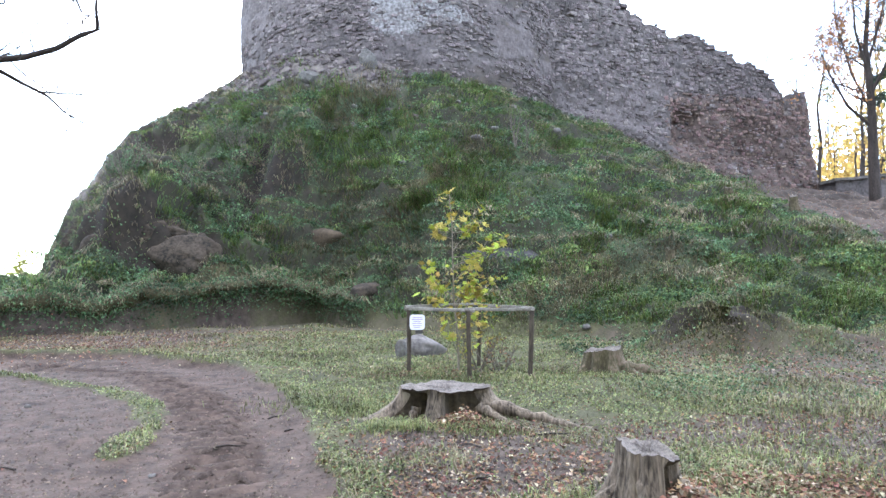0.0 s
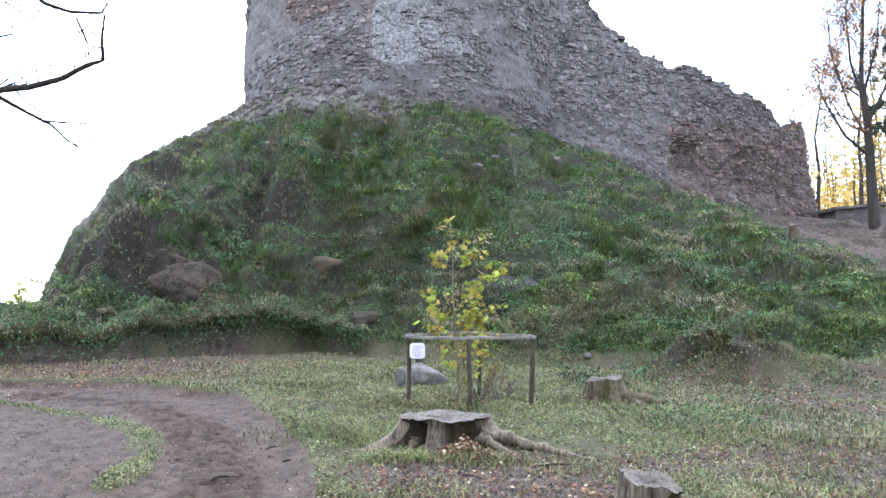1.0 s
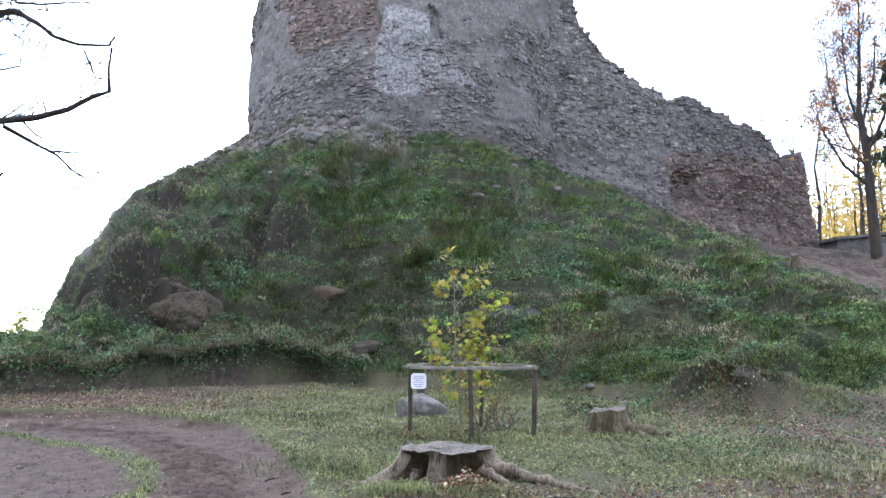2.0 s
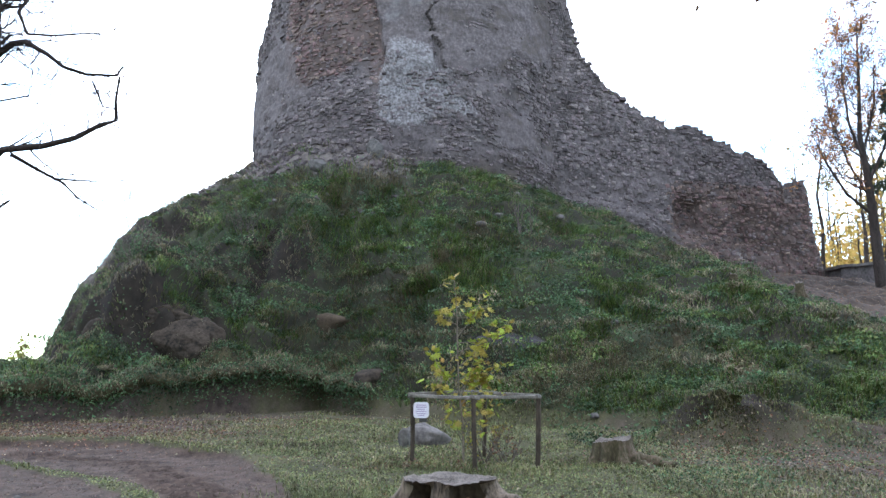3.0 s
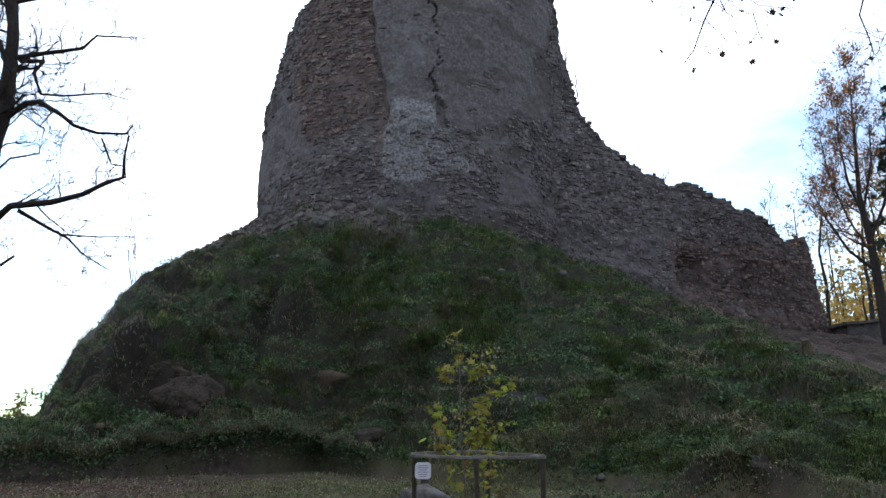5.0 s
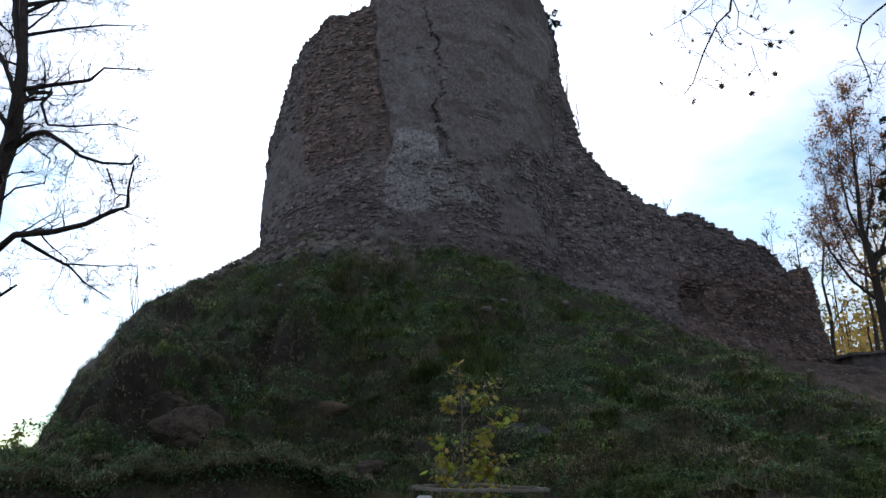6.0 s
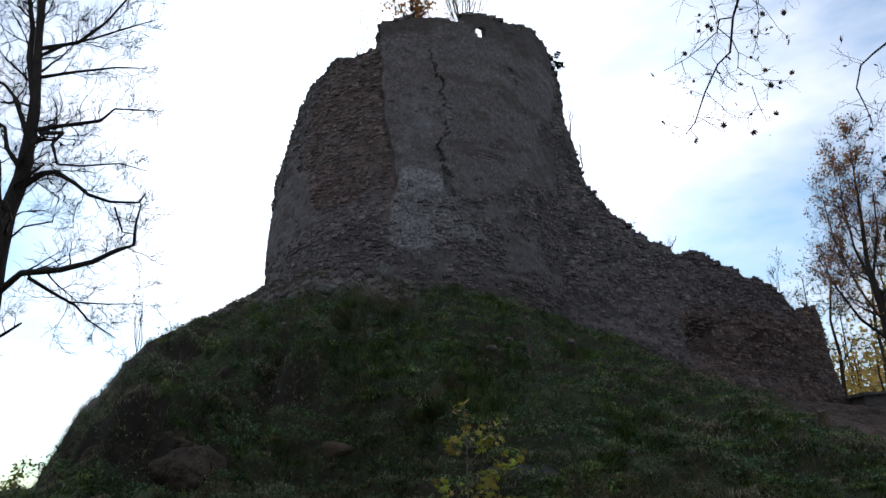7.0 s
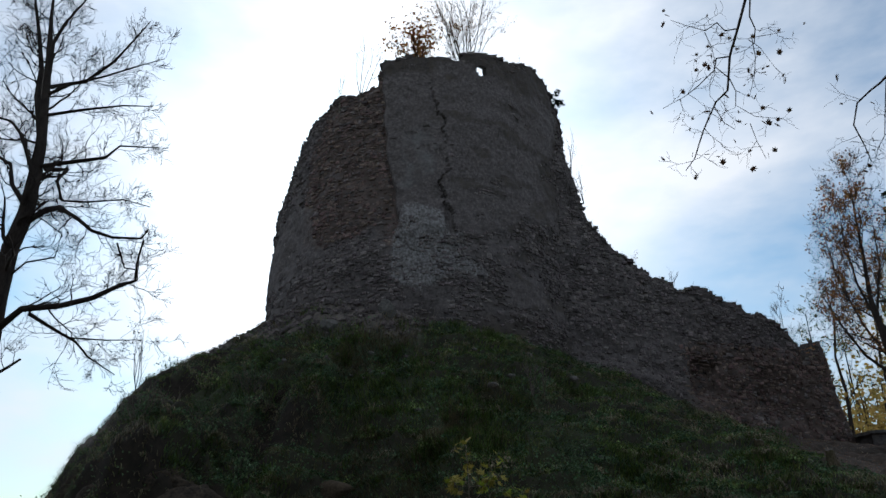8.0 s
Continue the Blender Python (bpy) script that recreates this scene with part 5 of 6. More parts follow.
for k, (x, y, h) in enumerate(((-10.6, 23.9, 1.1), (-11.5, 23.6, 1.3), (-9.5, 24.2, 1.0), (-8.0, 27.0, 1.5), (-8.8, 27.4, 1.4), (-12.2, 24.2, 1.2))):
    shrub("dead_shrub", "leafless grey stems tangled on the rocky shoulder", x, y, ground_z(x, y), h, 1.3, r_t, M_TWIG, None, stems=6, levels=1, group="dead shrubs")
fs = thing("fir_seedling", "small dark fir growing from the tower's wall", "shrub", at=(6.2, 35.4, 27.4))
for k, way in enumerate(((1, -0.3, 0.55), (0.9, 0.2, 0.2), (1, -0.6, 0.0), (0.5, -0.5, 0.8))):
    frond(fs, (5.9, 35.3, 27.3 + 0.1 * k), way, 0.75 + 0.1 * (k % 2), r_t)

# low stone building and roof beyond the wall's end
hut_z = ground_z(25.2, 40.0)
hut = thing("stone_hut", "low stone-walled ruin with a slab roof behind the wall", "ruin", at=(25.2, 40.0, hut_z))
bm = bmesh.new()
bmesh.ops.create_cube(bm, size=1, matrix=Matrix.Translation((0, 0, 0.3)) @ Matrix.Diagonal((3.4, 2.0, 1.6, 1)))
bmesh.ops.subdivide_edges(bm, edges=bm.edges[:], cuts=8, use_grid_fill=True)
for v in bm.verts:
    v.co += noise.noise_vector(v.co * 1.7) * 0.12
part("wall", bm, M_MASONRY, hut)
bm = bmesh.new()
bmesh.ops.create_cube(bm, size=1, matrix=Matrix.Translation((0, 0, 1.2)) @ Matrix.Rotation(radians(-6), 4, "Y") @ Matrix.Diagonal((3.9, 2.5, 0.16, 1)))
bmesh.ops.subdivide_edges(bm, edges=bm.edges[:], cuts=6, use_grid_fill=True)
for v in bm.verts:
    v.co += noise.noise_vector(v.co * 1.3) * 0.07
part("roof", bm, M_BOULDER, hut, "grey slab roof")

# sticks on the track and turf
for k, (x, y, l, t) in enumerate(((-2.16, 6.3, 0.28, 10), (-2.0, 7.6, 0.2, 60), (-3.6, 5.6, 0.25, 170), (0.35, 6.1, 0.3, 140), (0.9, 6.6, 0.45, 15), (-0.55, 5.7, 0.22, 100), (-1.7, 7.1, 0.16, 20), (2.2, 5.3, 0.5, 160), (0.2, 5.1, 0.2, 30))):
    p = np.array((x, y, ground_z(x, y) + 0.012))
    d = np.array((math.cos(radians(t)), math.sin(radians(t)), 0)) * l
    v, f = tubes([(np.array([d * 0, d * 0.4 + (0, 0.01, 0.01), d * 0.75 + (0, -0.01, 0.004), d]), [0.011, 0.010, 0.008, 0.004]), (np.array([d * 0.5, d * 0.6 + np.array((-d[1], d[0], 0)) * 0.2]), [0.006, 0.003])], 6)
    ob = new("fallen_twig", mesh_of("fallen_twig", v, f, M_BARK, True))
    ob.location = p
    tagged(ob, "dark fallen twig lying on bare earth", "twig", "fallen twigs")

# ---------------------------------------------------------------- unseen woods added behind the camera to block sky light from the foreground
r_w = np.random.default_rng(77)
shade_wood_paths, shade_wood_leaves = [], []
for k in range(64):
    t = radians(r_w.uniform(98, 262))
    d = r_w.uniform(13, 34)
    x, y = d * math.sin(t) * 1.25, d * math.cos(t)
    h = r_w.uniform(13, 21)
    shade_wood_paths.append((straight((x, y, -0.5), (x + r_w.normal() * 0.6, y + r_w.normal() * 0.6, h), 5, 0.12, r_w), np.linspace(0.22, 0.04, 5)))
    c = np.array((x, y, h * 0.62)) + r_w.normal(size=(760, 3)) * np.array((1.9, 1.9, h * 0.21))
    shade_wood_leaves.append(c[c[:, 2] > 1.5])
v, f = tubes(shade_wood_paths, 7)
woods = new("woodland", mesh_of("woodland", v, f, M_BARK, True))
tagged(woods, "trunks of an unseen wood added behind the camera to block sky light", "woodland", kind="stuff")
c = np.concatenate(shade_wood_leaves)
v, f = cards(c, r_w.normal(size=c.shape), r_w.uniform(0.4, 0.95, len(c)), r_w)
crowns = new("woodland_crowns", mesh_of("woodland_crowns", v, f, M_FARGREEN))
tagged(crowns, "leaf crowns of an unseen wood added to dim the foreground", "woodland", kind="stuff")
# far woods on the plateau beyond the wall
c, far_paths = [], []
for k in range(46):
    x, y = r_w.uniform(27, 75), r_w.uniform(48, 80)
    z, h = 6.0, r_w.uniform(7, 15)
    far_paths.append((straight((x, y, z - 0.5), (x, y, z + h), 4, 0.1, r_w), np.linspace(0.16, 0.03, 4)))
    q = np.array((x, y, z + h * 0.5)) + r_w.normal(size=(240, 3)) * np.array((1.3, 1.3, h * 0.24))
    c.append(q[q[:, 2] > z])
for k in range(22):                                 # the edge of it, seen past the end of the wall
    y = r_w.uniform(46, 66)
    x, z, h = y * r_w.uniform(0.585, 0.73), 6.0, r_w.uniform(5, 10)
    far_paths.append((straight((x, y, z - 0.5), (x, y, z + h), 4, 0.1, r_w), np.linspace(0.12, 0.03, 4)))
    q = np.array((x, y, z + h * 0.5)) + r_w.normal(size=(170, 3)) * np.array((1.2, 1.2, h * 0.26))
    c.append(q[q[:, 2] > z])
v, f = tubes(far_paths, 5)
tagged(new("far_trunks", mesh_of("far_trunks", v, f, M_BARK, True)), "trunks of the far wood beyond the wall", "woodland", kind="stuff")
c = np.concatenate(c)
v, f = cards(c, r_w.normal(size=c.shape), r_w.uniform(0.25, 0.5, len(c)), r_w)
half_n = len(c) // 2
tagged(new("far_foliage", mesh_of("far_foliage", v, f, M_AUTUMN)), "sunlit yellow foliage of the far wood", "woodland", kind="stuff")


# ---------------------------------------------------------------- turf, slope growth and fallen leaves
def normals_at(x, y):
    e = 0.12
    z0, zx, zy = lay_of(x, y)[0], lay_of(x + e, y)[0], lay_of(x, y + e)[0]
    n = np.stack([-(zx - z0) / e, -(zy - z0) / e, np.ones_like(z0)], 1)
    return z0, n / np.linalg.norm(n, axis=1)[:, None]


def in_view(n, y0, y1, r, power=1.0, wide=0.74):
    """Random places in the wedge of ground before the path."""
    y = y0 + (y1 - y0) * r.random(n) ** power
    return (r.random(n) * 2 - 1) * (wide * y + 1.0), y


r_g = np.random.default_rng(12)
x, y = in_view(150000, 4.2, 21, r_g, 1.25)
z, zn = lay_of(x, y)
p3 = np.stack([x, y, z * 0], 1)
patch = fractal(p3 * 0.9, 3, 101)
chance = np.clip(1.0 - zn["track"] * 1.2, 0, 1) * (1 - zn["bare"]) * np.clip(0.62 + 1.0 * patch - 1.15 * zn["litter"], 0.04, 1)
k = r_g.random(len(x)) < chance
x, y, z, patch, lit = x[k], y[k], z[k], patch[k], zn["litter"][k]
t = r_g.uniform(0, 2 * math.pi, len(x))
lean_v = np.stack([np.cos(t), np.sin(t), 0 * t], 1) * r_g.uniform(0.3, 1.3, len(x))[:, None]
h = r_g.uniform(0.022, 0.06, len(x)) * (1 + 0.6 * np.clip(patch, -0.5, 1)) * (1 + 0.04 * y)
dry = r_g.random(len(x)) < 0.20 + 0.35 * lit + 0.25 * smooth(2.0, 5.5, x) * smooth(9, 5, y)
roots = np.stack([x, y, z - 0.005], 1)
for m, sel, nm, lb in ((M_GRASS, ~dry, "grass", "short green grass with worn patches"), (M_STRAW, dry, "dry_grass", "dry straw-coloured grass in the turf")):
    v, f = blades(roots[sel], lean_v[sel], h[sel] * (1.5 if nm == "dry_grass" else 1), 0.0035 + 0.0006 * y[sel])
    tagged(new(nm, mesh_of(nm, v, f, m)), lb, "grass", kind="stuff")

x, y = in_view(210000, 4.2, 19, r_g, 1.35)
z, zn = lay_of(x, y)
k = r_g.random(len(x)) < np.clip(1 - 1.3 * zn["track"], 0.0, 1) * np.clip(0.75 + 0.8 * fractal(np.stack([x, y, x * 0], 1) * 1.7, 2, 105) - 1.15 * zn["litter"], 0.03, 1) * (1 - zn["bare"])
c = np.stack([x, y, z], 1)[k]
c[:, 2] += r_g.uniform(0.004, 0.035, len(c))
v, f = cards(c, r_g.normal(size=c.shape) * 0.5 + np.array((0, -0.25, 1)), r_g.uniform(0.014, 0.03, len(c)) * (1 + 0.05 * c[:, 1]), r_g)
tagged(new("turf_herbs", mesh_of("turf_herbs", v, f, M_HERB)), "small broad-leaved herbs in the trodden turf", "turf", kind="stuff")

# tufts of taller grass along the verge, on the strip and round the stumps
spots = np.array([(-1.35, 8.3, 0.5), (-0.9, 7.9, 0.4), (-0.45, 6.85, 0.22), (0.35, 6.8, 0.25), (2.2, 4.9, 0.6), (1.0, 4.6, 0.3), (1.9, 4.4, 0.2), (1.1, 10.4, 0.4), (-0.4, 10.6, 0.3), (0.3, 10.2, 0.4), (2.7, 10.7, 0.35), (3.1, 6.2, 0.8), (4.2, 7.4, 0.9), (3.4, 5.2, 0.6), (7.4, 13.7, 0.8), (5.2, 14.0, 0.7)])
pk = r_g.integers(0, len(spots), 9000)
x, y = spots[pk, 0] + r_g.normal(size=9000) * spots[pk, 2], spots[pk, 1] + r_g.normal(size=9000) * spots[pk, 2] * 0.6
z = lay_of(x, y)[0]
t = r_g.uniform(0, 2 * math.pi, 9000)
v, f = blades(np.stack([x, y, z - 0.01], 1), np.stack([np.cos(t), np.sin(t), 0 * t], 1) * r_g.uniform(0.3, 1.4, 9000)[:, None], r_g.uniform(0.06, 0.17, 9000), np.full(9000, 0.0055))
tagged(new("grass_tufts", mesh_of("grass_tufts", v, f, M_GRASS)), "taller grass tufts along the verge and stumps", "grass", kind="stuff")

# the mound: tussocks hanging down the slope, dry grass, ground ivy
n_t = 24000
y = 14 + 24.5 * r_g.random(n_t) ** 0.85
x = (r_g.random(n_t) * 2 - 1) * (0.72 * y)
z, nrm = normals_at(x, y)
_, zn = lay_of(x, y)
p3 = np.stack([x, y, z], 1)
grassy = fractal(p3 * 0.42, 3, 111)
k = (zn["mound"] > 0.4) & (r_g.random(n_t) > 0.9 * zn["rubble"]) & (r_g.random(n_t) > 0.9 * zn["bare"]) & ((x + 2.4) ** 2 + (y - 40.8) ** 2 > 9.9 ** 2) & (r_g.random(n_t) > 0.75 * zn["litter"])
x, y, z, nrm, grassy = x[k], y[k], z[k], nrm[k], grassy[k]
for nm, m, sel, lb, lo, hi, per in (("slope_grass", M_GRASS_DARK, grassy > -0.32, "dark green tussock grass covering the mound", 0.12, 0.32, 11), ("slope_dry_grass", M_STRAW, (grassy < -0.22) | (r_g.random(len(x)) < 0.10), "withered grass hanging on the mound", 0.14, 0.36, 8)):
    bx = np.repeat(np.stack([x[sel], y[sel], z[sel]], 1), per, 0)
    bn = np.repeat(nrm[sel], per, 0)
    nb = len(bx)
    bx = bx + r_g.normal(size=(nb, 3)) * np.array((0.13, 0.10, 0.0))
    bx[:, 2] = lay_of(bx[:, 0], bx[:, 1])[0] - 0.03
    t = r_g.uniform(0, 2 * math.pi, nb)
    ln = np.stack([np.cos(t), np.sin(t), 0 * t], 1) * 0.55 + bn * np.array((1.9, 1.9, 0)) - np.array((0, 0, 0.25))
    tall = np.clip(1 + 1.1 * fractal(bx * 0.7, 2, 117), 0.35, 2.0)
    v, f = blades(bx, ln, r_g.uniform(lo, hi, nb) * tall, r_g.uniform(0.009, 0.016, nb))
    tagged(new(nm, mesh_of(nm, v, f, m)), lb, "grass", kind="stuff")
n_i = 380000
y = 8.0 + 29.5 * r_g.random(n_i) ** 0.85
x = (r_g.random(n_i) * 2 - 1) * (0.72 * y)
z, nrm = normals_at(x, y)
_, zn = lay_of(x, y)
ivy = fractal(np.stack([x, y, z], 1) * 0.55 + 9, 3, 121)
k = ((zn["mound"] > 0.3) | ((x > 2.6) & (y > 7.6) & (y < 18) & (r_g.random(n_i) < 0.6))) & (r_g.random(n_i) < np.clip(0.34 + 1.0 * ivy, 0.10, 1)) & (r_g.random(n_i) > zn["rubble"]) & ((x + 2.4) ** 2 + (y - 40.8) ** 2 > 9.9 ** 2) & (r_g.random(n_i) > 0.9 * zn["bare"])
c = np.stack([x, y, z], 1)[k] + nrm[k] * r_g.uniform(0.02, 0.16, k.sum())[:, None]
v, f = cards(c, nrm[k] + r_g.normal(size=c.shape) * 0.45, r_g.uniform(0.04, 0.12, len(c)) * np.clip((c[:, 1] - 3) / 13, 0.3, 1), r_g)
tagged(new("ground_ivy", mesh_of("ground_ivy", v, f, M_IVY)), "dark green ivy and herbs matting the mound", "ivy", kind="stuff")

# lighter grass along the lips of the trodden terraces
n_t = 26000
y = 14.5 + 23 * r_g.random(n_t) ** 0.85
x = (r_g.random(n_t) * 2 - 1) * 0.70 * y
z, nrm = normals_at(x, y)
_, zn = lay_of(x, y)
k = (r_g.random(n_t) < 0.6 * zn["lip"]) & (zn["mound"] > 0.5) & (zn["rubble"] < 0.5) & (zn["bare"] < 0.5) & (fractal(np.stack([x, y, z], 1) * 0.3, 2, 119) > -0.35)
bx, bn = np.repeat(np.stack([x, y, z], 1)[k], 8, 0), np.repeat(nrm[k], 8, 0)
nb = len(bx)
bx = bx + r_g.normal(size=(nb, 3)) * np.array((0.12, 0.06, 0.0))
bx[:, 2] = lay_of(bx[:, 0], bx[:, 1])[0] - 0.02
t = r_g.uniform(0, 2 * math.pi, nb)
v, f = blades(bx, np.stack([np.cos(t), np.sin(t), 0 * t], 1) * 0.6 + bn * np.array((1.5, 1.5, 0)) - np.array((0, 0, 0.1)), r_g.uniform(0.12, 0.30, nb), r_g.uniform(0.008, 0.014, nb))
tagged(new("terrace_grass", mesh_of("terrace_grass", v, f, M_GRASS)), "light green grass fringing the trodden terraces", "grass", kind="stuff")

# bushy clumps of herbs, nettle and bramble standing out of the slope
nc = 620
y = 15 + 22 * r_g.random(nc) ** 0.9
x = (r_g.random(nc) * 2 - 1) * 0.66 * y
x = np.concatenate([x, [-10.9, -10.2, -11.6, -9.6, -12.4, -12.9, -5.6, -4.5, -3.9]])
y = np.concatenate([y, [24.0, 24.2, 24.1, 24.6, 24.3, 24.8, 26.9, 24.6, 24.6]])
z, nrm = normals_at(x, y)
_, zn = lay_of(x, y)
k = (zn["mound"] > 0.5) & (zn["rubble"] < 0.4) & (zn["bare"] < 0.45) & ((x + 2.4) ** 2 + (y - 40.8) ** 2 > 10.4 ** 2)
k[-9:] = True
x, y, z, nrm = x[k], y[k], z[k], nrm[k]
size = r_g.uniform(0.22, 0.62, len(x)) * (1 + 0.3 * (x < -6))
per = 130
d = r_g.normal(size=(len(x), per, 3))
d /= np.linalg.norm(d, axis=2)[..., None]
d[..., 2] = np.abs(d[..., 2]) * 0.75
rad_c = size[:, None] * r_g.uniform(0.55, 1.05, (len(x), per)) * (1 + 0.35 * np.sin(5 * np.arctan2(d[..., 1], d[..., 0]) + x[:, None]))
c = np.stack([x, y, z], 1)[:, None] + d * rad_c[..., None] * np.array((1.25, 0.8, 0.8))
c[..., 2] = np.maximum(c[..., 2], sampled(land, c[..., 0].ravel(), c[..., 1].ravel()).reshape(c.shape[:2]) + 0.02)
nn = (d + 0.5 * r_g.normal(size=d.shape)).reshape(-1, 3)
kind_ = np.repeat(r_g.random(len(x)), per)
c = c.reshape(-1, 3)
sz = r_g.uniform(0.05, 0.13, len(c))
for nm, m, sel, lb in (("undergrowth", M_IVY, kind_ < 0.55, "leafy dark herb clumps standing on the slope"), ("light_undergrowth", M_GRASS_DARK, (kind_ >= 0.55) & (kind_ < 0.85), "light green herb clumps standing on the slope"), ("withered_undergrowth", M_STRAW, kind_ >= 0.85, "withered brown weed clumps on the slope")):
    v, f = cards(c[sel], nn[sel], sz[sel], r_g)
    tagged(new(nm, mesh_of(nm, v, f, m)), lb, "undergrowth", kind="stuff")
# long withered grass hanging over the small earth steps
nh = 900
y = 16 + 20 * r_g.random(nh)
x = (r_g.random(nh) * 2 - 1) * 0.66 * y
z, zn = lay_of(x, y)
k = (zn["bare"] > 0.12) & (zn["mound"] > 0.5)
x, y, z = np.repeat(x[k], 26), np.repeat(y[k], 26), np.repeat(z[k], 26)
b = np.stack([x + r_g.normal(size=len(x)) * 0.25, y + 0.25 + r_g.normal(size=len(x)) * 0.12, z], 1)
b[:, 2] = sampled(land, b[:, 0], b[:, 1]) + 0.03
v, f = blades(b, np.stack([r_g.normal(size=len(x)) * 0.35, -0.75 + 0.2 * r_g.normal(size=len(x)), np.full(len(x), -0.75)], 1), r_g.uniform(0.25, 0.55, len(x)), np.full(len(x), 0.012))
tagged(new("hanging_tussocks", mesh_of("hanging_tussocks", v, f, M_STRAW)), "long withered grass hanging over earth steps", "grass", kind="stuff")

# a lip of matted turf and ivy that overhangs the earth bank
lx = np.arange(-15.5, -2.4, 0.07)
lf = np.interp(lx, FOOT_X, FOOT_Y) + 0.2 * fractal(np.stack([lx, np.interp(lx, FOOT_X, FOOT_Y), lx * 0], 1) * 0.35, 2, 3)
prof_t = np.linspace(0, 1, 12)
out_ = np.interp(prof_t, [0, 0.35, 0.6, 0.75, 1], [0.95, 0.3, -0.40, -0.50, 0.02])
LX, PT = np.meshgrid(lx, prof_t, indexing="ij")
bumps = 0.09 * fractal(np.stack([LX.ravel() * 1.5, PT.ravel() * 2, LX.ravel() * 0], 1), 3, 161).reshape(LX.shape)
fade = np.interp(lx, [-15.5, -14, -4.2, -2.5], [0.2, 1, 1, 0.1])[:, None]
over_ = 0.45 + 0.75 * smooth(-0.5, 0.5, fractal(np.stack([lx * 0.9, lx * 0, lx * 0], 1), 3, 163))
LY = lf[:, None] + np.where(out_[None] < 0, out_[None] * over_[:, None], out_[None]) - bumps * (0.5 + PT)
top_z = sampled(land, lx, lf + 0.5)[:, None]
drop_ = np.interp(prof_t, [0, 0.35, 0.6, 0.75, 1], [-0.03, 0.05, -0.04, -0.26, -0.40])
LZ = top_z + np.where(drop_ < 0, drop_ * fade, drop_ * fade) + bumps * 0.6 * fade
LZ = np.where(PT < 0.3, np.maximum(LZ, 0) * 0 + sampled(land, LX.ravel(), LY.ravel()).reshape(LX.shape) + 0.02 + PT * 0.1, LZ)
li = np.arange(LX.size).reshape(LX.shape)
lq = np.stack([li[:-1, :-1], li[1:, :-1], li[1:, 1:], li[:-1, 1:]], -1).reshape(-1, 4)
lip = new("turf_lip", mesh_of("turf_lip", np.stack([LX.ravel(), LY.ravel(), LZ.ravel()], 1), lq, M_MOSS, True))
tagged(lip, "matted turf lip overhanging an earth bank coloured darker for shade", "bank", kind="structure")
pk = r_g.integers(0, LX.size, 16000)
c = np.stack([LX.ravel(), LY.ravel(), LZ.ravel()], 1)[pk] + r_g.normal(size=(16000, 3)) * 0.08
hang_ = (r_g.random(16000) < 0.55) * (PT.ravel()[pk] > 0.55) * r_g.random(16000) ** 1.8 * 0.75
c[:, 2] -= hang_
v, f = cards(c, r_g.normal(size=c.shape) * 0.6 + np.array((0, -0.7, 0.6)), r_g.uniform(0.04, 0.11, 16000), r_g)
tagged(new("hanging_ivy", mesh_of("hanging_ivy", v, f, M_IVY)), "ivy hanging over the lip of the earth bank", "ivy", kind="stuff")
pk = r_g.integers(0, LX.size, 2600)
c = np.stack([LX.ravel(), LY.ravel(), LZ.ravel()], 1)[pk] + r_g.normal(size=(2600, 3)) * 0.05
t = r_g.uniform(0, 2 * math.pi, 2600)
v, f = blades(c, np.stack([np.cos(t) * 0.5, np.sin(t) * 0.4 - 0.8, 0 * t - 0.5], 1), r_g.uniform(0.12, 0.34, 2600), np.full(2600, 0.012))
tagged(new("hanging_grass", mesh_of("hanging_grass", v, f, M_STRAW)), "withered grass hanging from the bank's lip", "grass", kind="stuff")

# fallen leaves
n_l = 60000
x, y = in_view(n_l, 4.2, 20, r_g, 1.2)
xr = r_g.uniform(11, 26, 42000)
yr = r_g.uniform(14, 40, 42000)
x, y = np.concatenate([x, xr]), np.concatenate([y, yr])
z, nrm = normals_at(x, y)
_, zn = lay_of(x, y)
thick = fractal(np.stack([x, y, z * 0], 1) * 0.8 + 4, 3, 131)
k = r_g.random(len(x)) < np.clip(0.12 + 0.8 * zn["litter"] + 0.4 * thick, 0.04, 1) * (1 - 0.975 * np.clip(zn["track"], 0, 1)) * (1 - 0.7 * zn["mound"] * (1 - zn["litter"]))
piles = []
for px_, py_, s, n in ((0.22, 6.92, 0.15, 260), (0.5, 6.85, 0.25, 200), (1.62, 4.42, 0.10, 240), (2.45, 4.9, 0.40, 800), (3.0, 4.85, 0.45, 900), (-0.55, 10.55, 0.15, 120), (0.1, 10.7, 0.6, 260), (3.4, 4.6, 0.5, 300), (4.3, 11.6, 1.2, 500), (-6.5, 15.6, 2.2, 2200), (-10.0, 15.0, 1.8, 3000), (-7.5, 14.3, 1.6, 1600), (-4.5, 18.2, 1.8, 900), (5.5, 12.0, 1.4, 900)):
    piles.append(np.stack([px_ + r_g.normal(size=n) * s, py_ + r_g.normal(size=n) * s * 0.7], 1))
piles = np.concatenate(piles)
x, y = np.concatenate([x[k], piles[:, 0]]), np.concatenate([y[k], piles[:, 1]])
z, nrm = normals_at(x, y)
lift = np.concatenate([np.full(k.sum(), 0.012), r_g.uniform(0.01, 0.07, len(piles))])
for px_, py_, top_h in ((0.22, 6.92, 0.17), (1.62, 4.42, 0.2)):
    near_ = np.exp(-((x - px_) ** 2 + (y - py_) ** 2) / 0.03)
    lift = lift + top_h * near_ * r_g.random(len(x))
c = np.stack([x, y, z + lift], 1)
pale = r_g.random(len(c)) < 0.18
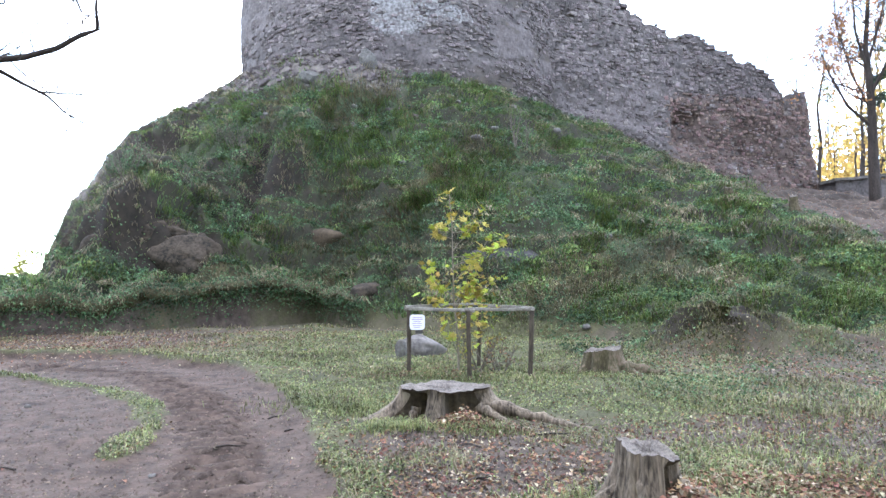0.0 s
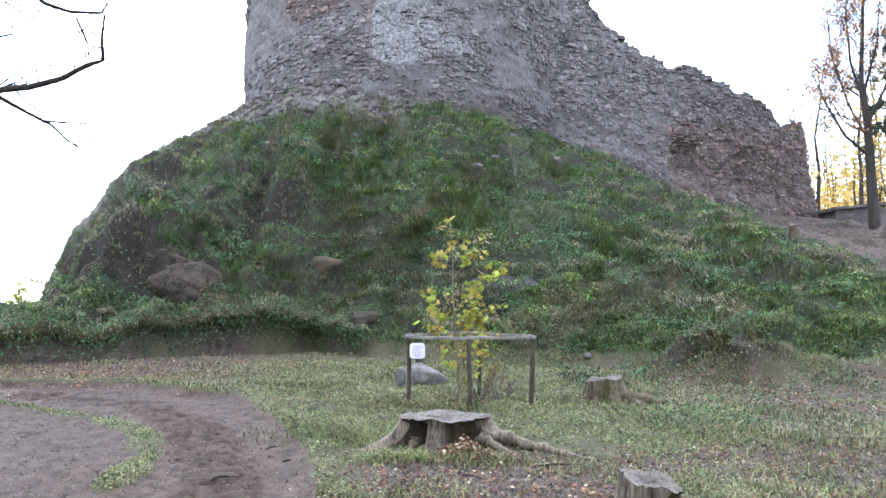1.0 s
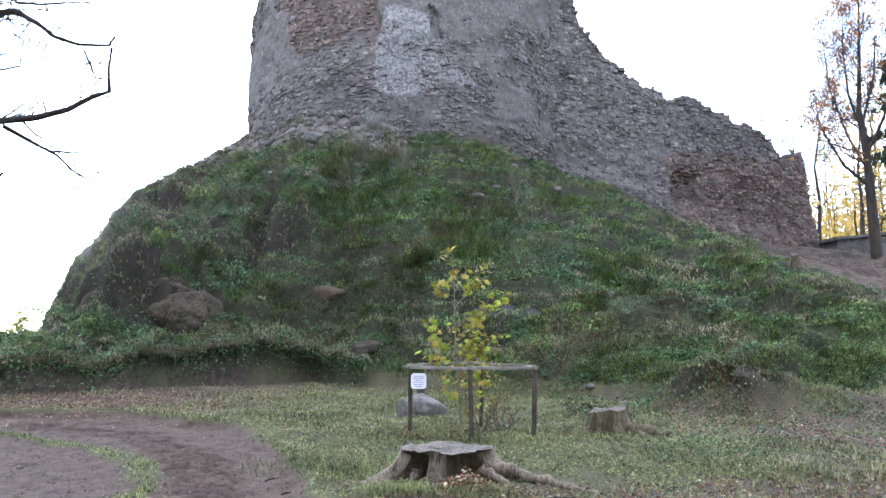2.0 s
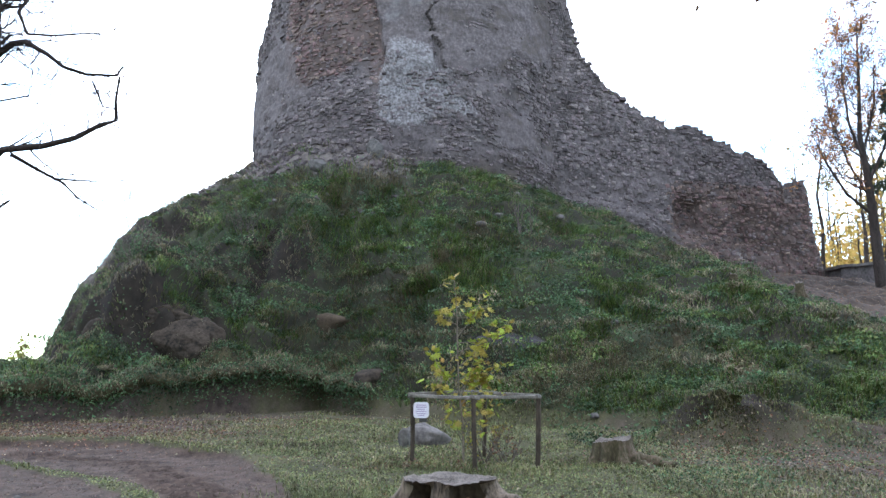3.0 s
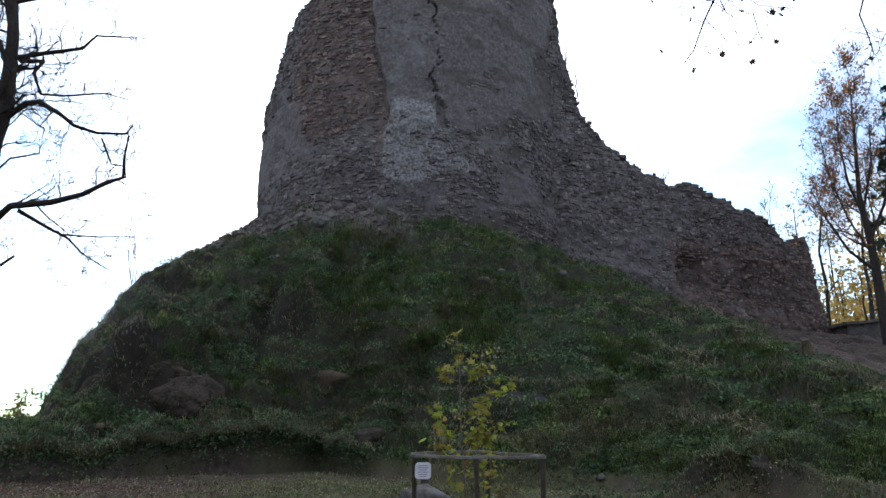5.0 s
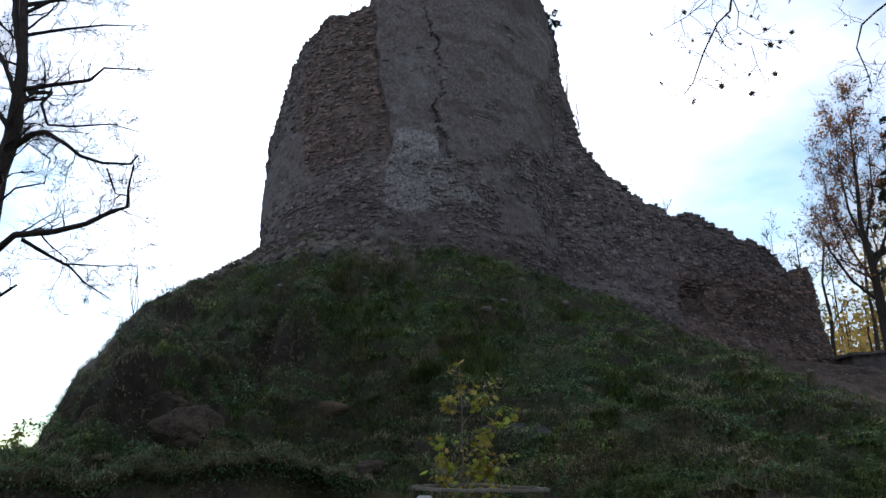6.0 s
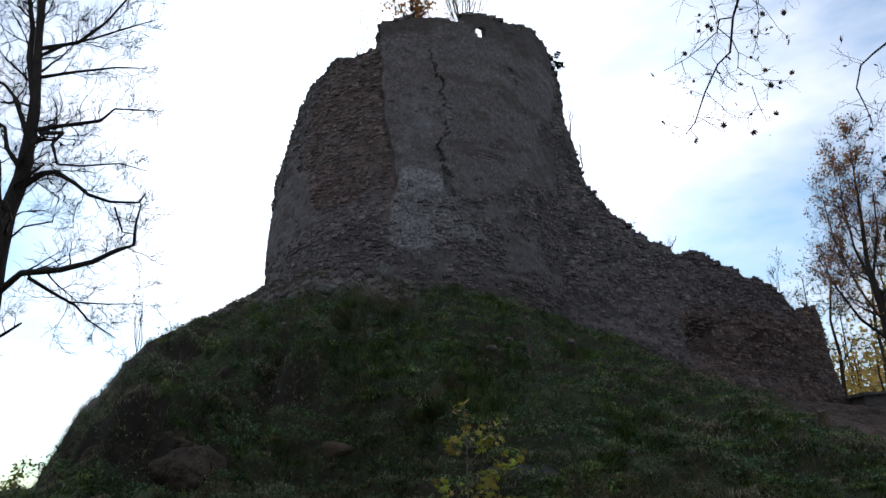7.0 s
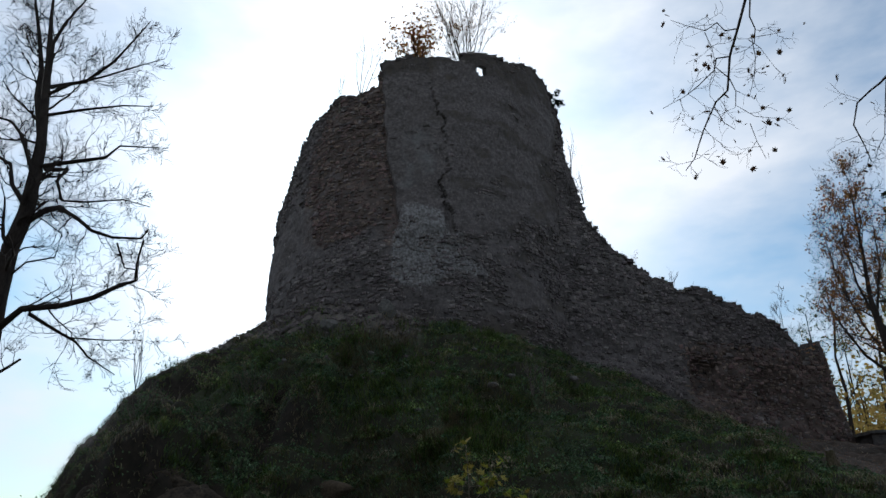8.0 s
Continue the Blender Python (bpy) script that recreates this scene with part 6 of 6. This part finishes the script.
for nm, m, sel, lb in (("fallen_leaves", M_LITTER, ~pale, "brown fallen leaves strewn over the turf"), ("pale_fallen_leaves", M_PALELITTER, pale, "pale yellow fallen leaves strewn over the turf")):
    v, f = cards(c[sel], nrm[sel] + r_g.normal(size=c[sel].shape) * 0.35, r_g.uniform(0.02, 0.062, sel.sum()), r_g)
    tagged(new(nm, mesh_of(nm, v, f, m)), lb, "leaves", kind="stuff")

for nm, m, n, lo, hi, lb in (("hummock_dry_grass", M_STRAW, 1600, 0.06, 0.2, "dry grass over a mossy rootstock hummock"), ("hummock_moss", M_MOSSLEAF, 12000, 0.03, 0.09, "moss and short grass on a rootstock hummock")):
    t = r_g.uniform(0, 2 * math.pi, n)
    q = np.abs(r_g.normal(size=n)) * 0.62
    hx, hy = 6.0 + 1.5 * q * np.cos(t), 14.0 + 1.1 * q * np.sin(t)
    clump = fractal(np.stack([hx, hy, hx * 0], 1) * 1.8, 2, 165)
    k = clump > (-0.15 if m is M_STRAW else -0.5)
    hx, hy, t = hx[k], hy[k], t[k]
    v, f = blades(np.stack([hx, hy, sampled(land, hx, hy) - 0.02], 1), np.stack([np.cos(t), np.sin(t) - 0.4, 0 * t], 1) * r_g.uniform(0.4, 1.2, len(t))[:, None], r_g.uniform(lo, hi, len(t)), np.full(len(t), 0.008))
    tagged(new(nm, mesh_of(nm, v, f, m)), lb, "grass", kind="stuff")

# mulch: fine chips, bark and rotted leaf on the bare earth round the stumps
x, y = in_view(90000, 4.2, 16, r_g, 1.5)
z, zn = lay_of(x, y)
k = (r_g.random(len(x)) < 0.9 * zn["litter"]) & (zn["track"] < 0.3)
c = np.stack([x, y, z + 0.006], 1)[k]
v, f = cards(c, r_g.normal(size=c.shape) * 0.5 + np.array((0, 0, 1)), r_g.uniform(0.012, 0.035, len(c)), r_g)
M_MULCH = material("rotted_leaf_mulch", (0.05, 0.036, 0.027), (0.22, 0.175, 0.135), 8.0, 0.95, 0.0, 40.0, vary=0.8)
tagged(new("leaf_mulch", mesh_of("leaf_mulch", v, f, M_MULCH)), "rotted leaf and bark mulch on bare earth", "mulch", kind="stuff")
# roots and stones showing in the bank's face
bx_ = r_g.uniform(-14, -3.2, 260)
by_ = np.interp(bx_, FOOT_X, FOOT_Y) + 0.2 * fractal(np.stack([bx_, np.interp(bx_, FOOT_X, FOOT_Y), bx_ * 0], 1) * 0.35, 2, 3) + 0.08
bz_ = sampled(land, bx_, by_ + 0.4) - r_g.uniform(0.1, 0.3, 260)
root_p = []
for x0, y0, z0 in zip(bx_, by_, bz_):
    l_ = r_g.uniform(0.15, 0.6)
    root_p.append((np.array([(x0, y0 + 0.05, z0), (x0 + r_g.normal() * 0.06, y0 - 0.08, z0 - l_ * 0.4), (x0 + r_g.normal() * 0.1, y0 - 0.10, z0 - l_ * 0.75), (x0 + r_g.normal() * 0.14, y0 - 0.09, z0 - l_)]), [0.012, 0.009, 0.006, 0.003]))
v, f = tubes(root_p, 4)
tagged(new("bank_roots", mesh_of("bank_roots", v, f, M_TWIG)), "thin roots hanging from the earth bank", "roots", kind="stuff")

# clods and pebbles on the track
n_c = 30000
x, y = in_view(n_c, 4.3, 13.2, r_g, 1.2)
z, zn = lay_of(x, y)
k = zn["track"] > 0.6
x, y, z = x[k], y[k], z[k]
octa = np.array([(1, 0, 0), (0, 1, 0), (-1, 0, 0), (0, -1, 0), (0, 0, 0.8), (0, 0, -0.5)])
octf = np.array([(0, 1, 4), (1, 2, 4), (2, 3, 4), (3, 0, 4), (1, 0, 5), (2, 1, 5), (3, 2, 5), (0, 3, 5)])
s = r_g.uniform(0.006, 0.02, len(x)) * (1 + (r_g.random(len(x)) < 0.03) * 0.9)
v = octa[None] * s[:, None, None] * r_g.uniform(0.6, 1.3, (len(x), 6, 3)) + np.stack([x, y, z], 1)[:, None]
f = (octf[None] + 6 * np.arange(len(x))[:, None, None]).reshape(-1, 3)
M_CLOD = material("dry_earth_clod", (0.035, 0.025, 0.019), (0.16, 0.12, 0.095), 6.0, 0.95, 0.3, 40.0, vary=0.4)
tagged(new("earth_clods", mesh_of("earth_clods", v.reshape(-1, 3), f, M_CLOD)), "dry clods and pebbles on the rutted track", "clods", kind="stuff")

# ridges of mud pressed up by tractor tyres
seg = np.diff(RUT, axis=0)
cum = np.concatenate([[0], np.cumsum(np.hypot(seg[:, 0], seg[:, 1]))])
tv, tf, nb = [], [], 0
for s in np.arange(5.0, cum[-1] - 8.5, 0.155):
    x0, y0 = np.interp(s, cum, RUT[:, 0]), np.interp(s, cum, RUT[:, 1])
    x1, y1 = np.interp(s + 0.1, cum, RUT[:, 0]), np.interp(s + 0.1, cum, RUT[:, 1])
    way = unit((x1 - x0, y1 - y0))
    for side in (-1, 1):
        if r_g.random() < 0.22:
            continue
        m = 7
        t = np.linspace(0.02, r_g.uniform(0.26, 0.36), m)
        px_ = x0 - way[1] * side * t + way[0] * t * 0.55 + r_g.normal(size=m) * 0.006
        py_ = y0 + way[0] * side * t + way[1] * t * 0.55 + r_g.normal(size=m) * 0.006
        pz_ = sampled(land, px_, py_) + 0.004
        hgt = r_g.uniform(0.018, 0.04) * np.sin(np.linspace(0.3, 2.9, m)) * r_g.uniform(0.6, 1.2, m)
        a = np.stack([px_ - way[0] * 0.045, py_ - way[1] * 0.045, pz_ - 0.02], 1)
        b = np.stack([px_, py_, pz_ + hgt], 1)
        c = np.stack([px_ + way[0] * 0.03, py_ + way[1] * 0.03, pz_ - 0.02], 1)
        tv += [a, b, c]
        i = nb + np.arange(m - 1)
        tf += [np.stack([i, i + 1, i + m + 1, i + m], 1), np.stack([i + m, i + m + 1, i + 2 * m + 1, i + 2 * m], 1)]
        nb += 3 * m
M_MUD = material("pressed_mud", (0.026, 0.018, 0.014), (0.085, 0.062, 0.048), 6.0, 0.95, 0.5, 40.0)
tagged(new("tyre_ridges", mesh_of("tyre_ridges", np.concatenate(tv), np.concatenate(tf), M_MUD, True)), "mud ridges pressed up by tractor tyres", "ridges", kind="stuff")

# rubble skirt round the tower's foot
n_r = 1900
a = r_g.uniform(-80, 6, n_r)
d = 9.9 + r_g.random(n_r) ** 1.6 * 3.6
x, y = TC[0] + d * np.sin(np.radians(a)), TC[1] - d * np.cos(np.radians(a))
z, zn = lay_of(x, y)
k = r_g.random(n_r) < 0.15 + zn["rubble"]
x, y, z = x[k], y[k], z[k]
cube_v = np.array([(sx, sy, sz) for sx in (-1, 1) for sy in (-1, 1) for sz in (-1, 1)], float)
cube_f = np.array([(0, 1, 3, 2), (4, 6, 7, 5), (0, 4, 5, 1), (2, 3, 7, 6), (0, 2, 6, 4), (1, 5, 7, 3)])
s = r_g.uniform(0.03, 0.12, len(x)) * (1 + (r_g.random(len(x)) < 0.05))
v = cube_v[None] * s[:, None, None] * np.array((1.2, 0.9, 0.55)) * r_g.uniform(0.55, 1.25, (len(x), 8, 3))
t = r_g.uniform(0, 2 * math.pi, len(x))[:, None]
v = np.stack([v[..., 0] * np.cos(t) - v[..., 1] * np.sin(t), v[..., 0] * np.sin(t) + v[..., 1] * np.cos(t), v[..., 2] + 0.3 * v[..., 0] * np.sin(3 * t)], -1)
v = v + np.stack([x, y, z + s * 0.25], 1)[:, None]
f = (cube_f[None] + 8 * np.arange(len(x))[:, None, None]).reshape(-1, 4)
tagged(new("rubble", mesh_of("rubble", v.reshape(-1, 3), f, M_STONE)), "grey stone rubble heaped at the tower's foot", "rubble", kind="stuff")

# ---------------------------------------------------------------- the masonry, stone by stone
r_m = np.random.default_rng(3)
BLOCK_V = np.array([(-1, 0.5, -1), (1, 0.5, -1), (1, 0.5, 1), (-1, 0.5, 1), (-0.98, -0.45, -0.96), (0.98, -0.45, -0.96), (0.98, -0.45, 0.96), (-0.98, -0.45, 0.96), (-0.72, -1, -0.62), (0.72, -1, -0.62), (0.72, -1, 0.62), (-0.72, -1, 0.62)])
BLOCK_F = np.array([(0, 1, 5, 4), (1, 2, 6, 5), (2, 3, 7, 6), (3, 0, 4, 7), (4, 5, 9, 8), (5, 6, 10, 9), (6, 7, 11, 10), (7, 4, 8, 11), (8, 9, 10, 11)])


def courses(length, z0, z1, row, run, r):
    """Places and sizes of coursed rubble: along, height, half length, half height."""
    out, z = [], z0
    while z < z1:
        h = r.uniform(*row)
        u = -r.random() * run[1]
        while u < length:
            w = r.uniform(*run) * (0.7 + 0.5 * r.random())
            out.append((u + w / 2, z + h / 2, w / 2, h / 2))
            u += w
        z += h
    return np.array(out)


def lay(name, st, at, red, parent, near, proud, r, label):
    """Stones st at at(along, height) -> (place, across, out); the near ones singly, the rest in one piece."""
    n = len(st)
    P, X, N = at(st[:, 0], st[:, 1])
    Z = np.tile(np.array((0, 0, 1.0)), (n, 1))
    depth = r.uniform(0.03, 0.07, n)
    shift = proud(st[:, 0], st[:, 1])
    st = st.copy()
    st[:, 3] *= r.uniform(0.65, 1.35, n)
    st[:, 2] *= r.uniform(0.7, 1.2, n)
    P = P + np.array((0, 0, 1.0)) * (r.normal(size=n) * 0.045)[:, None]
    loc = BLOCK_V[None] * np.stack([st[:, 2] * 0.97, depth, st[:, 3] * 0.97], 1)[:, None] * r.uniform(0.72, 1.12, (n, 12, 3))
    spin = r.normal(size=n) * 0.17
    cs, sn = np.cos(spin)[:, None], np.sin(spin)[:, None]
    lx, lz = loc[..., 0] * cs - loc[..., 2] * sn, loc[..., 0] * sn + loc[..., 2] * cs
    v = P[:, None] + lx[..., None] * X[:, None] - (loc[..., 1] - (shift - depth * 0.25)[:, None])[..., None] * N[:, None] + lz[..., None] * Z[:, None]
    pick = np.nonzero(near(st[:, 0], st[:, 1]))[0]
    pick = pick[:300] if len(pick) <= 300 else np.sort(r.choice(pick, 300, replace=False))
    single = np.zeros(n, bool)
    single[pick] = True
    for m, sel, nm in ((M_STONE, ~red & ~single, name), (M_STONE_RED, red & ~single, "reddish_" + name)):
        if sel.sum():
            f = (BLOCK_F[None] + 12 * np.arange(sel.sum())[:, None, None]).reshape(-1, 4)
            tagged(part_mesh(nm, mesh_of(nm, v[sel].reshape(-1, 3), f, m), parent, label), kind="stuff")
    shapes = []
    for k in range(8):
        shapes.append(mesh_of("stone", BLOCK_V * r.uniform(0.86, 1.08, (12, 3)), BLOCK_F, M_STONE))
    for i in pick:
        ob = part_mesh("stone", shapes[int(r.integers(0, 8))], parent)
        c = P[i] + N[i] * (shift[i] - depth[i] * 0.25)
        rot = Matrix(((X[i][0], -N[i][0], 0), (X[i][1], -N[i][1], 0), (0, 0, 1))).to_4x4()
        ob.matrix_basis = Matrix.Translation(c) @ rot @ Matrix.Rotation(spin[i], 4, "Y") @ Matrix.Diagonal((st[i, 2] * 0.93, depth[i], st[i, 3] * 0.90, 1))


def tower_at(u, z):
    a = np.degrees(u / TR) - 92
    rr = skin(a, z)
    t = np.radians(a)
    return np.stack([TC[0] + rr * np.sin(t), TC[1] - rr * np.cos(t), z], 1), np.stack([np.cos(t), np.sin(t), 0 * t], 1), np.stack([np.sin(t), -np.cos(t), 0 * t], 1)


st = courses(TR * math.radians(182), 9.2, 28.6, (0.075, 0.20), (0.11, 0.40), r_m)
st[:, 1] += 0.16 * vnoise(np.stack([st[:, 0] * 0.4, st[:, 1] * 0.3, st[:, 0] * 0], 1), 141)
a_ = np.degrees(st[:, 0] / TR) - 92
tzn = tower_zones(a_, st[:, 1])
P, _, _ = tower_at(st[:, 0], st[:, 1])
gz = lay_of(P[:, 0], P[:, 1])[0]
hole_d = ((a_ - 21.9) * 0.17 / 0.62) ** 2 + ((st[:, 1] - 27.12) / 0.62) ** 2
cover = np.maximum(0.92 * smooth(0.3, 0.5, tzn["plaster"]), (0.25 + 0.6 * smooth(16.0, 17.5, st[:, 1])) * smooth(0.35, 0.6, tzn["lime"]))
cover = np.maximum(cover, 0.75 * (1 - 0.8 * tzn["red"]) * smooth(0.0, 0.5, fractal(np.stack([a_ * 0.17, st[:, 1], a_ * 0], 1) * 0.7, 3, 143)))
k = (st[:, 1] < rim(a_) + 0.06) & (st[:, 1] > gz - 0.3) & (r_m.random(len(st)) > cover) & (hole_d > 1) & (tzn["gap"] < 0.5)
st, red = st[k], (tzn["red"] > 0.45)[k] & (r_m.random(k.sum()) < 0.75)
lay("masonry", st, tower_at, red, tower, lambda u, z: (np.degrees(u / TR) - 92 > 24) & (np.degrees(u / TR) - 92 < 62) & (z < 13.4),
    lambda u, z: r_m.normal(size=len(u)) * 0.022 - 0.006 + (r_m.random(len(u)) < 0.12) * 0.05, r_m, "weathered rubble stones of the tower")


def wall_at(u, z):
    b = wall_bulge(u, z)
    n = len(u)
    u = u - 0.13 * smooth(WLEN - 3.0, WLEN, u) * np.clip(z - 7.6, 0, 9)
    return np.stack([W0[0] + WDIR[0] * u + WOUT[0] * b, W0[1] + WDIR[1] * u + WOUT[1] * b, z], 1), np.tile((WDIR[0], WDIR[1], 0), (n, 1)), np.tile((WOUT[0], WOUT[1], 0), (n, 1))


st = courses(WLEN - 0.1, 6.0, 27.0, (0.085, 0.22), (0.12, 0.42), r_m)
st[:, 1] += 0.16 * vnoise(np.stack([st[:, 0] * 0.4, st[:, 1] * 0.3, st[:, 0] * 0], 1), 151)
P, _, _ = wall_at(st[:, 0], st[:, 1])
gz = lay_of(P[:, 0], P[:, 1])[0]
pl = smooth(9.0, 7.5, st[:, 0]) * smooth(9.2, 10.2, st[:, 1]) * smooth(13.0, 11.8, st[:, 1])
k = (st[:, 1] < wall_top(st[:, 0]) + 0.08) & (st[:, 1] > gz - 0.3) & (st[:, 0] > 0.2) & (st[:, 0] < WLEN - 0.5) & (r_m.random(len(st)) > np.maximum(0.45 * pl, 0.4 * smooth(0.1, 0.5, fractal(np.stack([st[:, 0], st[:, 1], st[:, 0] * 0], 1) * 0.7, 3, 145))))
st = st[k]
red = (st[:, 0] > 7.4) & (st[:, 1] < 12.3) & (r_m.random(len(st)) < 0.8)
lay("masonry", st, wall_at, red, curtain, lambda u, z: (u < 6.5) & (z < 11.2) & (z > 8.6),
    lambda u, z: r_m.normal(size=len(u)) * 0.02 - 0.006 + (r_m.random(len(u)) < 0.10) * 0.05, r_m, "loose rubble stones of the wall")

# loose stones and turf along the broken tops
u = r_m.uniform(0.4, WLEN - 0.4, 420)
w = -r_m.uniform(0.0, WTHICK, 420)
ut = u - 0.13 * smooth(WLEN - 3.0, WLEN, u) * np.clip(wall_top(u) - 7.6, 0, 9)
top_c = np.stack([W0[0] + WDIR[0] * ut + WOUT[0] * w, W0[1] + WDIR[1] * ut + WOUT[1] * w, wall_top(u) + 0.02], 1)
a = r_m.uniform(-88, 88, 620)
rr = skin(a, rim(a)) - r_m.uniform(0.02, 0.6, 620)
tow_c = np.stack([TC[0] + rr * np.sin(np.radians(a)), TC[1] - rr * np.cos(np.radians(a)), rim(a) + 0.02], 1)
for nm, cc, par in (("loose_masonry", top_c, curtain), ("loose_masonry", tow_c, tower)):
    n = len(cc)
    v = cube_v[None] * (r_m.uniform(0.07, 0.2, n)[:, None, None] * np.array((1.2, 0.9, 0.6))) * r_m.uniform(0.6, 1.2, (n, 8, 3)) + cc[:, None]
    f = (cube_f[None] + 8 * np.arange(n)[:, None, None]).reshape(-1, 4)
    tagged(part_mesh(nm, mesh_of(nm, v.reshape(-1, 3), f, M_STONE), par, "loose stones on the broken top"), kind="stuff")
for nm, cc in (("wall_top_grass", np.concatenate([top_c, tow_c[::3]])),):
    b = np.repeat(cc, 9, 0) + r_m.normal(size=(len(cc) * 9, 3)) * np.array((0.15, 0.15, 0.03))
    t = r_m.uniform(0, 2 * math.pi, len(b))
    v, f = blades(b, np.stack([np.cos(t), np.sin(t), 0 * t], 1), r_m.uniform(0.06, 0.24, len(b)), np.full(len(b), 0.012))
    tagged(new(nm, mesh_of(nm, v, f, M_GRASS_DARK)), "turf growing on the broken wall tops", "grass", kind="stuff")
